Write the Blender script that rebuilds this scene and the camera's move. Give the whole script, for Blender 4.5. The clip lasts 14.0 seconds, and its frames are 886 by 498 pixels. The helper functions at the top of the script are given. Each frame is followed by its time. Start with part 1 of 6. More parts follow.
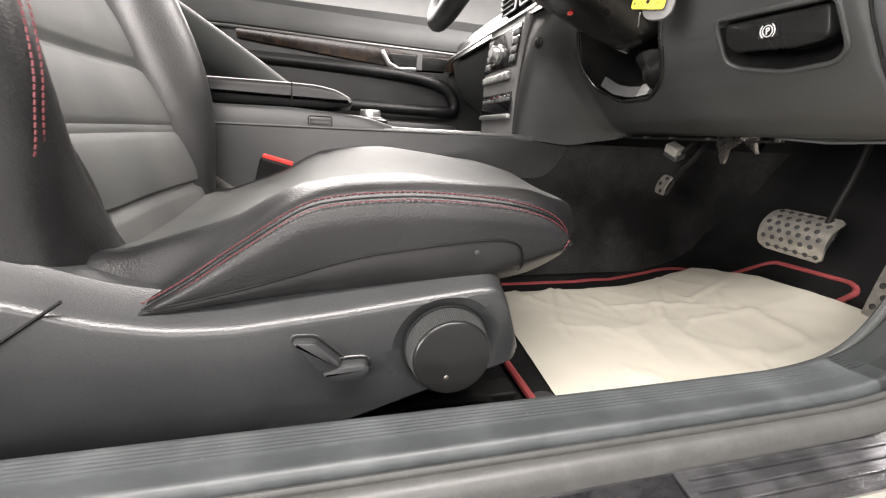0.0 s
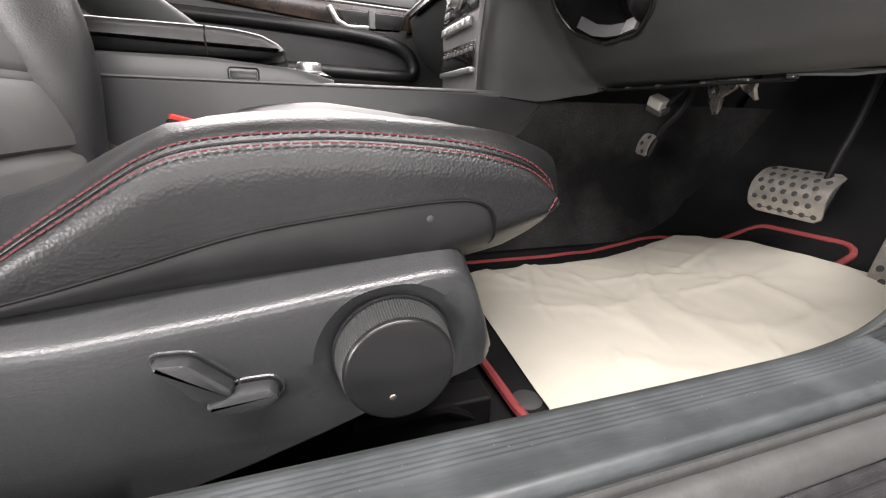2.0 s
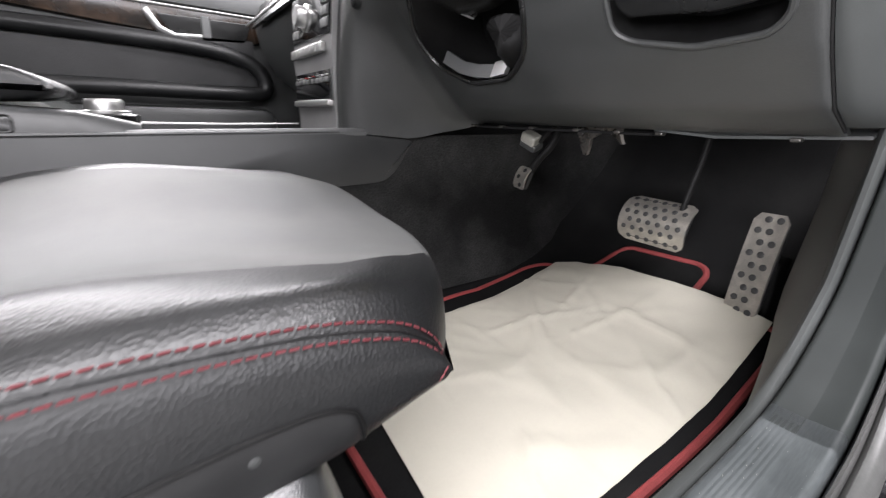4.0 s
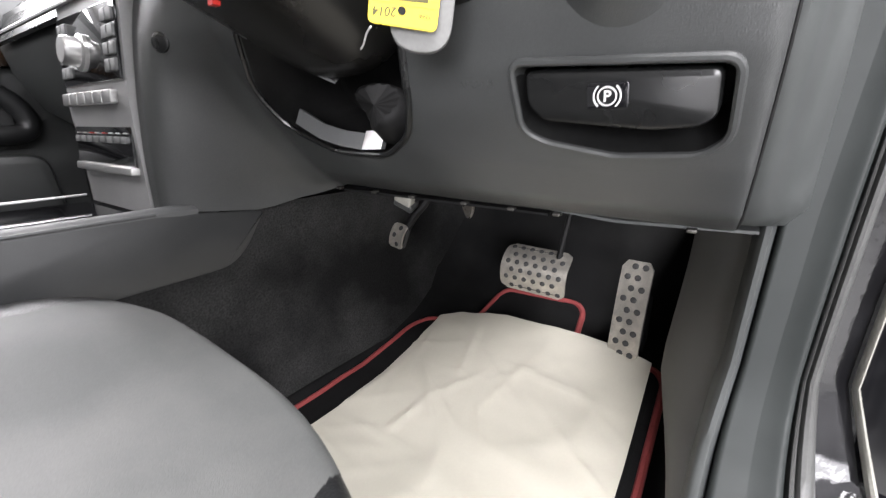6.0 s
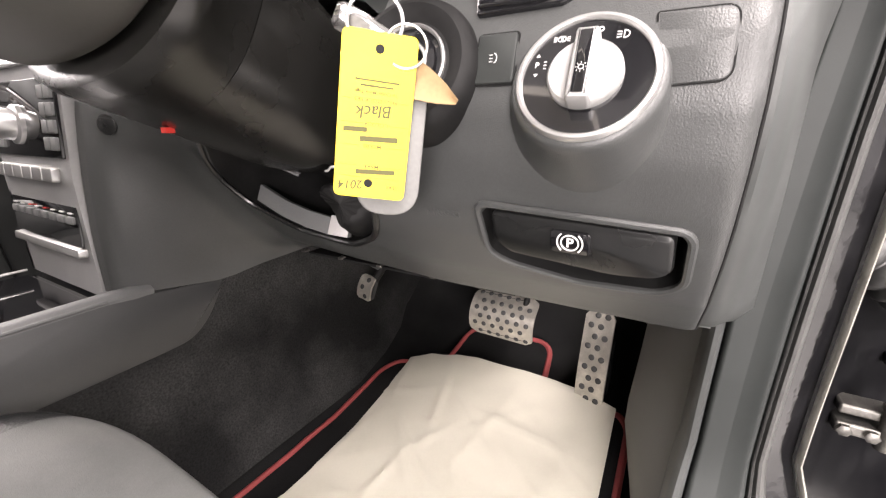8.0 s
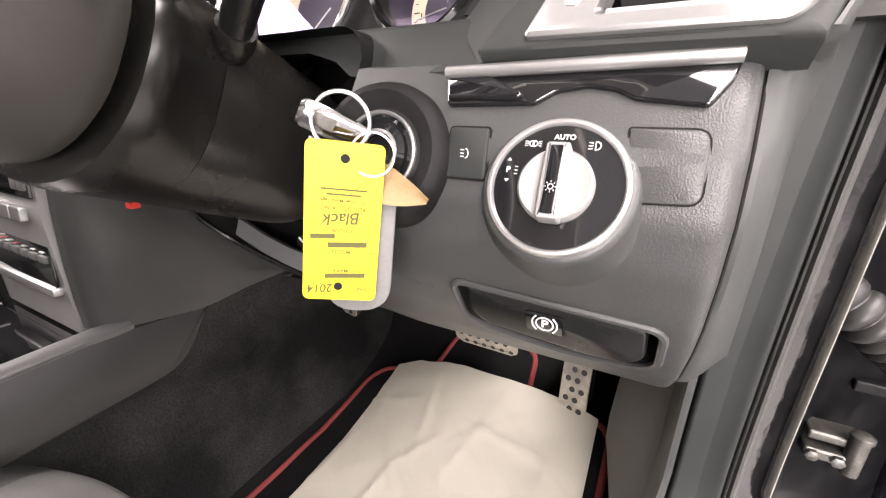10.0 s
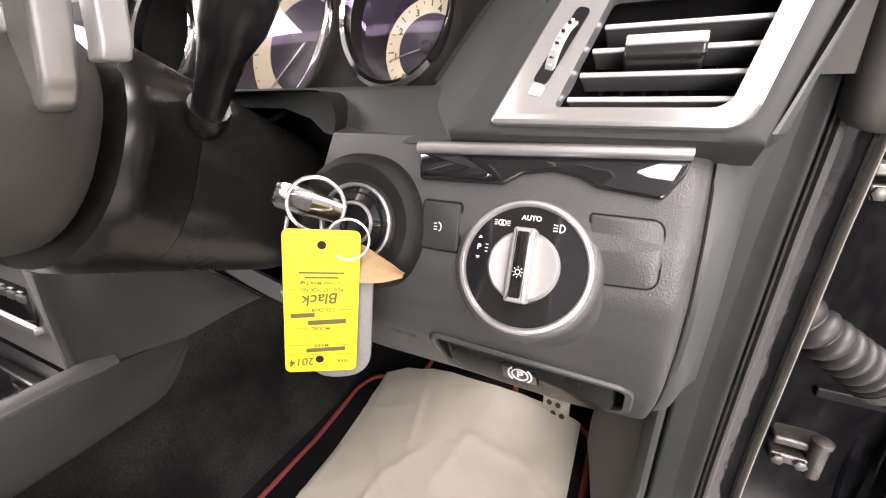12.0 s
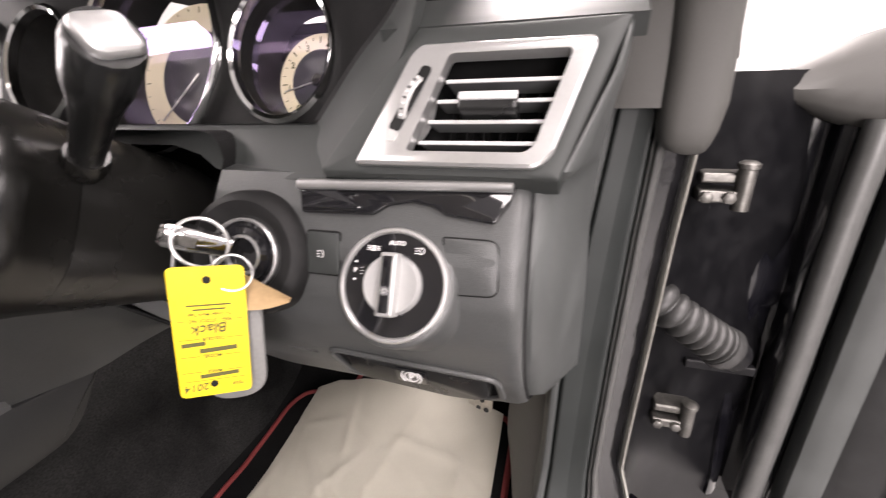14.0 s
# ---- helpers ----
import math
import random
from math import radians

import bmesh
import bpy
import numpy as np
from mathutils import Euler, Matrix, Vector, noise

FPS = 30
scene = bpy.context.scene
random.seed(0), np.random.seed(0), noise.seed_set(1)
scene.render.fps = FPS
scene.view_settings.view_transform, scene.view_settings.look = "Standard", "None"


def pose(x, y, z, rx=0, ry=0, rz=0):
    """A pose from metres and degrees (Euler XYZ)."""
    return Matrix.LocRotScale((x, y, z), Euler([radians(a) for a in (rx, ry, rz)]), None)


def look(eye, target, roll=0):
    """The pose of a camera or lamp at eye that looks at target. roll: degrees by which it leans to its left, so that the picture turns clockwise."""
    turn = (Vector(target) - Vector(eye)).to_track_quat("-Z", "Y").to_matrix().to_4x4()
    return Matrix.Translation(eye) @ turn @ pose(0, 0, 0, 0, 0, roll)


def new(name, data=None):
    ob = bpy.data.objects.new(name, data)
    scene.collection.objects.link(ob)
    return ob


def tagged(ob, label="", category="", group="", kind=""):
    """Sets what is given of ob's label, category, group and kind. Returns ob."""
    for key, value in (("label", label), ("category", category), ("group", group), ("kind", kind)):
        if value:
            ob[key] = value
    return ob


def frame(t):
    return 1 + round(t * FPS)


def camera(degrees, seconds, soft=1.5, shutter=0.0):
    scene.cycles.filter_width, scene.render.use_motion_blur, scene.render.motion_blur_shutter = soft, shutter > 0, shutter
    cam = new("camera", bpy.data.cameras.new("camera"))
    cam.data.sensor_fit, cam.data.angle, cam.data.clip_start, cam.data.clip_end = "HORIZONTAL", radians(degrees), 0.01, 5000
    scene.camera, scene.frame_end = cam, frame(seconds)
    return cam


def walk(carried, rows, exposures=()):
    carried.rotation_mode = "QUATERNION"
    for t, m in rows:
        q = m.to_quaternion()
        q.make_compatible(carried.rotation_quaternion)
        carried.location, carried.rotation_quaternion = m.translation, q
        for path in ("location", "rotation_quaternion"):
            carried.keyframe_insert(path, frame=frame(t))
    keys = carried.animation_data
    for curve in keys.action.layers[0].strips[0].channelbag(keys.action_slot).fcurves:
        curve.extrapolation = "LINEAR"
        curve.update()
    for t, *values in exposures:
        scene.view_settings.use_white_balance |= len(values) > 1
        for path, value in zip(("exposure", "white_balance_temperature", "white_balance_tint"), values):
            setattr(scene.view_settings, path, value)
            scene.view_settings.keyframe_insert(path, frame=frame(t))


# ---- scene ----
cam = camera(94.5, 14.0, soft=1.2, shutter=0.5)
PATH = [
    (0, (0.298, -0.85, 0.362), (-1.567, -0.376, -0.18), 2.7),
    (0.5, (0.266, -0.837, 0.356), (-1.587, -0.344, -0.212), 2.5),
    (1, (0.232, -0.821, 0.347), (-1.606, -0.297, -0.241), 2.3),
    (1.5, (0.207, -0.805, 0.329), (-1.612, -0.241, -0.281), 1.9),
    (2, (0.196, -0.801, 0.321), (-1.604, -0.197, -0.308), 1.6),
    (2.5, (0.18, -0.791, 0.326), (-1.592, -0.121, -0.315), 1.3),
    (3, (0.163, -0.773, 0.352), (-1.572, -0.01, -0.288), 1.1),
    (5.5, (-0.025, -0.689, 0.441), (-1.185, 0.828, -0.153), 0.2),
    (6, (-0.032, -0.678, 0.469), (-1.114, 0.899, -0.114), -0.0),
    (6.5, (-0.038, -0.671, 0.497), (-1.058, 0.95, -0.078), -0.2),
    (7, (-0.04, -0.669, 0.516), (-1.028, 0.973, -0.056), -0.2),
    (7.5, (-0.043, -0.664, 0.54), (-1.006, 0.991, -0.038), -0.2),
    (8, (-0.047, -0.657, 0.561), (-0.993, 1.003, -0.029), -0.2),
    (10.5, (-0.049, -0.626, 0.641), (-0.928, 1.018, -0.081), -0.7),
    (11, (-0.047, -0.623, 0.656), (-0.914, 1.02, -0.085), -1.0),
    (11.5, (-0.046, -0.621, 0.665), (-0.896, 1.025, -0.088), -1.3),
    (12, (-0.046, -0.62, 0.673), (-0.872, 1.038, -0.083), -1.4),
    (12.5, (-0.044, -0.622, 0.679), (-0.83, 1.056, -0.074), -1.6),
    (13, (-0.042, -0.627, 0.684), (-0.777, 1.076, -0.065), -1.7),
    (13.5, (-0.037, -0.635, 0.687), (-0.691, 1.102, -0.056), -1.8),
    (14, (0.002, -0.632, 0.695), (-0.557, 1.139, -0.048), -1.8),
]
walk(cam, [(t, look(eye, target, roll)) for t, eye, target, roll in PATH],
     [(0, 0.22, 6750, 15), (2, 0.18, 6600, 17), (3, 0.14, 6350, 17), (5.5, 0.3, 6250, 15), (6.5, 0.62, 6350, 16), (8, 0.72, 6850, 20), (10.5, 0.42, 6850, 22), (12, 0.18, 6850, 22), (14, 0.03, 6800, 22)])

# ---- world and lamps ----
world = bpy.data.worlds.new("showroom_air")
scene.world = world
world.use_nodes = True
world.node_tree.nodes["Background"].inputs[0].default_value = (0.9, 0.95, 1.0, 1)
world.node_tree.nodes["Background"].inputs[1].default_value = 0.2


def area_lamp(name, eye, target, sx, sy, power, colour=(1, 1, 1)):
    data = bpy.data.lights.new(name, "AREA")
    data.shape, data.size, data.size_y, data.energy, data.color = "RECTANGLE", sx, sy, power, colour
    ob = new(name, data)
    ob.matrix_world = look(eye, target)
    return ob


# broad unseen fills over the showroom; the west one gives the seat its sheen
for lx, ly, wide, p in ((1.15, -1.2, 0.8, 290), (-4.9, -1.0, 3.2, 850), (-0.7, 3.2, 1.1, 800)):
    area_lamp("ceiling_fill", (lx, ly, 2.9), (lx, ly, 0), wide, 4.0, p, (1.0, 0.98, 0.95))
# added side fills; the closed room has no windows behind them
area_lamp("fill_light_east", (4.6, -1.4, 2.3), (0, -1.2, 0.3), 5.0, 0.9, 160, (1.0, 0.99, 0.97))
area_lamp("fill_light_south", (2.2, -7.8, 1.3), (0.9, 0, 0.9), 6.0, 2.4, 1400, (1.0, 0.99, 0.97))
area_lamp("fill_light_west", (-8.3, -1.2, 1.6), (0, -1.0, 0.9), 7.0, 2.2, 500, (1.0, 0.99, 0.97))
area_lamp("fill_light_north", (-0.7, 5.8, 1.6), (-0.7, 0, 1.0), 6.0, 2.0, 380, (1.0, 0.99, 0.97))


# ---- materials ----
def material(name, base, rough=0.5, metal=0.0, grain=0.0, grain_size=900.0, bump=0.0, spots=0.0, spot_size=18.0, tint2=None, coat=0.0, spec=0.5, sheen=0.0, kind="noise", stretch=None):
    m = bpy.data.materials.new(name)
    m.use_nodes = True
    n, l = m.node_tree.nodes, m.node_tree.links
    b = n["Principled BSDF"]
    b.inputs["Base Color"].default_value = (*base, 1)
    b.inputs["Roughness"].default_value = rough
    b.inputs["Metallic"].default_value = metal
    b.inputs["Specular IOR Level"].default_value = spec
    b.inputs["Coat Weight"].default_value = coat
    b.inputs["Coat Roughness"].default_value = 0.04
    b.inputs["Sheen Weight"].default_value = sheen
    co = n.new("ShaderNodeTexCoord")
    where = co.outputs["Object"]
    if stretch:
        mp = n.new("ShaderNodeMapping")
        mp.inputs["Scale"].default_value = stretch
        l.new(where, mp.inputs["Vector"])
        where = mp.outputs["Vector"]
    if grain or spots:
        big = n.new("ShaderNodeTexNoise")
        big.inputs["Scale"].default_value, big.inputs["Detail"].default_value = spot_size, 5
        fine = n.new("ShaderNodeTexNoise")
        fine.inputs["Scale"].default_value, fine.inputs["Detail"].default_value = grain_size * 0.5, 3
        l.new(co.outputs["Object"], big.inputs["Vector"])
        l.new(where, fine.inputs["Vector"])
        mix = n.new("ShaderNodeMix")
        mix.data_type = "RGBA"
        other = tint2 or tuple(min(1, c * (1 + spots) + 0.02 * spots) for c in base)
        mix.inputs["A"].default_value, mix.inputs["B"].default_value = (*base, 1), (*other, 1)
        ramp = n.new("ShaderNodeMapRange")
        ramp.inputs["From Min"].default_value, ramp.inputs["From Max"].default_value = 0.42, 0.72
        l.new(big.outputs["Fac"], ramp.inputs["Value"])
        l.new(ramp.outputs["Result"], mix.inputs["Factor"])
        mul = n.new("ShaderNodeMix")
        mul.data_type, mul.blend_type = "RGBA", "MULTIPLY"
        mul.inputs["Factor"].default_value = 1.0
        shade = n.new("ShaderNodeMapRange")
        shade.inputs["To Min"].default_value, shade.inputs["To Max"].default_value = 1 - grain, 1 + grain
        l.new(fine.outputs["Fac"], shade.inputs["Value"])
        l.new(mix.outputs["Result"], mul.inputs["A"])
        l.new(shade.outputs["Result"], mul.inputs["B"])
        l.new(mul.outputs["Result"], b.inputs["Base Color"])
        rr = n.new("ShaderNodeMapRange")
        rr.inputs["To Min"].default_value, rr.inputs["To Max"].default_value = max(0.02, rough * 0.85), min(1, rough * 1.18)
        l.new(big.outputs["Fac"], rr.inputs["Value"])
        l.new(rr.outputs["Result"], b.inputs["Roughness"])
    if bump:
        if kind == "cells":
            t = n.new("ShaderNodeTexVoronoi")
            t.inputs["Scale"].default_value = grain_size
            out = t.outputs["Distance"]
        elif kind == "ribs":
            t = n.new("ShaderNodeTexWave")
            t.inputs["Scale"].default_value, t.inputs["Distortion"].default_value = grain_size, 0.6
            out = t.outputs["Fac"]
        else:
            t = n.new("ShaderNodeTexNoise")
            t.inputs["Scale"].default_value, t.inputs["Detail"].default_value = grain_size, 4
            out = t.outputs["Fac"]
        l.new(where, t.inputs["Vector"])
        bp = n.new("ShaderNodeBump")
        bp.inputs["Strength"].default_value, bp.inputs["Distance"].default_value = bump, 0.16 / grain_size
        l.new(out, bp.inputs["Height"])
        l.new(bp.outputs["Normal"], b.inputs["Normal"])
    return m


LEATHER = material("black_leather", (0.0080, 0.0084, 0.0088), 0.38, spec=0.5, grain=0.3, grain_size=460, bump=0.6, spots=0.35, spot_size=9, kind="cells")
LEATHER_GREY = material("grey_leather", (0.070, 0.073, 0.0712), 0.55, spec=0.25, grain=0.12, grain_size=1000, bump=0.5, spots=0.5, spot_size=7, tint2=(0.112, 0.112, 0.109), kind="cells")
PLASTIC = material("soft_dark_plastic", (0.0405, 0.0425, 0.042), 0.38, grain=0.18, grain_size=1150, bump=0.85, spots=0.25, spot_size=7, kind="cells")
PLASTIC_SMOOTH = material("smooth_dark_plastic", (0.0067, 0.007, 0.007), 0.27, grain=0.1, grain_size=700, bump=0.08, spots=0.3, spot_size=9)
PLASTIC_GREY = material("grey_trim_plastic", (0.10, 0.103, 0.103), 0.55, grain=0.12, grain_size=900, bump=0.2, spots=0.2, spot_size=8)
BLACK = material("matt_black", (0.006, 0.006, 0.006), 0.6, spec=0.15, grain=0.3, grain_size=400, spots=0.3)
GLOSS = material("gloss_black_lacquer", (0.008, 0.008, 0.009), 0.06, coat=0.6)
PAINT = material("black_car_paint", (0.004, 0.004, 0.0055), 0.12, spec=0.3, coat=0.6, spots=0.3, spot_size=30, grain=0.2)
PILLAR = material("grey_pillar_trim", (0.043, 0.042, 0.0385), 0.62, grain=0.12, grain_size=1500, bump=0.15, spots=0.12, spot_size=9)
SEAL_GREY = material("grey_rubber_seal", (0.060, 0.061, 0.059), 0.42, grain=0.2, grain_size=700, bump=0.2, spots=0.15, spot_size=50)
# Gloss and coat held down so this paint reflects little.
DULL_PAINT = material("dull_black_paint", (0.0035, 0.0035, 0.0042), 0.36, spec=0.12, coat=0.02, spots=0.2, spot_size=25, grain=0.2)
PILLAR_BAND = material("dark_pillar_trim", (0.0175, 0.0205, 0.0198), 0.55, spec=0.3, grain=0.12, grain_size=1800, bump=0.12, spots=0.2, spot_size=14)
KICK = material("kick_panel_plastic", (0.078, 0.078, 0.074), 0.55, grain=0.15, grain_size=2000, bump=0.2, spots=0.2, spot_size=9, kind="cells")
# Pale cream for the jamb lip, sill grit, connector and door buffer.
PALE_EDGE = material("pale_cream", (0.23, 0.225, 0.20), 0.32, grain=0.2, spots=0.3, spot_size=40)
RUBBER = material("rubber_seal", (0.019, 0.0192, 0.0187), 0.45, grain=0.25, grain_size=700, bump=0.3, spots=0.12, spot_size=60)
HEADLINER = material("beige_headliner", (0.60, 0.57, 0.51), 0.9, grain=0.1, spots=0.1)
VALANCE = material("seat_base_plastic", (0.028, 0.0295, 0.0305), 0.29, spec=0.66, grain=0.3, grain_size=750, bump=0.55, spots=0.25, spot_size=7, kind="cells")
PANEL_BLACK = material("smooth_black_vinyl", (0.0085, 0.0087, 0.009), 0.5, grain=0.15, grain_size=1400, bump=0.1, spots=0.3, spot_size=20)
SOFT = material("soft_smooth_skin", (0.021, 0.0235, 0.0225), 0.6, spec=0.3, grain=0.08, grain_size=900, bump=0.05, spots=0.2, spot_size=9)
SHROUD = material("column_shroud_plastic", (0.0085, 0.0083, 0.0075), 0.27, spec=0.5, grain=0.08, grain_size=900, bump=0.05, spots=0.3, spot_size=9)
HUB = material("hub_cover_plastic", (0.040, 0.0385, 0.0345), 0.5, grain=0.1, grain_size=900, bump=0.1, spots=0.2, spot_size=9)
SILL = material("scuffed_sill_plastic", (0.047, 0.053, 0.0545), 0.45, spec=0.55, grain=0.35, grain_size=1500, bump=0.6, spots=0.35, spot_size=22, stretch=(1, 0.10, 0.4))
TRIM = material("dark_trim_plastic", (0.040, 0.0435, 0.0425), 0.52, grain=0.15, grain_size=2300, bump=0.2, spots=0.25, spot_size=8, kind="cells")
CONSOLE = material("console_plastic", (0.041, 0.0425, 0.043), 0.42, grain=0.15, grain_size=2300, bump=0.25, spots=0.25, spot_size=8, kind="cells")
STACK_FACE = material("satin_stack_plastic", (0.25, 0.25, 0.25), 0.38, metal=0.15, grain=0.08, spots=0.15)
STACK_GREY = material("grey_stack_plastic", (0.42, 0.42, 0.42), 0.4, metal=0.15, grain=0.08, spots=0.1)
# Paler, patchier carpet copy; the tunnel side's extra light is in its colour.
TUNNEL_CARPET = material("lit_tunnel_carpet", (0.0125, 0.0125, 0.0127), 0.95, grain=0.9, grain_size=700, bump=1.0, spots=0.9, spot_size=7, tint2=(0.038, 0.038, 0.0375), spec=0.1)
CARPET = material("black_carpet", (0.0072, 0.0072, 0.0074), 0.95, grain=0.6, grain_size=1400, bump=1.0, spots=0.9, spot_size=9, tint2=(0.0135, 0.0135, 0.0133), spec=0.1)
PAPER = material("cream_paper", (0.48, 0.459, 0.388), 0.75, grain=0.03, grain_size=500, bump=0.1, spots=0.06, spot_size=14)
RED = material("red_binding", (0.22, 0.035, 0.035), 0.75, grain=0.35, grain_size=1200, bump=0.6, spots=0.3)
THREAD = material("red_thread", (0.125, 0.022, 0.028), 0.6)
FILM = material("scuffed_step_film", (0.2, 0.2, 0.21), 0.18, 0.9, grain=0.5, spots=0.8, spot_size=35, bump=0.2, stretch=(1, 0.03, 1))
STEEL = material("brushed_steel", (0.46, 0.435, 0.39), 0.34, 0.75, grain=0.2, grain_size=900, bump=0.05, spots=0.4, spot_size=60)
CHROME = material("chrome", (0.86, 0.86, 0.86), 0.08, 1.0)
SATIN = material("satin_silver", (0.52, 0.52, 0.515), 0.32, 0.85, grain=0.05, grain_size=900, bump=0.03, spots=0.06)
JAMB = material("wavy_black_paint", (0.005, 0.005, 0.006), 0.10, spec=0.5, coat=1.0, grain=0.1, grain_size=16, bump=0.5, spots=0.3, spot_size=30)
SATIN_DARK = material("oiled_bracket_steel", (0.30, 0.28, 0.25), 0.28, 0.9, grain=0.35, spots=0.6, spot_size=70, bump=0.3)
KEY_METAL = material("polished_key_metal", (0.62, 0.61, 0.60), 0.16, 1.0)
KNOB = material("matt_silver_knob", (0.33, 0.33, 0.325), 0.42, 0.5, grain=0.05, spots=0.06)
SILVER = material("silver_paint", (0.55, 0.55, 0.54), 0.35, 0.6)
STUD = material("rubber_stud", (0.03, 0.03, 0.03), 0.7)
WOOD = material("dark_burr_wood", (0.010, 0.007, 0.005), 0.18, spots=1.0, spot_size=14, tint2=(0.05, 0.026, 0.013), coat=0.1, grain=0.2, grain_size=120)
YELLOW = material("yellow_card", (0.56, 0.43, 0.0), 0.5, grain=0.04, spots=0.04)
INK = material("black_ink", (0.06, 0.055, 0.01), 0.7)
WHITE_INK = material("white_print", (0.62, 0.61, 0.6), 0.5)
CARD = material("brown_card", (0.22, 0.145, 0.07), 0.8, grain=0.15, spots=0.2)
BUCKLE_RED = material("red_button_plastic", (0.62, 0.04, 0.03), 0.35)
FELT = material("grey_fob_leather", (0.13, 0.13, 0.125), 0.6, grain=0.2, bump=0.2)
CREAM = material("cream_dial_face", (0.66, 0.58, 0.42), 0.5, spots=0.05, grain=0.03)
DARK_DIAL = material("dark_dial_face", (0.03, 0.03, 0.035), 0.4)
WALL = material("white_wall_paint", (0.66, 0.66, 0.65), 0.7, spots=0.05, grain=0.03, grain_size=60, spot_size=2)
# Ceiling and three walls are greyed only to dim the room's bounce.
CEILING = material("bounce_cut_ceiling", (0.24, 0.24, 0.24), 0.8, spots=0.05, grain=0.03, grain_size=60, spot_size=2)
GREY_WALL = material("bounce_cut_wall", (0.24, 0.24, 0.24), 0.8, spots=0.1, grain=0.05, grain_size=60, spot_size=2)
FLOOR = material("pale_floor_tile", (0.38, 0.38, 0.37), 0.3, spots=0.1, grain=0.05, grain_size=60, spot_size=2)
METAL_DARK = material("dusty_hinge_steel", (0.10, 0.097, 0.09), 0.42, 0.8, grain=0.4, spots=0.6, spot_size=60, bump=0.2)


# ---- building helpers ----
def empty(name, label, category, group="", kind=""):
    return tagged(new(name), label, category, group, kind)


def part(name, bm, mat, parent=None, label="", smooth=True, subsurf=0, bevel=0.0):
    me = bpy.data.meshes.new(name)
    bmesh.ops.recalc_face_normals(bm, faces=bm.faces)
    bm.to_mesh(me)
    bm.free()
    for p in me.polygons:
        p.use_smooth = smooth and p.loop_total < 9
    if smooth and not subsurf:
        me.set_sharp_from_angle(angle=radians(42))
    me.materials.append(mat)
    ob = new(name, me)
    if parent:
        ob.parent = parent
    if label:
        ob["label"] = label
    if subsurf:
        md = ob.modifiers.new("smooth", "SUBSURF")
        md.levels = md.render_levels = subsurf
    if bevel:
        md = ob.modifiers.new("edge", "BEVEL")
        md.width, md.segments, md.limit_method, md.angle_limit = bevel, 3, "ANGLE", radians(35)
        if smooth:
            ob.modifiers.new("normals", "WEIGHTED_NORMAL")
    return ob


def sheet(rows, close_u=False):
    """A surface through rows of points."""
    bm = bmesh.new()
    vs = [[bm.verts.new(p) for p in r] for r in rows]
    for a, b in zip(vs, vs[1:]):
        n = len(a)
        for i in range(n if close_u else n - 1):
            j = (i + 1) % n
            bm.faces.new((a[i], a[j], b[j], b[i]))
    return bm


def thick(rows, off):
    """A closed plate: a surface through rows of points and its copy moved by off."""
    bm = bmesh.new()
    off = Vector(off)
    a = [[bm.verts.new(p) for p in r] for r in rows]
    b = [[bm.verts.new(Vector(p) + off) for p in r] for r in rows]
    for g, flip in ((a, False), (b, True)):
        for r, s in zip(g, g[1:]):
            for i in range(len(r) - 1):
                q = (r[i], r[i + 1], s[i + 1], s[i])
                bm.faces.new(q[::-1] if flip else q)
    loop = lambda g: g[0] + [r[-1] for r in g[1:]] + g[-1][-2::-1] + [r[0] for r in g[-2:0:-1]]
    la, lb = loop(a), loop(b)
    for i in range(len(la)):
        j = (i + 1) % len(la)
        bm.faces.new((la[j], la[i], lb[i], lb[j]))
    return bm


def loft(rings, caps=True):
    bm = bmesh.new()
    vs = [[bm.verts.new(p) for p in r] for r in rings]
    n = len(vs[0])
    for a, b in zip(vs, vs[1:]):
        for i in range(n):
            bm.faces.new((a[i], a[(i + 1) % n], b[(i + 1) % n], b[i]))
    if caps:
        bm.faces.new(vs[0][::-1])
        bm.faces.new(vs[-1])
    return bm


def well(front, back):
    """An open hollow: walls from front to back and a floor at the back."""
    bm = bmesh.new()
    f, k = [bm.verts.new(p) for p in front], [bm.verts.new(p) for p in back]
    n = len(f)
    for i in range(n):
        bm.faces.new((f[i], f[(i + 1) % n], k[(i + 1) % n], k[i]))
    bm.faces.new(k)
    return bm


def add_box(bm, c, s, m=None):
    r = bmesh.ops.create_cube(bm, size=1.0, matrix=(m or Matrix()) @ Matrix.Translation(c) @ Matrix.Diagonal((*s, 1)))
    return r["verts"]


def box(c, s, m=None):
    bm = bmesh.new()
    add_box(bm, c, s, m)
    return bm


def lathe(profile, m=None, n=40, close=False):
    """A body turned about the z axis of m: pairs of radius and height."""
    m = m or Matrix()
    bm = bmesh.new()
    rings = []
    for r, h in profile:
        if r < 1e-6:
            rings.append([bm.verts.new(m @ Vector((0, 0, h)))])
        else:
            rings.append([bm.verts.new(m @ Vector((r * math.cos(2 * math.pi * i / n), r * math.sin(2 * math.pi * i / n), h))) for i in range(n)])
    if close:
        rings.append(rings[0])
    for a, b in zip(rings, rings[1:]):
        for i in range(n):
            j = (i + 1) % n
            if len(a) == 1 and len(b) == 1:
                continue
            if len(a) == 1:
                bm.faces.new((a[0], b[i], b[j]))
            elif len(b) == 1:
                bm.faces.new((a[i], a[j], b[0]))
            else:
                bm.faces.new((a[i], a[j], b[j], b[i]))
    return bm


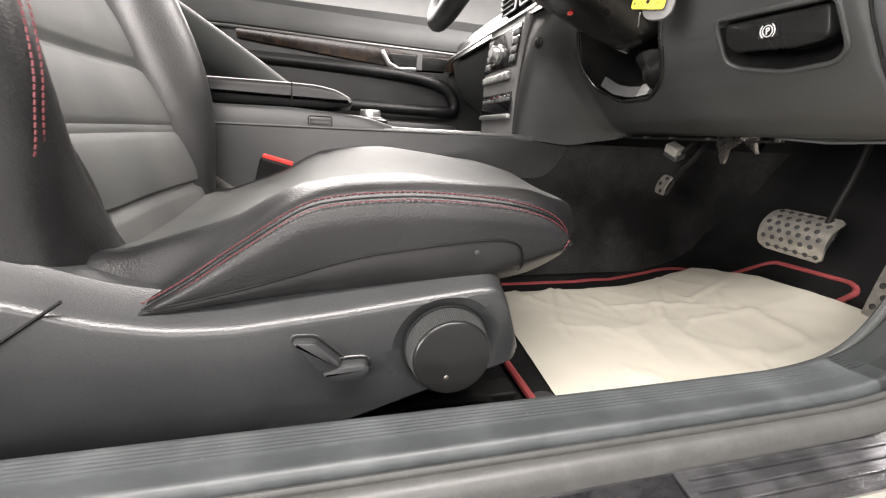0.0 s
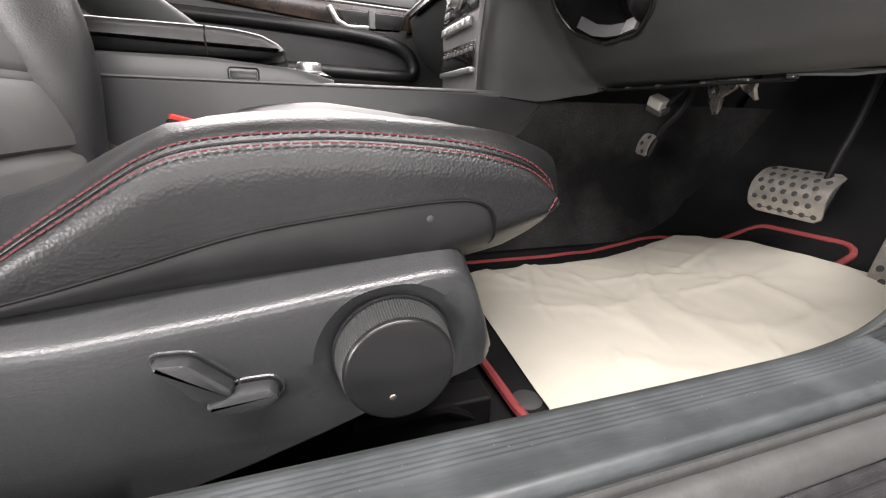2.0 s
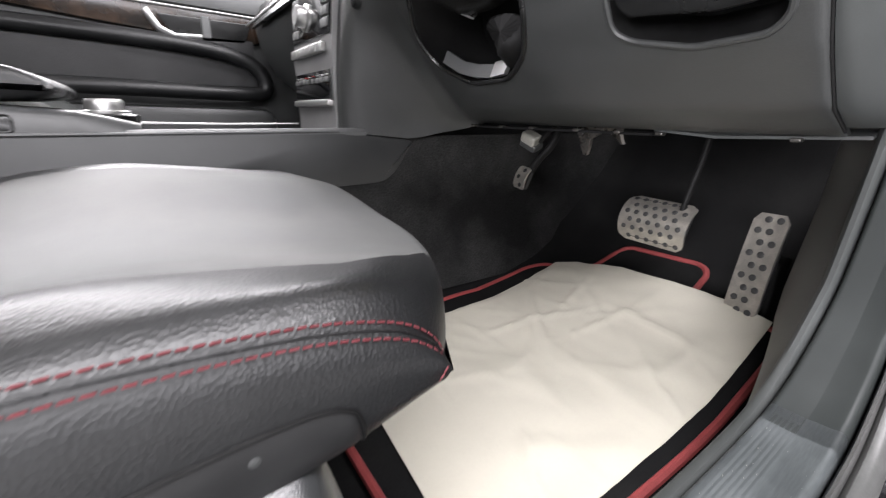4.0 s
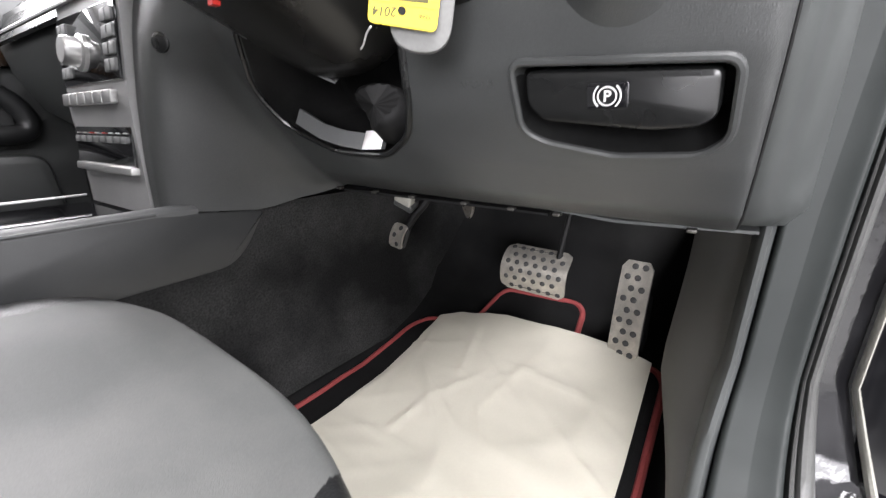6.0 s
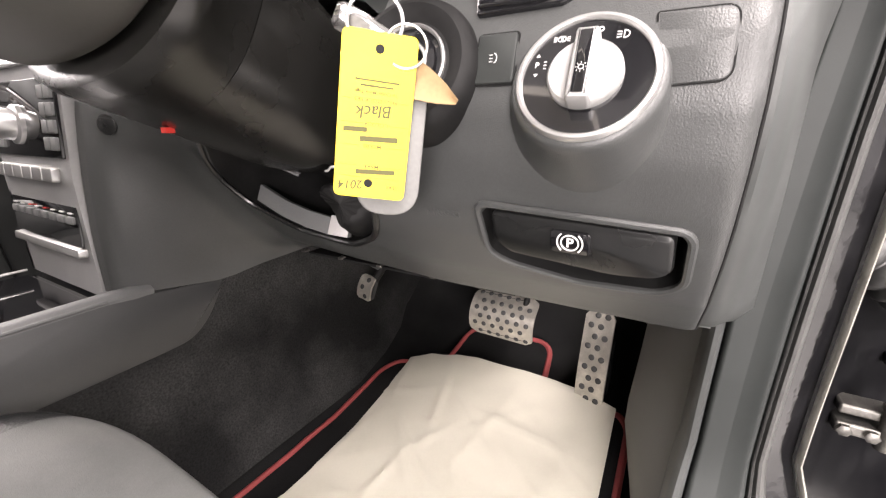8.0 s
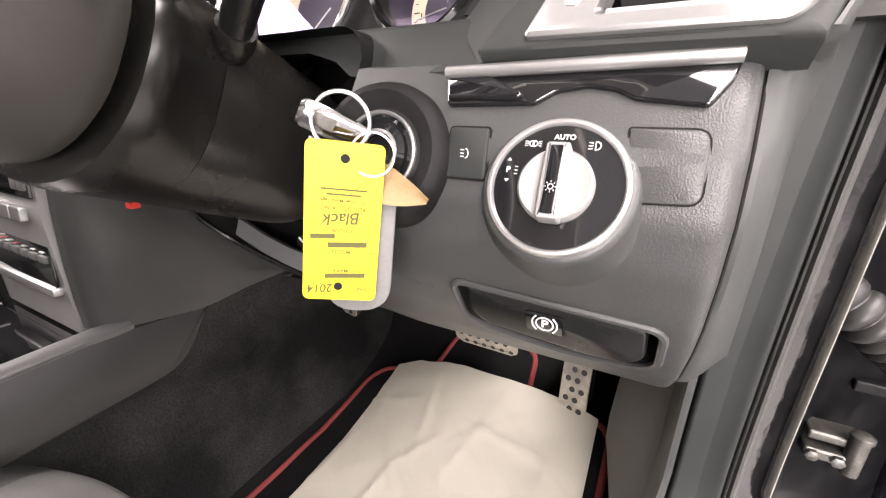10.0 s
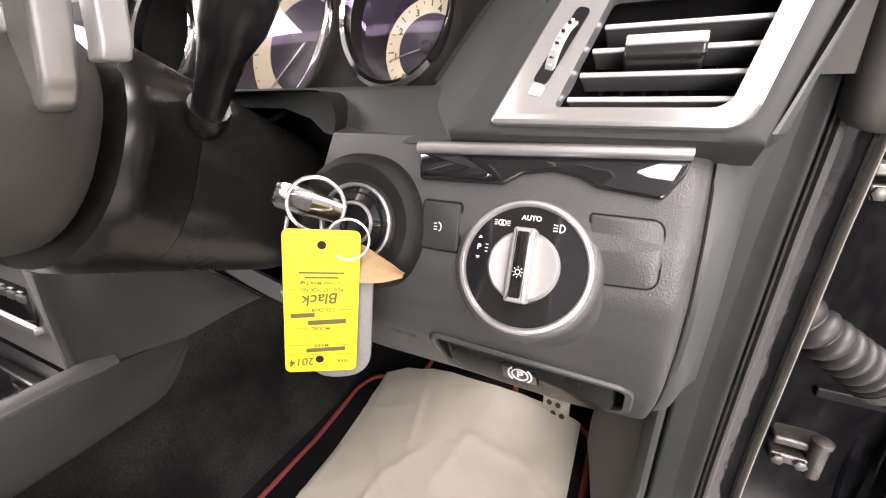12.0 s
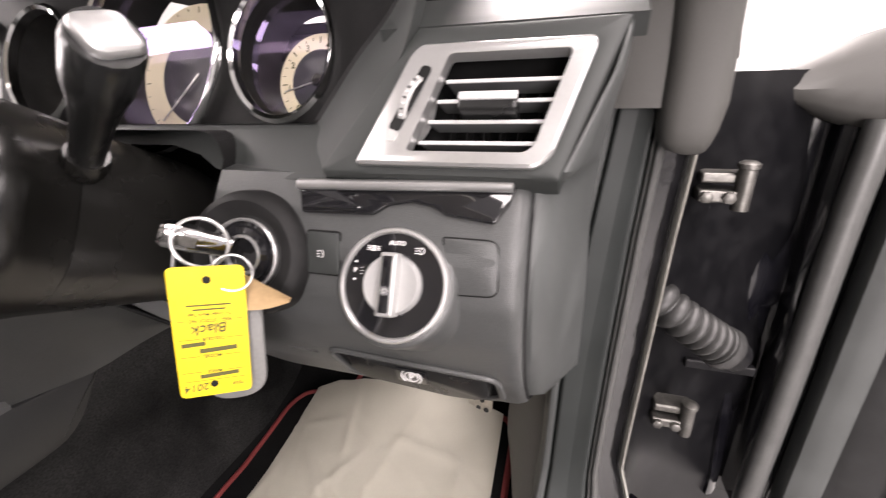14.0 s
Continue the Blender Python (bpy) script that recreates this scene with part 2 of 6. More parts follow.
def tube(path, r, n=10, closed=False, flat=1.0):
    """A tube along points; flat squeezes it."""
    path = [Vector(p) for p in path]
    rings = []
    prev = None
    k = len(path)
    for i, p in enumerate(path):
        a = path[(i - 1) % k] if closed or i else p
        b = path[(i + 1) % k] if closed or i < k - 1 else p
        d = (b - a).normalized()
        side = d.orthogonal().normalized() if prev is None else (prev - d * prev.dot(d)).normalized()
        prev = side
        other = d.cross(side)
        rr = r[i] if isinstance(r, (list, tuple)) else r
        rings.append([p + (side * math.cos(2 * math.pi * j / n) + other * math.sin(2 * math.pi * j / n) * flat) * rr for j in range(n)])
    if closed:
        bm = sheet(rings + [rings[0]], close_u=True)
        bmesh.ops.remove_doubles(bm, verts=bm.verts, dist=1e-6)
        return bm
    return loft(rings)


def smooth_path(pts, k=6):
    """Catmull-Rom through the points."""
    pts = [Vector(p) for p in pts]
    out = []
    for i in range(len(pts) - 1):
        p0, p1, p2, p3 = pts[max(i - 1, 0)], pts[i], pts[i + 1], pts[min(i + 2, len(pts) - 1)]
        for j in range(k):
            t = j / k
            out.append(0.5 * (2 * p1 + (p2 - p0) * t + (2 * p0 - 5 * p1 + 4 * p2 - p3) * t * t + (3 * p1 - p0 - 3 * p2 + p3) * t**3))
    return out + [pts[-1]]


def round_outline(pts, r, k=5):
    """A closed outline of 2D points with its corners rounded by r (one value or one for each)."""
    out = []
    n = len(pts)
    for i in range(n):
        p = Vector(pts[i])
        a, b = Vector(pts[i - 1]) - p, Vector(pts[(i + 1) % n]) - p
        rr = r[i] if isinstance(r, (list, tuple)) else r
        rr = min(rr, a.length * 0.48, b.length * 0.48)
        if rr < 1e-5:
            out.append(p)
            continue
        s, e = p + a.normalized() * rr, p + b.normalized() * rr
        for j in range(k + 1):
            t = j / k
            out.append((1 - t) ** 2 * s + 2 * t * (1 - t) * p + t * t * e)
    return out


def inset(pts, d):
    """A closed 2D outline moved inwards by d."""
    n = len(pts)
    area = sum(pts[i][0] * pts[(i + 1) % n][1] - pts[(i + 1) % n][0] * pts[i][1] for i in range(n))
    s = 1 if area > 0 else -1
    out = []
    for i in range(n):
        e = Vector(pts[(i + 1) % n]) - Vector(pts[i - 1])
        if e.length < 1e-9:
            e = Vector((1, 0))
        e.normalize()
        out.append(Vector(pts[i]) + Vector((-e.y, e.x)) * d * s)
    return out


def slab(outline, m, depth, edge=0.0):
    """A plate with the 2D outline in the plane of m, from 0 up to depth along its z, its upper edge rounded."""
    lv = [(0, 0)] + ([(depth - edge, 0), (depth - edge * 0.3, edge * 0.3), (depth, edge)] if edge else [(depth, 0)])
    return loft([[m @ Vector((*p, h)) for p in (inset(outline, d) if d else outline)] for h, d in lv])


def circle(r, n=32, cx=0, cy=0):
    return [(cx + r * math.cos(2 * math.pi * i / n), cy + r * math.sin(2 * math.pi * i / n)) for i in range(n)]


def carve(ob, cutters):
    """Cuts bodies out of a mesh for good."""
    tools = []
    for bm in cutters:
        me = bpy.data.meshes.new("cutter")
        bmesh.ops.recalc_face_normals(bm, faces=bm.faces)
        bm.to_mesh(me)
        bm.free()
        t = new("cutter", me)
        tools.append(t)
        md = ob.modifiers.new("cut", "BOOLEAN")
        md.object, md.operation, md.solver = t, "DIFFERENCE", "EXACT"
    me = bpy.data.meshes.new_from_object(ob.evaluated_get(bpy.context.evaluated_depsgraph_get()))
    ob.modifiers.clear()
    me.set_sharp_from_angle(angle=radians(42))
    ob.data = me
    for t in tools:
        bpy.data.objects.remove(t)
    return ob


def axes(origin, right, up):
    """A pose with x along right, y along up and z out of the face."""
    r = Vector(right).normalized()
    z = r.cross(Vector(up)).normalized()
    u = z.cross(r)
    return Matrix.Translation(origin) @ Matrix((r, u, z)).transposed().to_4x4()


def lerp(x, xs, ys):
    return float(np.interp(x, xs, ys))


def words(text, m, size, mat, parent, name="lettering", depth=0.0002, label=""):
    cu = bpy.data.curves.new(name, "FONT")
    cu.body, cu.size, cu.align_x, cu.align_y, cu.extrude, cu.offset = text, size, "CENTER", "CENTER", depth, size * 0.018
    tmp = bpy.data.objects.new(name, cu)
    scene.collection.objects.link(tmp)
    me = bpy.data.meshes.new_from_object(tmp.evaluated_get(bpy.context.evaluated_depsgraph_get()))
    bpy.data.objects.remove(tmp)
    me.transform(m)
    me.materials.clear()
    me.materials.append(mat)
    ob = new(name, me)
    ob.parent = parent
    if label:
        ob["label"] = label
    return ob


# ---- showroom ----
def showroom():
    gz = -0.28
    tagged(part("ground", box((-0.7, -1, gz - 0.05), (16, 14, 0.1)), FLOOR), "pale polished showroom floor", "floor", kind="structure")
    for nm, c, s in (("wall_north", (-0.7, 6, 1.4), (16, 0.2, 3.4)), ("wall_south", (-0.7, -8, 1.4), (16, 0.2, 3.4)),
                     ("wall_east", (7.2, -1, 1.4), (0.2, 14, 3.4)), ("wall_west", (-8.6, -1, 1.4), (0.2, 14, 3.4))):
        tagged(part(nm, box(c, s), WALL if nm == "wall_north" else GREY_WALL), "plain white showroom wall" if nm == "wall_north" else "plain showroom wall, greyed to cut bounced light", "wall", kind="structure")
    tagged(part("ceiling", box((-0.7, -1, 3.1), (16, 14, 0.2)), CEILING), "plain showroom ceiling, greyed to cut bounced light", "ceiling", kind="structure")


showroom()


# ---- car floor ----
def floor_z(x, y):
    z = lerp(y, [-1.6, -0.30, -0.2, -0.1, 0.0, 0.1, 0.16, 0.24, 0.32, 0.42], [0.012, 0.012, 0.018, 0.040, 0.067, 0.093, 0.135, 0.25, 0.40, 0.60])
    return z + lerp(y, [-0.25, 0.0, 0.12], [0, 0.075, 0.02]) * (x + 0.29)


def car_floor():
    rows = []
    for y in np.linspace(-1.7, 0.42, 70):
        row = []
        for x in np.linspace(-0.60, 0.03, 26):
            z = floor_z(x, y)
            side = lerp(x, [-0.60, -0.575, -0.545], [0.10, 0.022, 0.0])
            row.append((x, y, z + side))
        rows.append(row)
    fl = part("floor", thick(rows, (0, 0, -0.012)), CARPET)
    tagged(fl, "black pile carpet over the footwell floor and toe board", "carpet", kind="structure")
    # carpet of the transmission tunnel
    rows = []
    for y in np.linspace(-1.7, 0.40, 64):
        lean = lerp(y, [-0.5, -0.3, 0.1, 0.4], [0, 0.0, 0.035, 0.12])
        rows.append([(-0.606 + lean * (0.2 + z) + 0.035 * max(0, 1 - (z - 0.05) / 0.2) ** 2, y, z) for z in np.linspace(0.04, 0.352, 14)])
    tun = part("tunnel_carpet", thick(rows, (-0.01, 0, 0)), TUNNEL_CARPET)
    tagged(tun, "black carpet lining the side of the centre tunnel", "carpet", kind="structure")
    tagged(part("underbody", box((-0.75, -0.7, -0.06), (1.5, 2.4, 0.09)), BLACK), "dark underside of the car floor", "car body", kind="structure")


car_floor()


# ---- door opening: one section swept along the sill and up the hinge pillar ----
EDGE = smooth_path([(-1.9, 0.132), (-1.3, 0.132), (-0.8, 0.132), (-0.5, 0.132), (-0.36, 0.136), (-0.29, 0.155), (-0.252, 0.205), (-0.237, 0.28), (-0.230, 0.40), (-0.224, 0.55), (-0.216, 0.677)], 6)


PILLAR_Z = [0.13, 0.16, 0.25, 0.40, 0.55, 0.68]


def across(x, z):
    """Where a place x of the sill's section lies across the car at the height z: the section narrows up the pillar."""
    dx = lerp(z, PILLAR_Z, [0.0, 0.003, 0.010, 0.014, 0.026, 0.041])
    inner = lerp(z, PILLAR_Z, [1.0, 0.92, 0.75, 0.77, 0.67, 0.55])
    outer = lerp(z, PILLAR_Z, [1.0, 0.85, 0.52, 0.54, 0.54, 0.55])
    return dx + inner * min(x, 0.056) + outer * max(0, x - 0.056)


def sweep(section, sink=0.0, low_z=-1.0, high_z=9.0):
    """low_z, high_z: the stretch of the opening that is built; sink: how far the section lies lower along the sill; section: pairs of x and outward offset; the line of the opening runs along EDGE in y and z."""
    rows = []
    for i, p in enumerate(EDGE):
        a, b = EDGE[max(i - 1, 0)], EDGE[min(i + 1, len(EDGE) - 1)]
        if not low_z <= p.y <= high_z:
            continue
        d = (b - a).normalized()
        nrm = Vector((d.y, -d.x))
        low = sink * lerp(p.y, [0.13, 0.15, 0.21], [1, 0.8, 0])
        fade = lerp(p.y, [0.1325, 0.142], [0, 1])
        lift = [o * (1 - fade) if 0.004 < x < 0.03 else o for x, o in section]
        rows.append([(across(x, p.y), p.x + nrm.x * (o + low), p.y + nrm.y * (o + low)) for (x, _), o in zip(section, lift)])
    return thick(rows, (0, 0.006, -0.006))


def door_opening():
    op = empty("door_sill", "dark plastic door sill and hinge pillar trim of the open driver's side", "door sill", kind="structure")
    ribs = []
    for k in range(6):
        ribs += [(0.006 + k * 0.004, -0.0002), (0.0072 + k * 0.004, -0.0006), (0.0084 + k * 0.004, -0.0006), (0.0096 + k * 0.004, -0.0002)]
    part("inner_trim", sweep([(-0.020, 0.05), (-0.0185, 0.012), (-0.016, 0.003), (-0.012, -0.001), (-0.007, -0.0015), (-0.003, 0.0015), (-0.0015, 0.008), (-0.001, 0.02)], 0.014), TRIM, op, "rounded grey inner edge of the sill and pillar trim")
    trim = [(-0.0006, 0.02), (0.0, 0.006), (0.002, 0.001), (0.004, 0.0)] + ribs + [(0.034, -0.001), (0.046, -0.0018), (0.0495, -0.0032), (0.0525, -0.0030), (0.0548, -0.0010), (0.0565, 0.003), (0.0575, 0.012), (0.0585, 0.03)]
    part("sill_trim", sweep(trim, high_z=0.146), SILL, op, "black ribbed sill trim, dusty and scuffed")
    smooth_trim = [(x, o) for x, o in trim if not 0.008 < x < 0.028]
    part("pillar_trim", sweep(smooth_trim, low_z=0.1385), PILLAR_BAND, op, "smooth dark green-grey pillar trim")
    part("door_seal", sweep([(0.0595, 0.03), (0.0595, 0.007), (0.061, 0.003), (0.0635, 0.002), (0.0655, 0.005), (0.0665, 0.009), (0.0675, 0.006), (0.070, 0.0025), (0.0745, 0.002), (0.080, 0.005), (0.0845, 0.012), (0.085, 0.03)]), SEAL_GREY, op, "soft black rubber door seal")
    part("painted_jamb", sweep([(0.084, 0.022), (0.10, 0.026), (0.128, 0.032), (0.133, 0.030)]), JAMB, op, "glossy black painted door jamb")
    part("flange", sweep([(0.132, 0.030), (0.133, 0.021), (0.136, 0.019), (0.139, 0.021), (0.140, 0.036)]), PALE_EDGE, op, "pale lip along the edge of the door jamb")
    part("outer_sill", thick([[(x, y, z) for y in np.linspace(-1.9, -0.12, 20)] for x, z in ((0.136, 0.096), (0.15, 0.086), (0.20, 0.076), (0.222, 0.05), (0.226, -0.02), (0.20, -0.12))], (-0.004, 0, -0.004)), PAINT, op, "glossy black outer sill")
    part("sill_plate", thick([[(x, y, z) for y in np.linspace(-0.60, -0.20, 20)] for x, z in ((0.086, 0.1115), (0.10, 0.1085), (0.128, 0.1025))], (0, 0, -0.002)), FILM, op, "scuffed bright step plate")
    for k in range(3):
        part("plate_rib", tube([(0.094 + k * 0.010, y, 0.1108 - k * 0.0022) for y in np.linspace(-0.59, -0.21, 6)], 0.0012, 6), FILM, op)


def sill_dust():
    """Pale specks of grit lying on the sill, thickest near the pillar and along the bead."""
    rng = random.Random(11)
    bm = bmesh.new()
    for i in range(75):
        y = -0.34 - 0.75 * rng.random() ** 1.6
        x = rng.uniform(0.006, 0.033) if i % 3 else rng.gauss(0.0475, 0.0012)
        z = 0.1327 + lerp(x, [0.033, 0.046, 0.0495], [0.0, 0.0010, 0.0022]) + lerp(y, [-0.5, -0.36, -0.34], [0, 0.004, 0.006])
        s = rng.uniform(0.00018, 0.00045)
        add_box(bm, (0, 0, 0), (s, s * rng.uniform(0.7, 2.2), s * 0.7), pose(x, y, z, 0, 0, rng.uniform(0, 180)))
    tagged(part("grit", bm, PALE_EDGE, smooth=False), "pale specks of grit on the door sill", "dust", kind="stuff")


door_opening()
sill_dust()


def kick_panel():
    """The moulded footwell side: from the pillar trim it bulges inwards, then runs forward to the bulkhead."""
    rows = []
    for z in (0.016, 0.03, 0.05, 0.075, 0.10, 0.14, 0.18, 0.22, 0.26, 0.30, 0.34, 0.38, 0.42):
        x0 = lerp(z, [0.0, 0.13, 0.25, 0.42], [-0.012, -0.008, 0.002, 0.006])
        y0 = lerp(z, [0.0, 0.06, 0.13, 0.2, 0.28, 0.42], [-0.40, -0.36, -0.235, -0.205, -0.200, -0.195])
        x1 = lerp(z, [0.0, 0.05, 0.10, 0.15, 0.29, 0.42], [-0.030, -0.036, -0.056, -0.066, -0.055, -0.050])
        y1 = lerp(z, [0.0, 0.06, 0.13, 0.42], [-0.13, -0.10, -0.085, -0.08])
        row = [(x0 + (x1 - x0) * t ** 0.8, y0 + (y1 - y0) * t ** 1.25, z) for t in np.linspace(0, 0.9, 12)]
        row += [(x1 + 0.0005, y1 - 0.004, z), (x1 + 0.003, y1 + 0.006, z), (x1 + 0.010, y1 + 0.018, z), (x1 + 0.02, y1 + 0.05, z), (x1 + 0.025, 0.38, z)]
        rows.append(row)
    tagged(part("kick_panel", thick(rows, (0.006, 0.002, 0)), KICK), "grey moulded kick panel beside the accelerator", "trim panel", kind="structure")


kick_panel()


# ---- driver's seat ----
SEAM = [(-1.05, 0.19), (-1.018, 0.206), (-0.982, 0.2275), (-0.955, 0.2465), (-0.925, 0.2665), (-0.885, 0.2915), (-0.850, 0.3005), (-0.794, 0.3045), (-0.745, 0.303), (-0.690, 0.2975), (-0.652, 0.2885), (-0.632, 0.278), (-0.6215, 0.267), (-0.618, 0.2575)]
UNDER = [(-0.618, 0.2565), (-0.6205, 0.247), (-0.630, 0.2375), (-0.650, 0.228), (-0.672, 0.219)]


SEAM_FINE = smooth_path([(*p, 0) for p in SEAM], 8)


def seam_z(y):
    return lerp(y, [p.x for p in SEAM_FINE], [p.y for p in SEAM_FINE])


NOSE = smooth_path([(-1.0, 0, 0), (-0.90, 0.004, 0), (-0.82, 0.0345, 0), (-0.76, 0.054, 0), (-0.70, 0.096, 0), (-0.66, 0.117, 0), (-0.635, 0.108, 0), (-0.618, 0.092, 0)], 6)
NOSE_Y, NOSE_D = [p.x for p in NOSE], [p.y for p in NOSE]


def seat_section(y):
    zs = lerp(y, [-1.2, -1.05, -0.95, -0.887], [0.225, 0.232, 0.262, 0.294]) if y < -0.887 else seam_z(y)
    so = seam_z(y)
    zb = lerp(y, [-1.2, -0.9, -0.72, -0.672, -0.650, -0.638, -0.630, -0.6245, -0.6205, -0.6187, -0.618], [0.19, 0.20, 0.206, 0.217, 0.227, 0.233, 0.2375, 0.242, 0.2475, 0.252, 0.2565])
    k = min(1, (zs - zb) / 0.08)
    h, ho = zs - zb, so - zb
    zs += lerp(y, [-0.8, -0.7, -0.66, -0.616], [0, -0.0114, -0.009, 0.003])
    nose = lerp(y, NOSE_Y, NOSE_D)
    pts = [(-0.10, zb), (-0.0755, zb + 0.2 * ho), (-0.0700, zb + 0.5 * ho), (-0.0690, zb + 0.74 * ho), (-0.0715, zb + 0.88 * ho), (-0.0775, so), (-0.0850, so + 0.0075 * k), (-0.100, so + 0.0135 * k), (-0.130, zs + 0.017 * k), (-0.175, zs + 0.0065 * k), (-0.225, zs - 0.0035 * k),
           (-0.335, zs - 0.0035 * k), (-0.445, zs + 0.0169 * k), (-0.49, zs + 0.0225 * k), (-0.535, zs + 0.0282 * k), (-0.572, zs + 0.0192 * k), (-0.592, zs - 0.008 * k), (-0.598, zb + 0.5 * h), (-0.575, zb)]
    fine = smooth_path([(x, z, 0) for x, z in pts], 4)
    return [(p.x, y + nose * max(0, 1 - abs((p.x + 0.3668) / 0.2878) ** 2.53), p.y) for p in fine]


def stitches(path, off, parent, length=0.0042, gap=0.0056, r=0.00045):
    bm = bmesh.new()
    path = [Vector(p) for p in path]
    dist, want = 0.0, 0.0
    for a, b in zip(path, path[1:]):
        d = (b - a)
        while want <= dist + d.length:
            p = a + d.normalized() * (want - dist) + Vector(off)
            m = Matrix.Translation(p) @ d.to_track_quat("X", "Z").to_matrix().to_4x4() @ pose(0, 0, 0, 0, 0, 9)
            add_box(bm, (0, 0, 0), (length, r * 2, r * 2), m)
            want += gap
        dist += d.length
    return part("stitching", bm, THREAD, parent, "contrast red seam stitching")


def driver_seat():
    seat = empty("driver_seat", "black and grey leather car seat with red stitching and powered adjusters", "car seat")
    ys = list(np.linspace(-1.16, -0.70, 40)) + [-0.69, -0.68, -0.67, -0.66, -0.65, -0.643, -0.637, -0.632, -0.628, -0.6245, -0.622, -0.6203, -0.6191, -0.6184, -0.618]
    rings = [seat_section(y) for y in ys]
    cushion = part("cushion", loft(rings), LEATHER, seat, "black leather seat cushion")
    # grey insert on top of the cushion
    rows = []
    for y in list(np.linspace(-1.10, -0.70, 34)) + [-0.69, -0.68, -0.67, -0.66, -0.65, -0.642, -0.635, -0.629, -0.624]:
        s = seat_section(y)[28:61][::-1]
        xs, zs, yn = [p[0] for p in s], [p[2] for p in s], [p[1] for p in s]
        w0, w1 = lerp(y, [-1.1, -0.80, -0.70, -0.66, -0.624], [-0.150, -0.148, -0.156, -0.170, -0.190]), lerp(y, [-0.80, -0.66, -0.624], [-0.520, -0.52, -0.50])
        rows.append([(x, lerp(x, xs, yn) + 0.0008, lerp(x, xs, zs) + 0.0022 - 0.003 * abs((x - (w0 + w1) / 2) / (w0 - w1) * 2) ** 8) for x in np.linspace(w1, w0, 28)])
    part("cushion_insert", thick(rows, (0, -0.004, -0.005)), LEATHER_GREY, seat, "grey leather centre of the seat cushion")
    seam = smooth_path([(-0.0765, y, z + 0.0004) for y, z in SEAM], 4)
    def skin(y, z, lift):
        ring = seat_section(y)[:21]
        return (lerp(z, [p[2] for p in ring], [p[0] for p in ring]) + lift, y, z)
    under = smooth_path([skin(y - 0.002, z + 0.0035, 0.0008) for y, z in UNDER[:4]], 4)
    part("piping", tube(seam + under, 0.0005, 6), LEATHER, seat, "tucked seam of the cushion")
    stitches(seam, (0.0032, 0, -0.0030), seat)
    stitches(seam, (-0.0030, 0, 0.0036), seat)
    stitches([p + Vector((0.0008, -0.004, 0.001)) for p in under], (0, 0, 0), seat)
    # groove of the lower side panel and its small button
    rim = smooth_path([(-1.06, 0.198, 0), (-1.0, 0.2085, 0), (-0.95, 0.2185, 0), (-0.901, 0.231, 0), (-0.833, 0.249, 0), (-0.745, 0.2605, 0), (-0.705, 0.2632, 0), (-0.688, 0.2615, 0), (-0.677, 0.256, 0), (-0.6725, 0.247, 0), (-0.670, 0.232, 0), (-0.669, 0.219, 0)], 6)
    rows = []
    for y in np.linspace(-1.05, -0.6705, 80):
        zt, zl = lerp(y, [p.x for p in rim], [p.y for p in rim]), seat_section(y)[0][2] + 0.002
        zt = max(zt, zl + 0.002)
        rows.append([skin(y, zl + (zt - zl) * t, 0.0014 * min(1, 6 * (1 - t))) for t in (0, 0.15, 0.3, 0.5, 0.7, 0.85, 0.95, 1.0)])
    part("side_panel", thick(rows, (-0.003, 0, 0)), PANEL_BLACK, seat, "smooth black lower side panel of the cushion")
    part("panel_groove", tube([skin(p.x, p.y, 0.0004) for p in rim], 0.0012, 8), BLACK, seat, "dark groove round the lower side panel")
    part("side_button", lathe([(0.0028, 0), (0.0028, 0.0006), (0.0018, 0.001), (0, 0.001)], Matrix.Translation((-0.0695, -0.722, 0.2515)) @ Matrix.Rotation(radians(90), 4, "Y"), 16), PLASTIC, seat)
    # valance with its controls
    top = [(-1.45, 0.275), (-1.3, 0.275), (-1.18, 0.262), (-1.097, 0.243), (-1.05, 0.225), (-1.0, 0.2145), (-0.947, 0.2125), (-0.854, 0.222), (-0.777, 0.232), (-0.72, 0.2385), (-0.705, 0.238), (-0.695, 0.233), (-0.689, 0.222), (-0.684, 0.204), (-0.677, 0.175), (-0.671, 0.150)]
    low = [(-1.45, 0.03), (-1.1, 0.03), (-0.95, 0.050), (-0.854, 0.077), (-0.805, 0.094), (-0.758, 0.110), (-0.70, 0.124), (-0.678, 0.130), (-0.671, 0.138)]
    rings = []
    for y in list(np.linspace(-1.45, -0.73, 42)) + [-0.715, -0.705, -0.698, -0.692, -0.688, -0.684, -0.680, -0.676, -0.673, -0.671]:
        t, b = lerp(y, [p[0] for p in top], [p[1] for p in top]), lerp(y, [p[0] for p in low], [p[1] for p in low])
        e = lerp(y, [-0.72, -0.69, -0.678, -0.671], [0, 0.001, 0.005, 0.012])
        h = t - b
        k = min(1, h / 0.09)
        u = lerp(y, [-1.2, -1.0, -0.88, -0.8], [0.022, 0.012, 0.004, 0])
        rings.append([(-0.125, y, b), (-0.062 - e - u, y, b), (-0.0555 - e - u, y, b + 0.006 * k), (-0.0560 - e - u * 0.45, y, b + 0.25 * h), (-0.0535 - e, y, b + 0.5 * h), (-0.0535 - e, y, t - 0.030 * k), (-0.0537 - e, y, t - 0.0265 * k), (-0.0548 - e, y, t - 0.0238 * k), (-0.0568 - e, y, t - 0.0215 * k), (-0.0595 - e, y, t - 0.0196 * k), (-0.0635 - e, y, t - 0.0176 * k), (-0.081, y, t - 0.009 * k), (-0.092, y, t), (-0.125, y, t - 0.004)])
    cover = part("valance", loft(rings), VALANCE, seat, "black plastic seat base cover")
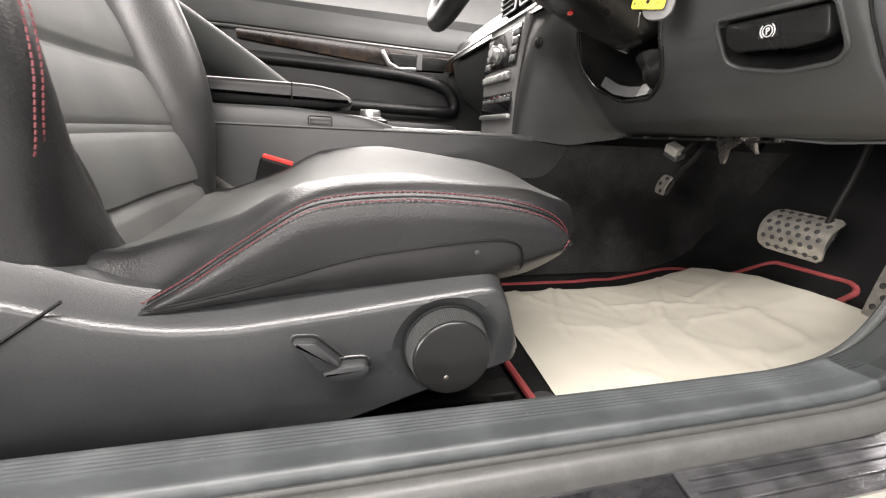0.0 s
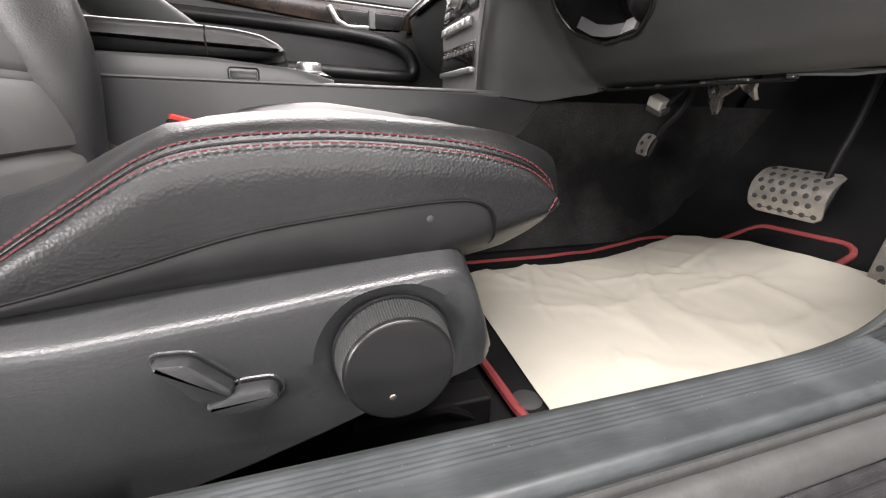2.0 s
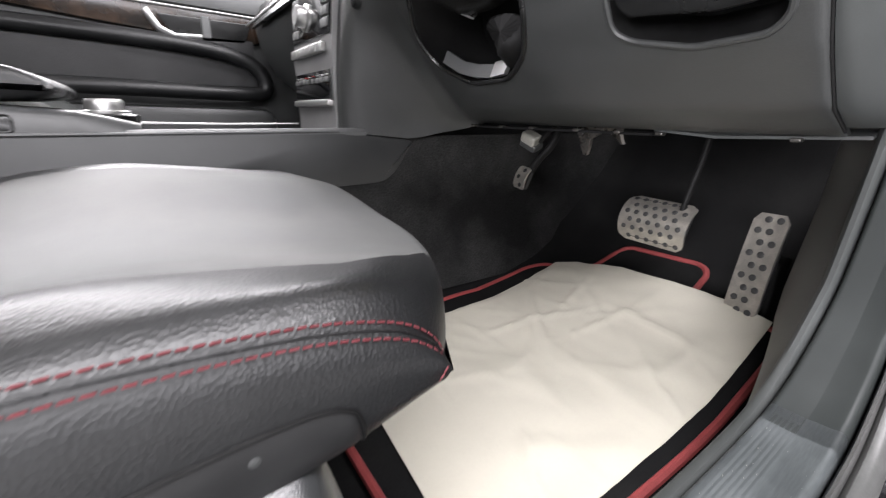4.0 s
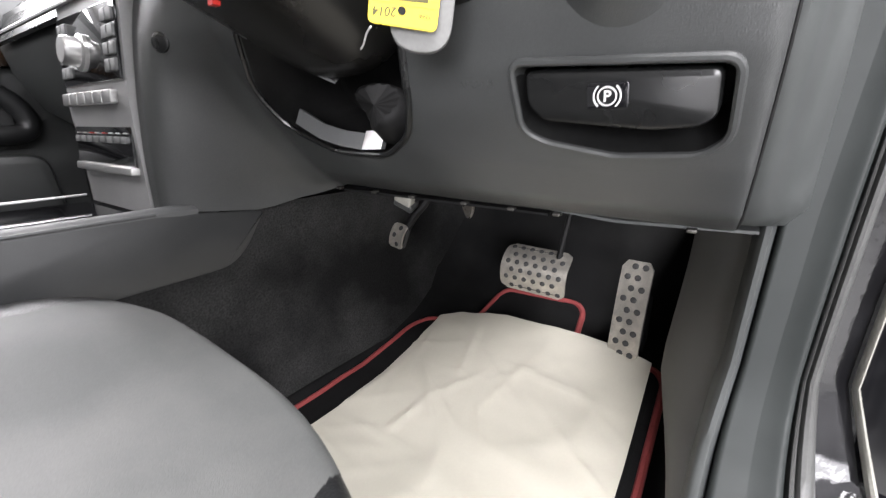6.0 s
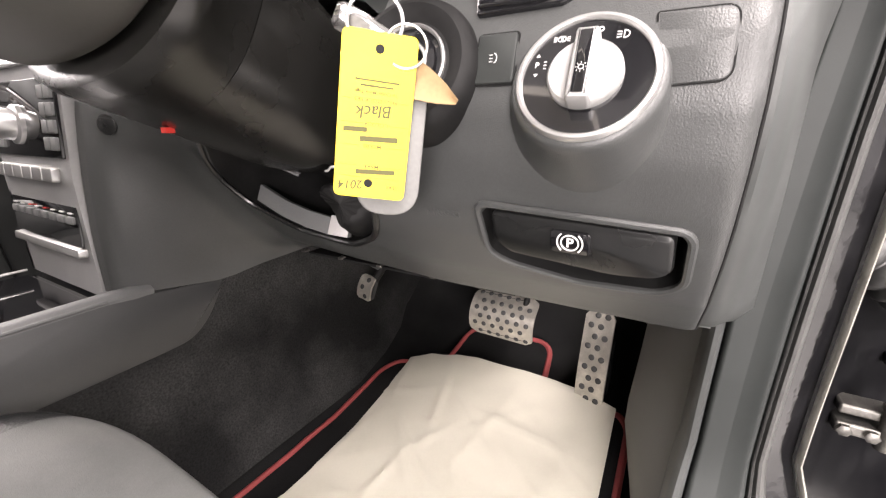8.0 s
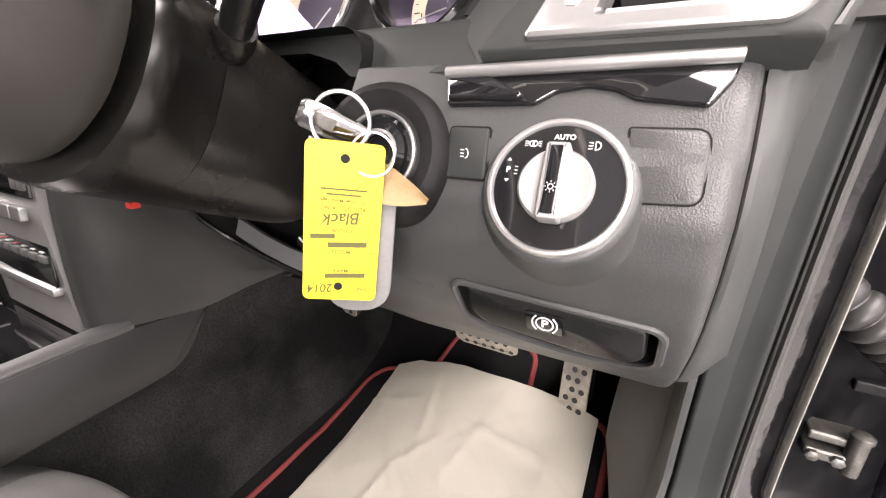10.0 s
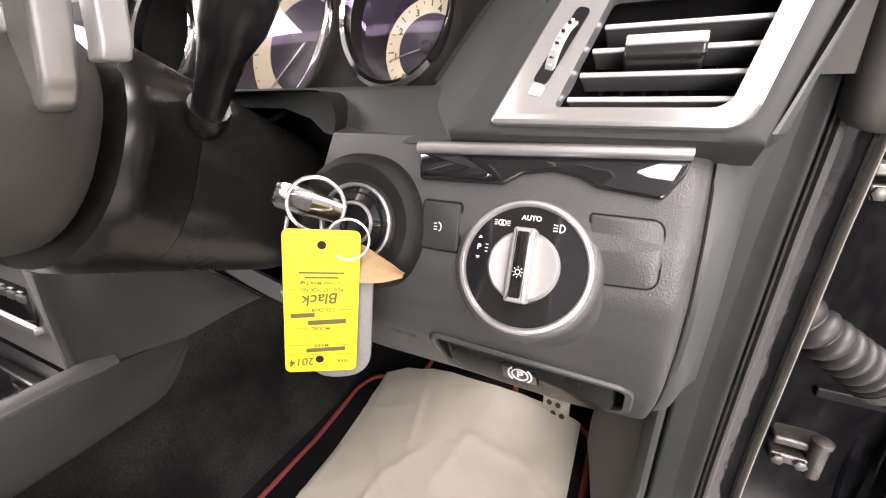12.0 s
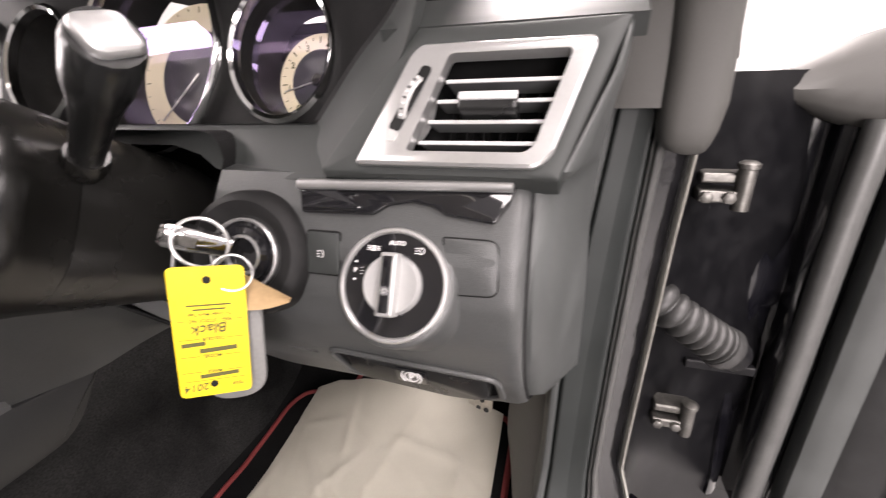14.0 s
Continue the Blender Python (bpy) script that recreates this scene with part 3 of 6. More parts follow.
    dish = Matrix.Translation((-0.0515, -0.7505, 0.156)) @ Matrix.Rotation(radians(90), 4, "Y")
    carve(cover, [lathe([(0, -0.011), (0.0435, -0.011), (0.046, -0.0085), (0.056, -0.0022), (0.064, 0.006), (0, 0.006)], dish, 64)])
    part("valance_joint", tube([(-0.0535, -1.062, 0.224), (-0.0525, -1.11, 0.19), (-0.0525, -1.16, 0.155)], 0.0016, 6), BLACK, seat)
    km = Matrix.Translation((-0.062, -0.7505, 0.156)) @ Matrix.Rotation(radians(90), 4, "Y")
    knob = part("recline_knob", lathe([(0, -0.002), (0.0415, -0.002), (0.0418, 0.002), (0.0385, 0.0255), (0.0372, 0.0272), (0.0358, 0.0278), (0.0, 0.0285)], km, 64), PLASTIC_SMOOTH, seat, "round black adjusting knob", bevel=0.001)
    ridge = [[km @ Vector(((r + (0.0006 if i % 2 else 0.0)) * math.cos(math.pi * i / 130), (r + (0.0006 if i % 2 else 0.0)) * math.sin(math.pi * i / 130), h)) for i in range(260)] for r, h in ((0.0412, 0.001), (0.0416, 0.003), (0.0390, 0.0225), (0.0384, 0.0245))]
    part("knurling", loft(ridge, caps=False), PLASTIC, knob, "finely knurled side of the knob", smooth=False)
    # raised metal bead sets a bright spot on the knob's face
    part("bright_spot", lathe([(0, 0.0300), (0.0018, 0.0296), (0.0036, 0.0285), (0.004, 0.027)], km @ Matrix.Translation((0.019, -0.006, -0.0010)), 7), SATIN_DARK, knob, "small bright metal spot", smooth=False)
    # seat switches, each in its own gap
    for o, dp in (([(-0.896, 0.183), (-0.876, 0.182), (-0.853, 0.159), (-0.857, 0.1505), (-0.873, 0.1515)], 0.012), ([(-0.872, 0.1495), (-0.852, 0.157), (-0.832, 0.157), (-0.827, 0.150), (-0.834, 0.1415), (-0.861, 0.1415)], 0.0135)):
        out = round_outline(o, 0.005)
        face = axes((-0.0545, 0, -0.003), (0, 1, 0), (0, 0, 1))
        sw = part("seat_switch", slab(out, face, dp, 0.0032), VALANCE, seat, "seat-shaped adjuster switch")
        part("switch_gap", slab(inset(out, -0.0016), face, 0.0018, 0.0005), BLACK, sw)
        part("switch_lip", tube([face @ Vector((p.x, p.y, 0.0010)) for p in inset(out, -0.0026)], 0.0012, 6, closed=True), VALANCE, sw)
    # rail under the seat
    part("rail", box((-0.13, -0.95, 0.035), (0.035, 0.62, 0.035)), BLACK, seat, "dark steel seat rail", bevel=0.004)
    part("rail_end", tube([(-0.118, -0.66, 0.03), (-0.11, -0.69, 0.052), (-0.10, -0.78, 0.064)], 0.006, 8), BLACK, seat)
    part("seat_frame", box((-0.34, -0.95, 0.12), (0.42, 0.5, 0.15)), BLACK, seat, bevel=0.01)
    # backrest
    tilt = lambda z: -1.095 - (z - 0.22) * 0.30
    rings = []
    for z in (0.17, 0.22, 0.28, 0.36, 0.45, 0.55, 0.66, 0.76, 0.82):
        y, w = tilt(z), lerp(z, [0.17, 0.4, 0.7, 0.82], [0.235, 0.262, 0.25, 0.20])
        f = lerp(z, [0.17, 0.25, 0.41, 0.6, 0.82], [0.0, 0.018, 0.085, 0.085, 0.03])
        c = -0.335
        prof = [(-w, -0.03), (-w - 0.003, f * 0.5), (-w + 0.012, f), (-w + 0.045, f + 0.008), (-w + 0.085, 0.035), (-w + 0.12, 0.006), (0, 0.0), (w - 0.12, 0.006), (w - 0.085, 0.035), (w - 0.045, f + 0.008), (w - 0.012, f), (w + 0.003, f * 0.5), (w, -0.03), (w - 0.03, -0.10), (0, -0.12), (-w + 0.03, -0.10)]
        rings.append([(c + px, y + py, z) for px, py in prof])
    part("backrest", loft(rings), LEATHER, seat, "black leather backrest with tall bolsters", subsurf=2)
    rows = []
    for z in np.linspace(0.2, 0.72, 105):
        y = tilt(z)
        g = min((z - 0.262) % 0.088, 0.088 - (z - 0.262) % 0.088)
        puff = 0.022 - 0.006 * math.exp(-((g - 0.003) / 0.0022) ** 2) - 0.004 * math.exp(-((g / 0.02) ** 2))
        x0, x1 = lerp(z, [0.2, 0.26, 0.36, 0.44, 0.52], [-0.44, -0.49, -0.475, -0.445, -0.43]), -0.188
        rows.append([(lerp(u, [-1, 1], [x0, x1]), y + puff - 0.016 * abs(u) ** 5 + 0.020 * abs(u) ** 3, z) for u in np.linspace(-1, 1, 13)])
    part("backrest_insert", thick(rows, (0, -0.02, 0)), LEATHER_GREY, seat, "grey leather backrest panel with cross pleats")
    for off in (0.0, 0.006):
        stitches([(-0.0985 - off, lerp(z, [0.28, 0.292, 0.316, 0.338, 0.363, 0.392, 0.419, 0.442, 0.8], [-1.104, -1.100, -1.090, -1.083, -1.079, -1.074, -1.073, -1.074, -1.176]) + off * 0.35, z) for z in np.linspace(0.285, 0.78, 40)], (0.004, 0.003, 0), seat, r=0.0006)
    # belt buckle
    bk = empty("belt_buckle", "black seat belt buckle with a red release button", "seat belt buckle")
    bm_m = Matrix.Translation((-0.572, -0.985, 0.245)) @ pose(0, 0, 0, -16, 0, 4)
    part("buckle_body", box((0, 0, 0), (0.030, 0.062, 0.105), bm_m), BLACK, bk, bevel=0.006)
    part("release_button", box((0, 0, 0.0545), (0.020, 0.056, 0.010), bm_m), BUCKLE_RED, bk, "red release button", bevel=0.002)
    part("buckle_stalk", box((0, -0.0, -0.10), (0.012, 0.035, 0.11), bm_m), BLACK, bk, bevel=0.003)
    part("anchor_plate", slab(round_outline([(-1.11, 0.262), (-1.09, 0.215), (-1.01, 0.215), (-1.01, 0.228), (-1.06, 0.240), (-1.10, 0.268)], 0.004), axes((-0.603, 0, 0), (0, 1, 0), (0, 0, 1)), 0.006, 0.001), METAL_DARK, bk, "grey steel belt anchor")
    part("anchor_bolt", lathe([(0.009, 0), (0.009, 0.005), (0.006, 0.007), (0, 0.007)], Matrix.Translation((-0.597, -1.045, 0.226)) @ Matrix.Rotation(radians(90), 4, "Y"), 12), METAL_DARK, bk)
    return seat


driver_seat()


# ---- mat, paper and pedals ----
def lay(x, y, up):
    return (x, y, floor_z(x, y) + up)


def floor_mat():
    mt = empty("floor_mat", "black carpet car mat with a red bound edge in the footwell", "car mat")
    o = round_outline([(-0.558, -0.605), (-0.085, -0.605), (-0.060, -0.52), (-0.058, -0.030), (-0.080, -0.006), (-0.200, -0.085), (-0.226, 0.118), (-0.410, 0.116), (-0.425, -0.02), (-0.520, -0.008), (-0.548, -0.05)], [0.06, 0.06, 0.05, 0.02, 0.02, 0.02, 0.03, 0.03, 0.02, 0.03, 0.03], 6)
    dense = []
    for a, b in zip(o, o[1:] + o[:1]):
        n = max(1, int((b - a).length / 0.02))
        dense += [a.lerp(b, i / n) for i in range(n)]
    bm = bmesh.new()
    top = [bm.verts.new(lay(p.x, p.y, 0.010)) for p in dense]
    low = [bm.verts.new(lay(p.x, p.y, 0.001)) for p in dense]
    for i in range(len(top)):
        j = (i + 1) % len(top)
        bm.faces.new((top[i], top[j], low[j], low[i]))
    fill = bmesh.ops.triangle_fill(bm, edges=[e for e in bm.edges if e.verts[0] in set(top) and e.verts[1] in set(top)], use_beauty=True)
    bmesh.ops.subdivide_edges(bm, edges=[e for e in bm.edges if e.calc_length() > 0.05], cuts=3, use_grid_fill=True)
    for v in bm.verts:
        if v.co.z > floor_z(v.co.x, v.co.y) - 1 and not any(v is q for q in low):
            v.co.z = floor_z(v.co.x, v.co.y) + 0.010
    part("carpet_pad", bm, CARPET, mt)
    part("binding", tube([lay(p.x, p.y, 0.009) for p in dense], 0.0058, 8, closed=True, flat=1.0), RED, mt, "red cloth binding round the mat")
    part("mat_stud", lathe([(0.016, 0), (0.017, 0.003), (0.012, 0.006), (0, 0.006)], Matrix.Translation(lay(-0.132, -0.588, 0.008)), 24), STUD, mt, "round rubber mat fixing")
    return mt


def paper_mat():
    rng = random.Random(4)
    folds = [(rng.uniform(-0.5, -0.1), rng.uniform(-0.5, -0.05), rng.uniform(0, 3.14), rng.uniform(0.02, 0.10), rng.uniform(0.0014, 0.0050)) for _ in range(40)]
    rows = []
    for v in np.linspace(0, 1, 90):
        row = []
        for u in np.linspace(0, 1, 66):
            left, right = Vector((-0.502, 0.016)).lerp(Vector((-0.49, -0.540)), v), Vector((-0.081, -0.006)).lerp(Vector((-0.078, -0.578)), v)
            p = left.lerp(right, u)
            z = 0.0135 + 0.014 * max(0, 0.22 - v) / 0.22 * min(1, max(0, (u - 0.15) / 0.2))
            if v < 0.2:
                p.y += (0.2 - v) / 0.2 * lerp(u, [0, 0.1, 0.25, 0.45, 0.7, 0.9, 1.0], [-0.02, 0.008, 0.018, 0.014, 0.012, 0.004, -0.008])
            for fx, fy, fa, fl, fh in folds:
                dx, dy = p.x - fx, p.y - fy
                s, c = dx * math.cos(fa) + dy * math.sin(fa), -dx * math.sin(fa) + dy * math.cos(fa)
                z += fh * math.exp(-((s / fl) ** 2)) * max(0, 1 - abs(c) / 0.011)
            for fx, fy, fa, fl, fh, fw in ((-0.24, -0.25, -0.12, 0.13, 0.0055, 0.035), (-0.25, -0.338, -0.1, 0.08, 0.0035, 0.03), (-0.17, -0.20, 0.5, 0.06, 0.004, 0.025), (-0.36, -0.20, -0.6, 0.07, 0.0035, 0.03), (-0.14, -0.40, 0.9, 0.09, 0.003, 0.03)):
                dx, dy = p.x - fx, p.y - fy
                s, c = dx * math.cos(fa) + dy * math.sin(fa), -dx * math.sin(fa) + dy * math.cos(fa)
                z += fh * math.exp(-((s / fl) ** 2)) * max(0, 1 - abs(c) / fw)
            z += 0.006 * noise.noise((p.x * 7, p.y * 7, 0)) + 0.0025 * noise.noise((p.x * 22, p.y * 22, 3))
            row.append((p.x, p.y, max(floor_z(p.x, p.y) + 0.0135, floor_z(p.x, p.y) + z)))
        rows.append(row)
    ob = part("paper_mat", thick(rows, (0, 0, -0.0006)), PAPER)
    return tagged(ob, "creased cream protective paper sheet lying on the mat", "paper mat")


def pedal(name, label, centre, right, up, w, h, curve, cols, rows, rad):
    """A steel pedal pad with rubber studs: right and up span its face."""
    pd = empty(name, label, "pedal")
    m = axes(centre, right, up)
    face = lambda x, y: -curve * (y / (h / 2)) ** 2
    o = round_outline([(-w / 2, -h / 2), (w / 2, -h / 2), (w / 2, h / 2), (-w / 2, h / 2)], min(w, h) * 0.16, 5)
    bm = bmesh.new()
    n = 14
    grid = []
    for j in range(n + 1):
        y = -h / 2 + h * j / n
        t = max(0, abs(y) - (h / 2 - min(w, h) * 0.16)) / (min(w, h) * 0.16)
        hw = w / 2 - min(w, h) * 0.16 * (1 - math.sqrt(max(0, 1 - t * t)))
        grid.append([m @ Vector((hw * u, y, face(0, y))) for u in np.linspace(-1, 1, 9)])
    part("pad", thick(grid, m.to_3x3() @ Vector((0, 0, -0.004))), STEEL, pd, "brushed steel pedal plate")
    for j in range(rows):
        for i in range(cols):
            y = -h / 2 + h * (j + 0.5) / rows
            x = -w / 2 + w * (i + 0.5 + (0.22 if j % 2 else -0.22)) / (cols + 0.0)
            if abs(x) > w / 2 - rad * 1.2:
                continue
            sl = math.atan2(-2 * curve * y / (h / 2) ** 2, 1)
            part("stud", lathe([(rad, -0.001), (rad, 0.0008), (rad * 0.8, 0.0014), (0, 0.0014)], m @ Matrix.Translation((x, y, face(x, y))) @ Matrix.Rotation(sl, 4, "X"), 12), STUD, pd)
    back = [m @ Vector((p.x * 0.94, p.y * 0.94, -0.006 - curve * (p.y / (h / 2)) ** 2)) for p in o]
    rear = [m @ Vector((p.x * 0.85, p.y * 0.85, -0.018)) for p in o]
    part("pad_back", loft([rear, back]), STUD, pd, "black rubber pedal backing")
    return pd


def pedals():
    b = pedal("brake_pedal", "brushed steel brake pedal with rubber studs", (-0.300, 0.005, 0.2115), (1, 0.0, -0.02), (0, 0.40, 1), 0.128, 0.088, 0.026, 7, 6, 0.0047)
    part("pedal_arm", tube(smooth_path([(-0.262, 0.03, 0.22), (-0.256, 0.035, 0.27), (-0.248, 0.045, 0.34), (-0.245, 0.06, 0.46)]), 0.0055, 8), BLACK, b, "dark steel pedal arm")
    a = pedal("accelerator_pedal", "tall brushed steel accelerator pedal with rubber studs", (-0.128, 0.006, 0.174), (1, -0.22, 0.05), (0.33, 0.18, 1), 0.050, 0.166, 0.003, 3, 9, 0.0052)
    part("pedal_hinge", box((-0.125, 0.06, 0.13), (0.045, 0.05, 0.10)), BLACK, a, bevel=0.006)
    p = pedal("parking_brake_pedal", "small brushed steel parking brake pedal", (-0.519, -0.122, 0.272), (1, -0.15, -0.1), (0, 0.35, 1), 0.034, 0.046, 0.006, 2, 3, 0.0045)
    part("pedal_arm", tube(smooth_path([(-0.512, -0.105, 0.275), (-0.49, -0.10, 0.31), (-0.47, -0.085, 0.345), (-0.465, -0.06, 0.42)]), 0.0075, 8), BLACK, p, "dark steel pedal arm")


floor_mat()
paper_mat()
pedals()


# ---- centre console ----
def console():
    co = empty("centre_console", "black centre console with a split armrest and gloss black tray", "centre console")
    o = round_outline([(-1.75, 0.06), (-1.0, 0.20), (-0.75, 0.268), (-0.53, 0.268), (-0.42, 0.269), (-0.385, 0.271), (-0.357, 0.293), (-0.335, 0.328), (-0.325, 0.341), (-0.335, 0.346), (-0.47, 0.361), (-1.75, 0.361)], [0.01, 0.1, 0.1, 0.05, 0.03, 0.02, 0.02, 0.01, 0.004, 0.003, 0.006, 0.01], 5)
    part("side_panel", slab(o, axes((-0.640, 0, 0), (0, 1, 0), (0, 0, 1)), 0.036, 0.004), CONSOLE, co, "dark grey console side panel")
    # upper body behind the crease
    rows = []
    for y in np.linspace(-1.7, -0.742, 30):
        e = lerp(y, [-1.7, -0.95, -0.80, -0.742], [0.397, 0.399, 0.388, 0.372])
        rows.append([(-0.612, y, 0.352), (-0.616, y, 0.366), (-0.622, y, e - 0.006), (-0.628, y, e), (-0.65, y, e + 0.002), (-0.75, y, e), (-0.85, y, e + 0.002), (-0.872, y, e), (-0.878, y, e - 0.006), (-0.888, y, 0.352)])
    part("upper_body", thick(rows, (0, 0, -0.006)), CONSOLE, co)
    part("crease", tube([(-0.6045, -1.7, 0.3625), (-0.6045, -0.47, 0.3625)], 0.0022, 6), PLASTIC_GREY, co)
    bt = axes((-0.6185, -0.890, 0.3745), (0, 1, 0), (-0.25, 0, 1))
    part("console_button", slab(round_outline([(-0.021, -0.008), (0.021, -0.008), (0.021, 0.008), (-0.021, 0.008)], 0.005), bt, 0.0012, 0.0006), PLASTIC_SMOOTH, co, "oblong armrest release button")
    part("button_rim", tube([bt @ Vector((p.x, p.y, 0.0004)) for p in round_outline([(-0.0235, -0.0105), (0.0235, -0.0105), (0.0235, 0.0105), (-0.0235, 0.0105)], 0.006)], 0.0011, 6, closed=True), BLACK, co)
    for x0, x1 in ((-0.640, -0.752), (-0.757, -0.868)):
        prof = [(-1.66, 0.40), (-1.66, 0.448), (-1.5, 0.452), (-0.95, 0.449), (-0.90, 0.447), (-0.86, 0.441), (-0.832, 0.428), (-0.822, 0.417), (-0.826, 0.409), (-0.86, 0.403), (-0.95, 0.401)]
        o = round_outline(prof, 0.008, 3)
        m = axes((x1, 0, 0), (0, 1, 0), (0, 0, 1))
        w = x0 - x1
        part("armrest_lid", loft([[m @ Vector((*p, h)) for p in inset(o, d)] for h, d in ((0, 0.012), (0.004, 0.003), (0.010, 0), (w - 0.010, 0), (w - 0.004, 0.003), (w, 0.012))]), LEATHER, co, "padded black leather armrest lid")
        part("armrest_joint", tube([(x0 + 0.0006, -0.944, 0.403), (x0 + 0.0006, -0.945, 0.43), (x0 - 0.004, -0.944, 0.447), (x0 - 0.03, -0.944, 0.4495), (x1 + 0.02, -0.944, 0.4495)], 0.0016, 6), BLACK, co)
    # tray in front of the armrest with bright edging
    part("tray", box((-0.75, -0.60, 0.332), (0.22, 0.32, 0.03)), GLOSS, co, "gloss black console tray", bevel=0.006)
    part("tray_lid", box((-0.745, -0.535, 0.350), (0.19, 0.13, 0.010)), GLOSS, co, "gloss black lid", bevel=0.004)
    part("edging", tube([(-0.80, -0.76, 0.372), (-0.802, -0.62, 0.3695), (-0.804, -0.48, 0.370)], 0.0018, 8), SATIN, co, "thin silver edging strip")
    part("shoulder", thick([[(-0.6045, y, 0.361), (-0.612, y, 0.366), (-0.622, y, 0.3675), (-0.632, y, 0.365), (-0.640, y, 0.356), (-0.642, y, 0.34)] for y in np.linspace(-0.76, -0.42, 12)], (0, 0, -0.006)), PLASTIC_GREY, co)
    kn = Matrix.Translation((-0.715, -0.782, 0.384))
    kb = part("control_knob", lathe([(0.030, 0), (0.030, 0.006), (0.024, 0.008), (0.0235, 0.020), (0.021, 0.023), (0, 0.0235)], kn, 36), SATIN, co, "silver rotary control knob")
    part("knob_surround", lathe([(0.04, -0.012), (0.04, 0.0), (0.036, 0.003), (0.028, 0.003)], kn, 36), PLASTIC_SMOOTH, kb)
    return co


console()


# ---- passenger side: seat, door ----
def passenger_seat():
    s = empty("passenger_seat", "black leather front passenger seat beyond the console", "car seat")
    c = -1.15
    tilt = lambda z: -1.075 - (z - 0.47) * 1.35
    rings = []
    for z in (0.20, 0.30, 0.42, 0.55, 0.66, 0.78, 0.86):
        y, w = tilt(z), lerp(z, [0.17, 0.4, 0.7, 0.86], [0.22, 0.25, 0.24, 0.17])
        f = lerp(z, [0.17, 0.25, 0.6, 0.86], [0.05, 0.10, 0.10, 0.03])
        prof = [(-w, -0.03), (-w, f * 0.5), (-w + 0.012, f), (-w + 0.045, f + 0.008), (-w + 0.085, 0.035), (-w + 0.12, 0.012), (0, 0.008), (w - 0.12, 0.012), (w - 0.105, 0.035), (w - 0.075, f), (w - 0.045, f + 0.004), (w - 0.016, f - 0.014), (w, f * 0.3), (w, -0.03), (w - 0.03, -0.10), (0, -0.12), (-w + 0.03, -0.10)]
        rings.append([(c + px, y + py, z) for px, py in prof])
    part("backrest", loft(rings), SOFT, s, "black leather backrest", subsurf=2)
    part("backrest_insert", thick([[(c + 0.15 * u, tilt(z) + 0.016 + 0.02 * abs(u) ** 3, z) for u in np.linspace(-1, 1, 9)] for z in np.linspace(0.25, 0.78, 20)], (0, -0.02, 0)), LEATHER_GREY, s, "grey leather backrest panel")
    rings = []
    for y, z0, z1 in ((-1.2, 0.16, 0.25), (-1.0, 0.14, 0.28), (-0.8, 0.14, 0.30), (-0.68, 0.16, 0.295), (-0.62, 0.2, 0.26)):
        rings.append([(c - 0.26, y, z0), (c - 0.27, y, (z0 + z1) / 2), (c - 0.235, y, z1 + 0.02), (c - 0.16, y, z1), (c, y, z1 - 0.01), (c + 0.16, y, z1), (c + 0.235, y, z1 + 0.02), (c + 0.27, y, (z0 + z1) / 2), (c + 0.26, y, z0)])
    part("cushion", loft(rings), LEATHER, s, "black leather seat cushion", subsurf=2)
    part("seat_frame", box((c, -0.95, 0.09), (0.4, 0.5, 0.14)), BLACK, s, bevel=0.01)


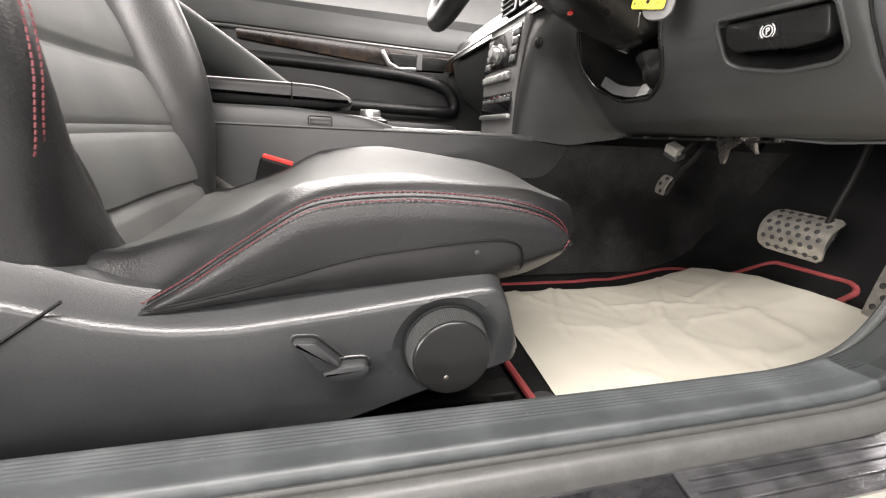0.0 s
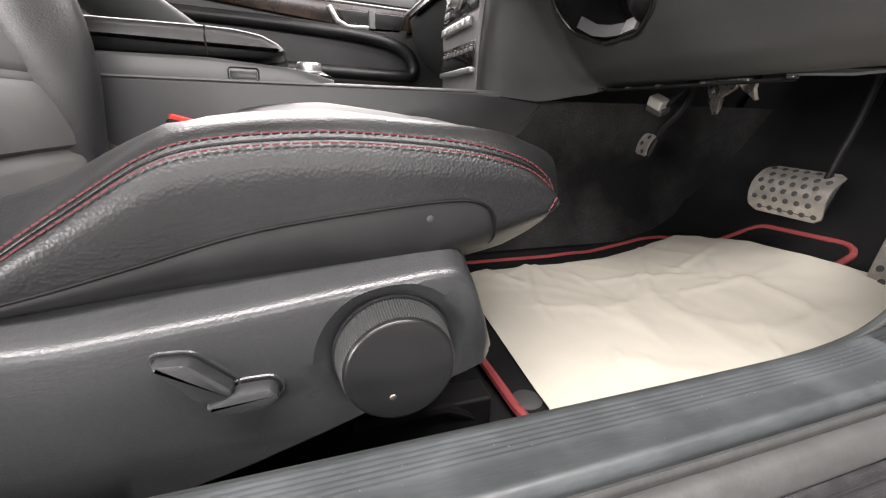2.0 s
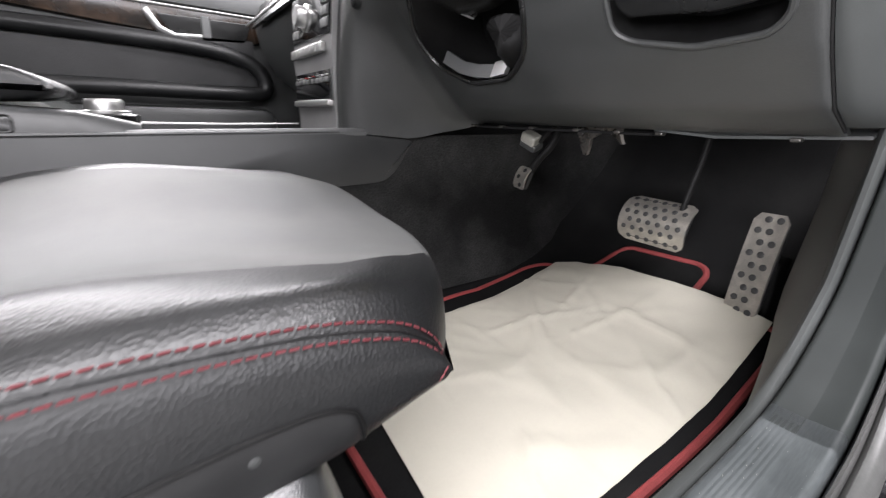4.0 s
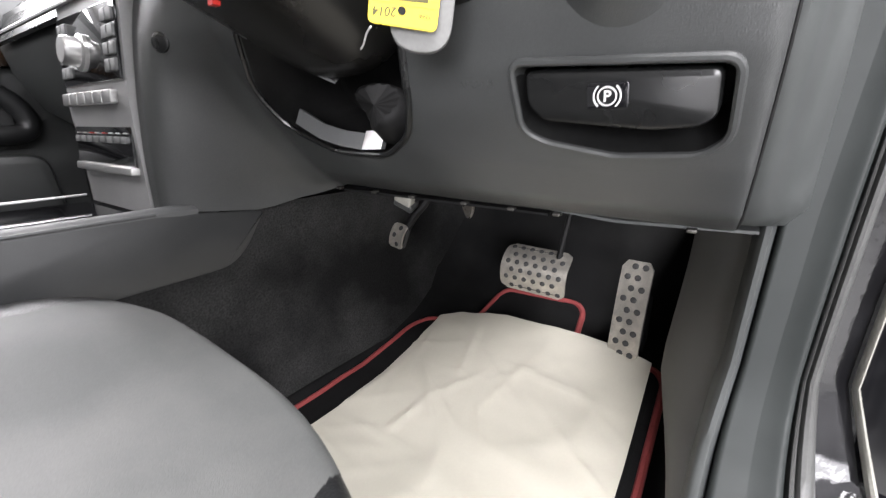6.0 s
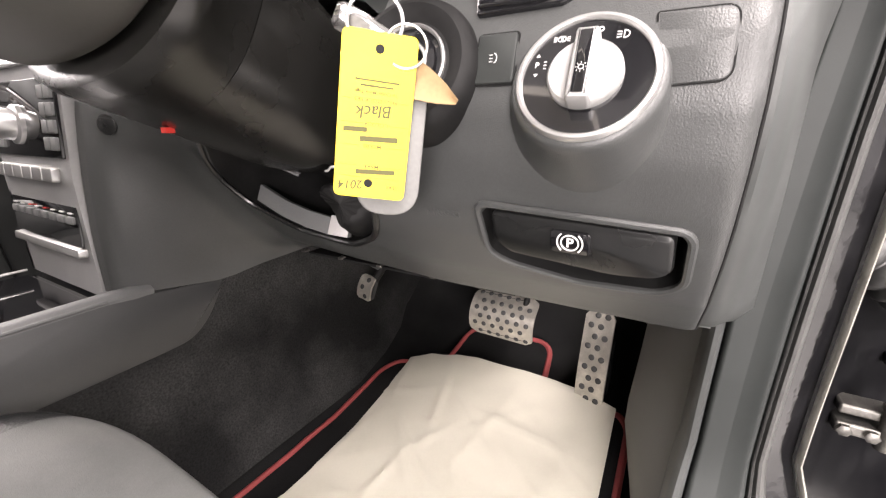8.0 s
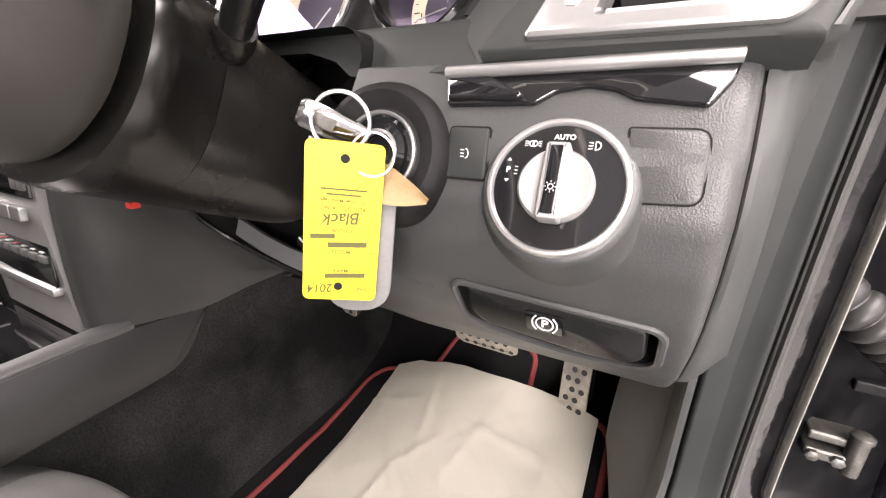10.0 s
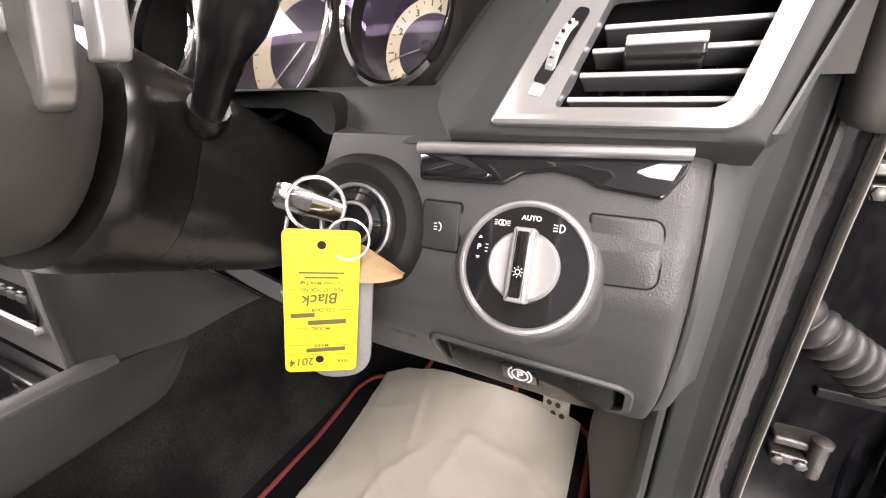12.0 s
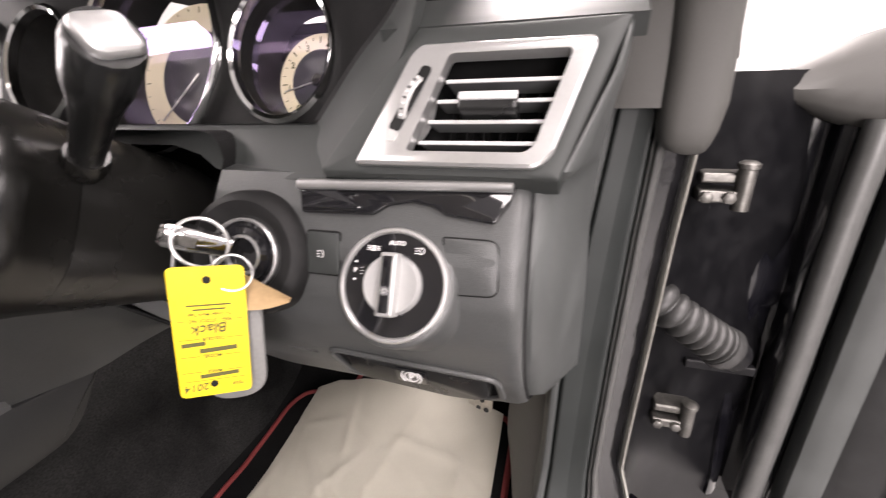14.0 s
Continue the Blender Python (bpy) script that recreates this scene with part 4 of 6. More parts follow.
def passenger_door():
    d = empty("passenger_door", "closed passenger door with black trim, wood strip and chrome handle", "car door")
    X = -1.44
    o = [(-1.9, 0.06), (-0.10, 0.06), (-0.10, 0.79), (-1.9, 0.81)]
    part("door_panel", slab(o, axes((X - 0.05, 0, 0), (0, 1, 0), (0, 0, 1)), 0.04), PLASTIC, d, "black door trim panel", bevel=0.004)
    # padded upper rail
    rows = []
    for y in np.linspace(-1.9, -0.12, 24):
        z0 = lerp(y, [-1.9, -1.2, -0.8, -0.35, -0.1], [0.70, 0.695, 0.68, 0.667, 0.66])
        rows.append([(X - 0.01, y, z0), (X + 0.012, y, z0 + 0.008), (X + 0.018, y, z0 + 0.03), (X + 0.006, y, z0 + 0.07), (X - 0.02, y, z0 + 0.105), (X - 0.05, y, z0 + 0.11)])
    part("upper_rail", thick(rows, (-0.02, 0, -0.004)), PLASTIC_GREY, d, "soft padded upper door rail")
    part("chrome_line", tube([(X + 0.012, y, lerp(y, [-1.9, -1.2, -0.8, -0.35, -0.1], [0.70, 0.695, 0.68, 0.667, 0.66]) - 0.002) for y in np.linspace(-1.9, -0.12, 24)], 0.004, 8), SATIN, d, "thin bright line")
    rows = []
    for y in np.linspace(-1.2, -0.36, 24):
        z1 = lerp(y, [-1.2, -0.8, -0.35], [0.69, 0.674, 0.660])
        z0 = lerp(y, [-1.2, -0.7, -0.45, -0.36], [0.655, 0.605, 0.585, 0.600])
        rows.append([(X - 0.004, y, z0), (X + 0.006, y, z0 + 0.004), (X + 0.010, y, (z0 + z1) / 2), (X + 0.008, y, z1)])
    part("wood_strip", thick(rows, (-0.006, 0, 0)), WOOD, d, "dark polished wood trim strip")
    # chrome handle
    part("door_handle", tube([(X + 0.02, -0.69, 0.655), (X + 0.028, -0.665, 0.61), (X + 0.03, -0.63, 0.592), (X + 0.03, -0.56, 0.594)], 0.011, 10, flat=0.6), SATIN, d, "silver door pull handle")
    part("handle_bezel", slab(round_outline([(-0.665, 0.652), (-0.42, 0.648), (-0.44, 0.592), (-0.62, 0.588)], 0.01), axes((X + 0.006, 0, 0), (0, 1, 0), (0, 0, 1)), 0.006, 0.002), PLASTIC_SMOOTH, d)
    part("switch_post", box((X + 0.016, -0.545, 0.625), (0.02, 0.022, 0.06)), PLASTIC_GREY, d, bevel=0.004)
    # curved armrest and lower roll
    arm = smooth_path([(X + 0.01, -1.25, 0.60), (X + 0.02, -0.9, 0.59), (X + 0.03, -0.6, 0.572), (X + 0.03, -0.45, 0.54), (X + 0.028, -0.40, 0.49), (X + 0.03, -0.41, 0.45), (X + 0.045, -0.5, 0.445), (X + 0.05, -0.8, 0.452), (X + 0.05, -1.25, 0.46)], 6)
    part("armrest_roll", tube(arm, 0.022, 10), LEATHER, d, "padded black armrest edge")
    rows = [[(X + 0.012, y, z) for z in np.linspace(0.46, 0.6, 6)] for y in np.linspace(-1.25, -0.42, 14)]
    part("trim_insert", thick(rows, (-0.012, 0, 0)), LEATHER, d)
    part("lower_pocket", slab(round_outline([(-1.3, 0.12), (-0.35, 0.12), (-0.38, 0.40), (-1.3, 0.42)], 0.04), axes((X - 0.01, 0, 0), (0, 1, 0), (0, 0, 1)), 0.05, 0.02), PLASTIC, d)


passenger_seat()
passenger_door()


# ---- shell of the car that closes the cabin ----
def shell():
    rows = []
    for y, z, w in ((-0.74, 1.11, 0.58), (-0.85, 1.14, 0.60), (-1.0, 1.16, 0.60), (-1.5, 1.14, 0.58), (-2.0, 1.05, 0.55)):
        rows.append([(-0.75 + w * u, y, z - 0.05 * abs(u) ** 3) for u in np.linspace(-1, 1, 9)])
    tagged(part("roof", thick(rows, (0, 0, 0.03)), HEADLINER), "beige lined roof of the coupe", "car roof", kind="structure")
    tagged(part("pillar_passenger_front", tube(smooth_path([(-1.46, 0.10, 0.76), (-1.42, -0.25, 0.95), (-1.32, -0.74, 1.11)]), 0.045, 12, flat=0.7), PLASTIC_GREY), "grey trimmed windscreen pillar", "pillar", kind="structure")
    rings = []
    for x0, x1, y, z, d in ((0.090, 0.106, -0.228, 0.634, 0.008), (0.080, 0.111, -0.226, 0.637, 0.014), (0.073, 0.1145, -0.224, 0.644, 0.020), (0.0705, 0.118, -0.222, 0.655, 0.024), (0.0695, 0.1215, -0.220, 0.675, 0.026), (0.069, 0.1205, -0.220, 0.71, 0.028), (0.066, 0.1165, -0.226, 0.76, 0.03), (0.057, 0.108, -0.262, 0.82, 0.03), (-0.006, 0.062, -0.40, 0.96, 0.035), (-0.165, -0.09, -0.74, 1.11, 0.03)):
        rings.append([((x0 + x1) / 2 + (x1 - x0) / 2 * math.copysign(abs(math.cos(a)) ** 0.6, math.cos(a)), y + d * math.copysign(abs(math.sin(a)) ** 0.8, math.sin(a)), z) for a in np.linspace(0, 2 * math.pi, 29)[:-1]])
    inner = [[(x0, y + 0.012, z), (x0 + 0.002, y, z), (x0 + 0.012, y - 0.004, z), (x1 - 0.004, y - 0.005, z), (x1, y + 0.004, z), (x1, y + 0.03, z), (x0, y + 0.05, z)] for x0, x1, y, z in ((0.030, 0.074, -0.231, 0.672), (0.030, 0.074, -0.231, 0.72), (0.028, 0.072, -0.236, 0.76), (0.02, 0.064, -0.270, 0.82), (-0.04, 0.006, -0.41, 0.96), (-0.19, -0.15, -0.745, 1.11))]
    tagged(part("pillar_inner_trim", loft(inner), PILLAR), "grey inner panel of the windscreen pillar", "pillar", kind="structure")
    tagged(part("pillar_driver_front", loft(rings), PILLAR), "grey trimmed windscreen pillar", "pillar", kind="structure")
    tagged(part("window_seal", tube(smooth_path([(0.1225, -0.210, 0.708), (0.1205, -0.210, 0.73), (0.1175, -0.213, 0.76), (0.109, -0.246, 0.82), (0.064, -0.385, 0.96), (-0.09, -0.72, 1.11)]), 0.0048, 8), BLACK), "black rubber seal along the windscreen pillar", "seal", kind="structure")
    tagged(part("rear_bulkhead", box((-0.75, -2.1, 0.33), (1.5, 0.06, 0.76)), BLACK), "dark rear end of the cabin", "bulkhead", kind="structure")
    tagged(part("firewall", box((-0.75, 0.45, 0.35), (1.6, 0.05, 0.85)), BLACK), "dark bulkhead behind the pedals", "bulkhead", kind="structure")
    tagged(part("rear_quarter", box((0.08, -1.95, 0.35), (0.16, 0.55, 0.75)), PAINT), "black rear quarter of the body", "car body", kind="structure")
    tagged(part("bonnet", box((-0.75, 1.1, 0.62), (1.6, 1.3, 0.06)), PAINT), "black bonnet ahead of the windscreen", "car body", kind="structure")
    # Added sheet: keeps lamp light from leaking through the dashboard into the footwell.
    tagged(part("cowl_light_block", thick([[(x, y, z) for x in np.linspace(-1.5, 0.06, 8)] for y, z in ((0.0, 0.79), (0.2, 0.785), (0.48, 0.77))], (0, 0, -0.015)), BLACK), "dark sheet added under the windscreen to keep light out of the dashboard", "car body", kind="structure")
    # Added filler: blocks the light that showed between console and dashboard.
    tagged(part("tunnel_light_block", box((-0.747, 0.02, 0.31), (0.244, 0.84, 0.58)), BLACK), "dark filler block added behind the console to stop light showing through", "car body", kind="structure")
    tagged(part("passenger_floor", box((-1.17, -0.7, 0.0), (0.56, 2.2, 0.02)), CARPET), "black carpet of the passenger side", "carpet", kind="structure")


shell()


# ---- dashboard ----
DZ = [0.350, 0.378, 0.40, 0.44, 0.48, 0.505, 0.54, 0.57, 0.60, 0.62, 0.645]
DP = [-0.200, -0.243, -0.305, -0.352, -0.386, -0.402, -0.416, -0.422, -0.418, -0.410, -0.395]
DX = [-0.648, -0.630, -0.612, -0.590, -0.565, -0.540, -0.50, -0.44, -0.389, -0.25, -0.0]
DYS = [
    [-0.454, -0.454, -0.454, -0.453, -0.450, -0.448, -0.444, -0.440, -0.434, -0.428, -0.42],
    [-0.452, -0.452, -0.452, -0.451, -0.449, -0.447, -0.443, -0.439, -0.433, -0.427, -0.42],
    [-0.425, -0.426, -0.428, -0.434, -0.438, -0.438, -0.437, -0.435, -0.431, -0.425, -0.418],
    [-0.335, -0.345, -0.362, -0.385, -0.402, -0.412, -0.422, -0.427, -0.426, -0.421, -0.414],
    [-0.245, -0.262, -0.295, -0.332, -0.362, -0.380, -0.404, -0.414, -0.417, -0.414, -0.408],
    [-0.195, -0.225, -0.265, -0.305, -0.342, -0.362, -0.388, -0.402, -0.408, -0.406, -0.40],
    [-0.19, -0.228, -0.272, -0.312, -0.348, -0.367, -0.388, -0.398, -0.400, -0.398, -0.39],
    [-0.19, -0.232, -0.282, -0.322, -0.358, -0.376, -0.394, -0.402, -0.402, -0.397, -0.388],
    [-0.195, -0.237, -0.290, -0.333, -0.368, -0.385, -0.401, -0.408, -0.406, -0.400, -0.388],
    DP, DP,
]


def dash_y(x, z):
    return lerp(x, DX, [lerp(z, DZ, r) for r in DYS])


def dash_point(x, z, lift=0.0):
    """A point of the lower dashboard's face; lift moves it out of the face."""
    e = 0.004
    p = Vector((x, dash_y(x, z), z))
    du, dv = Vector((2 * e, dash_y(x + e, z) - dash_y(x - e, z), 0)), Vector((0, dash_y(x, z + e) - dash_y(x, z - e), 2 * e))
    return p + du.cross(dv).normalized() * lift


def dash_frame(x, z, lift=0.0):
    e = 0.006
    return axes(dash_point(x, z, lift), (2 * e, dash_y(x + e, z) - dash_y(x - e, z), 0), (0, dash_y(x, z + e) - dash_y(x, z - e), 2 * e))


def dash_plate(outline, lift0, lift1, edge=0.0):
    """A plate that follows the face: outline in x and z."""
    lv = [(lift0, 0)] + ([(lift1 - edge, 0), (lift1 - edge * 0.3, edge * 0.35), (lift1, edge)] if edge else [(lift1, 0)])
    return loft([[dash_point(p[0], p[1], h) for p in (inset(outline, d) if d else outline)] for h, d in lv])


def vent_frame(u, w, lift=0.0):
    """The plane of the side vent: u across, w up, in metres from its lower left corner."""
    return Vector((-0.122 + u * 0.985 + 0.32 * w, -0.4085 + 0.62 * w - lift * 0.83, 0.651 + w * 0.915 + lift * 0.56))


def dashboard():
    da = empty("dashboard", "dark grey soft-touch dashboard of a right-hand-drive coupe", "dashboard")
    foot = lambda x: lerp(x, [-0.648, -0.612, -0.59, -0.575, -0.55, -0.53], [0.362, 0.357, 0.348, 0.359, 0.370, 0.378])
    turn = lambda x: lerp(x, [-0.030, -0.024, -0.020, -0.0180, -0.0170], [0, 0.0007, 0.0025, 0.0050, 0.0090])
    rows = [[(x, dash_y(x, foot(x) + (0.643 - foot(x)) * t) + turn(x), foot(x) + (0.643 - foot(x)) * t) for x in list(np.linspace(-0.648, -0.53, 20)) + list(np.linspace(-0.52, -0.030, 38)) + [-0.027, -0.024, -0.022, -0.020, -0.019, -0.018, -0.0174, -0.0170]] for t in np.linspace(0, 1, 44)]
    low = part("lower_panel", thick(rows, (0, 0.014, 0.002)), PLASTIC, da, "grained dark grey lower dashboard panel")
    col = round_outline([(-0.48, 0.67), (-0.492, 0.58), (-0.524, 0.505), (-0.505, 0.464), (-0.436, 0.437), (-0.336, 0.437), (-0.285, 0.460), (-0.264, 0.485), (-0.252, 0.53), (-0.240, 0.60), (-0.236, 0.67)], 0.02, 5)
    hand = round_outline([(-0.163, 0.507), (-0.036, 0.501), (-0.035, 0.462), (-0.048, 0.452), (-0.100, 0.449), (-0.150, 0.458), (-0.165, 0.466)], 0.007, 5)
    cut = lambda o, m: slab(o, m, 0.22)
    front = Matrix.Translation((0, -0.30, 0)) @ axes((0, 0, 0), (1, 0, 0), (0, 0, 1))
    carve(low, [cut(col, front), cut(hand, front)])
    # column opening: chrome lip, dark cavity
    part("column_rim", tube([dash_point(p.x, p.y, 0.0015) for p in col if p.y < 0.60], 0.0032, 8), PLASTIC_SMOOTH, da, "dark rim of the steering column opening")
    part("column_cavity", well([dash_point(p.x, p.y, -0.002) for p in col], [dash_point(p.x, p.y, -0.002) + Vector((0, 0.12, 0.01)) for p in inset(col, 0.02)]), BLACK, da)
    # handle recess and brake handle
    part("handle_recess", well([dash_point(p.x, p.y, 0.0) for p in hand], [dash_point(p.x, p.y, -0.032) for p in inset(hand, 0.002)]), BLACK, da)
    part("recess_lip", tube([dash_point(p.x, p.y, 0.0005) for p in inset(hand, -0.002)], 0.0028, 8, closed=True), PLASTIC, da)
    hf = round_outline([(-0.158, 0.5045), (-0.042, 0.5), (-0.041, 0.474), (-0.050, 0.468), (-0.075, 0.466), (-0.146, 0.472), (-0.157, 0.482)], 0.006, 5)
    hm = axes((-0.100, -0.3865, 0.486), (1, 0, 0), (0, -0.30, 1))
    hd = part("parking_brake_handle", slab([(p[0] + 0.100, (p[1] - 0.486) * 1.04) for p in hf], hm @ Matrix.Translation((0, 0, -0.016)), 0.022, 0.004), PLASTIC_SMOOTH, da, "black parking brake release handle")
    fm = hm @ Matrix.Translation((-0.002, 0.002, 0.0066))
    part("handle_button", slab(round_outline([(-0.013, -0.0085), (0.013, -0.0085), (0.013, 0.0085), (-0.013, 0.0085)], 0.0035), fm @ Matrix.Translation((0, 0, -0.003)), 0.0036, 0.001), GLOSS, hd)
    words("P", fm @ Matrix.Translation((0, -0.0003, 0.0008)), 0.0095, WHITE_INK, hd)
    part("symbol_ring", tube([fm @ Vector((0.0056 * math.cos(a), 0.0056 * math.sin(a), 0.001)) for a in np.linspace(0, 2 * math.pi, 28)[:-1]], 0.00055, 5, closed=True), WHITE_INK, hd)
    for s in (0, math.pi):
        part("symbol_arc", tube([fm @ Vector((0.0082 * math.cos(a + s), 0.0082 * math.sin(a + s), 0.001)) for a in np.linspace(-0.85, 0.85, 12)], 0.0006, 5), WHITE_INK, hd)
    words("AIRBAG", dash_frame(-0.196, 0.4965, 0.0002), 0.0085, PLASTIC, da, "embossed_word")
    # end cap of the dashboard
    rows = []
    for z in list(np.linspace(0.386, 0.64, 17)) + [0.6435, 0.65, 0.66, 0.67, 0.68, 0.69, 0.70, 0.71, 0.72, 0.729]:
        y0 = lerp(z, DZ[:-1] + [0.641, 0.646, 0.655, 0.718, 0.724, 0.73], DP[:-1] + [-0.397, -0.407, -0.4035, -0.362, -0.356, -0.346])
        y0 += lerp(z, [0.386, 0.58, 0.635, 0.642, 0.65], [0.014, 0.011, 0.008, 0.003, 0.0])
        xl = lerp(z, [0.64, 0.644, 0.70, 0.73], [-0.0165, -0.004, 0.021, 0.029])
        yr = lerp(z, [0.386, 0.5, 0.6, 0.66, 0.70, 0.73], [-0.226, -0.255, -0.285, -0.325, -0.335, -0.335])
        xr = max(lerp(z, [0.386, 0.40, 0.5, 0.60, 0.66, 0.70, 0.73], [0.022, 0.0285, 0.0265, 0.0215, 0.023, 0.030, 0.034]), xl + 0.006)
        w = xr - xl
        rows.append([(xl, y0 + 0.012, z), (xl + 0.0005, y0 + 0.0008, z), (xl + 0.10 * w, y0 + 0.001, z), (xl + 0.28 * w, y0 * 0.93 + yr * 0.07, z), (xl + 0.55 * w, y0 * 0.6 + yr * 0.4, z), (xl + 0.82 * w, y0 * 0.22 + yr * 0.78, z), (xr, yr, z), (xr + 0.001, yr + 0.04, z), (xr - 0.01, yr + 0.1, z)])
    part("end_cap", thick(rows, (-0.004, 0.012, 0)), TRIM, da, "grey plastic end cap")
    part("cap_joint", tube([(-0.0168, lerp(z, DZ, DP) + 0.0098, z) for z in np.linspace(0.382, 0.638, 30)], 0.0014, 6), BLACK, da, "dark joint beside the end cap")
    # boss under the light switch
    dm = axes((-0.0949, -0.4275, 0.5827), (1, 0.04, 0), (0, 0.47, 0.883)) @ Matrix.Scale(0.95, 4)
    turns = [2 * math.pi * i / 72 for i in range(72)]
    grow = lambda a: ((1 - math.sin(a)) / 2) ** 1.4
    foot_ring = [dash_point(-0.0949 + (0.0445 + 0.010 * grow(a)) * math.cos(a), min(0.579 + (0.0435 + 0.019 * grow(a)) * math.sin(a), 0.638), -0.0015) for a in turns]
    mid = [dm @ Vector((0.0415 * math.cos(a), 0.0415 * math.sin(a), -0.007)) for a in turns]
    steps = [[p.lerp(q, t) + dm.to_3x3() @ Vector((0, 0, -0.010 * grow(a) * math.sin(math.pi * t))) for p, q, a in zip(foot_ring, mid, turns)] for t in (0, 0.15, 0.3, 0.5, 0.7, 0.85, 1.0)]
    tops = [[dm @ Vector((r * math.cos(a), r * math.sin(a), h)) for a in turns] for r, h in ((0.0408, -0.003), (0.0395, -0.0008), (0.0375, 0.0))]
    part("switch_boss", loft(steps + tops), PLASTIC, da, "smooth moulded boss under the light switch")
    sw = part("light_switch", lathe([(0.036, -0.01), (0.036, 0.0012), (0.0, 0.0014)], dm, 56), GLOSS, da, "round headlight switch with a bright ring")
    part("switch_ring", lathe([(0.0332, 0.001), (0.0334, 0.0026), (0.0345, 0.0036), (0.0362, 0.0034), (0.0372, 0.002), (0.0374, -0.004)], dm, 64), SATIN, sw, "satin silver ring")
    knob = part("switch_knob", lathe([(0.0196, 0.001), (0.0193, 0.0050), (0.0180, 0.0066), (0.012, 0.0056), (0.0, 0.0050)], dm, 48), KNOB, sw, "silver rotary knob")
    bar = [(-0.0060, -0.0200), (0.0060, -0.0200), (0.0060, 0.0200), (-0.0060, 0.0200)]
    part("knob_grip", slab(round_outline(bar, 0.002), dm @ Matrix.Translation((0, 0, 0.003)), 0.0115, 0.0025), KNOB, knob)
    part("grip_inlay", slab(round_outline([(-0.0032, -0.0175), (0.0032, -0.0175), (0.0032, 0.0175), (-0.0032, 0.0175)], 0.001), dm @ Matrix.Translation((0, 0, 0.0138)), 0.0012, 0.0003), GLOSS, knob)
    for i in range(8):
        a = i * math.pi / 4
        part("lamp_ray", tube([dm @ Vector((r * math.cos(a), -0.004 + r * math.sin(a), 0.0151)) for r in (0.0021, 0.0029)], 0.0002, 4), WHITE_INK, knob)
    part("grip_lamp", tube([dm @ Vector((0.0013 * math.cos(a), -0.004 + 0.0013 * math.sin(a), 0.0151)) for a in np.linspace(0, 6.28, 14)[:-1]], 0.00022, 4, closed=True), WHITE_INK, knob)
    words("AUTO", dm @ Matrix.Translation((0.0005, 0.0268, 0.0016)), 0.0039, WHITE_INK, sw)
    words("P", dm @ Matrix.Translation((-0.0268, 0.0075, 0.0016)), 0.0044, WHITE_INK, sw)
    for dy in (-0.0052, 0.0052):
        part("print_mark", slab([(-0.0012, 0), (0.0012, 0), (0, 0.0016 if dy > 0 else -0.0016)], dm @ Matrix.Translation((-0.0268, 0.0075 + dy, 0.0013)), 0.0004), WHITE_INK, sw)
    for k in (-1, 0, 1):
        part("print_mark", slab([(0, -0.0002), (0.0016, -0.0002), (0.0016, 0.0002), (0, 0.0002)], dm @ Matrix.Translation((-0.0232, 0.0075 + k * 0.002, 0.0013)), 0.0004), WHITE_INK, sw)
    def lampsym(cx, cy, s, both):
        for sx in ((-1, 1) if both else (1,)):
            pts = [(sx * (0.0004 + 0.0026 * math.cos(a) * 0.9), 0.0020 * math.sin(a)) for a in np.linspace(-1.57, 1.57, 10)]
            part("print_mark", tube([dm @ Vector((cx + p[0] * s, cy + p[1] * s, 0.0016)) for p in pts + [pts[0]]], 0.0003, 4), WHITE_INK, sw)
            for k in (-1, 0, 1):
                x0 = cx + (sx * 0.0034 if both else -0.0006) * s
                x1 = x0 + (sx if both else -1) * 0.0022 * s
                part("print_mark", tube([dm @ Vector((x0, cy + k * 0.0013 * s, 0.0016)), dm @ Vector((x1, cy + k * 0.0016 * s, 0.0016))], 0.0003, 4), WHITE_INK, sw)
    lampsym(-0.0155, 0.0228, 0.8, True)
    lampsym(0.0158, 0.0228, 1.1, False)
    # fog lamp button and blank panel either side
    fb = part("fog_button", dash_plate(round_outline([(-0.1585, 0.6085), (-0.1355, 0.6085), (-0.1355, 0.582), (-0.1595, 0.582)], 0.002), -0.002, 0.0025, 0.0008), SOFT, da, "square fog lamp button")
    part("button_gap", dash_plate(round_outline([(-0.1597, 0.6097), (-0.1343, 0.6097), (-0.1343, 0.5808), (-0.1607, 0.5808)], 0.003), -0.003, 0.0008), BLACK, da)
    part("print_mark", tube([dash_point(-0.1475 + 0.0016 * math.cos(a), 0.5955 + 0.0024 * math.sin(a), 0.0027) for a in np.linspace(-1.6, 1.6, 8)], 0.0003, 4), WHITE_INK, fb)
    for k in (-1, 0, 1):
        part("print_mark", tube([dash_point(-0.1505, 0.5955 + k * 0.0017, 0.0027), dash_point(-0.1485, 0.5955 + k * 0.0017, 0.0027)], 0.0003, 4), WHITE_INK, fb)
    bl = round_outline([(-0.066, 0.6105), (-0.0335, 0.6105), (-0.0325, 0.579), (-0.062, 0.5775)], [0.001, 0.006, 0.006, 0.001])
    part("panel_gap", dash_plate(inset(bl, -0.0009), -0.003, 0.0006), BLACK, da)
    part("blank_panel", dash_plate(bl, -0.002, 0.0013, 0.0006), PLASTIC, da, "blank switch panel")
    # gloss strip with bright upper edge
    g = [(-0.168, 0.6355), (-0.026, 0.640), (-0.0285, 0.630), (-0.036, 0.6195), (-0.066, 0.6225), (-0.075, 0.6265), (-0.088, 0.6285), (-0.103, 0.6262), (-0.113, 0.6205), (-0.163, 0.6195)]
    part("gloss_strip", dash_plate(round_outline(g, 0.002, 3), -0.002, 0.0035, 0.001), GLOSS, da, "gloss black trim strip")
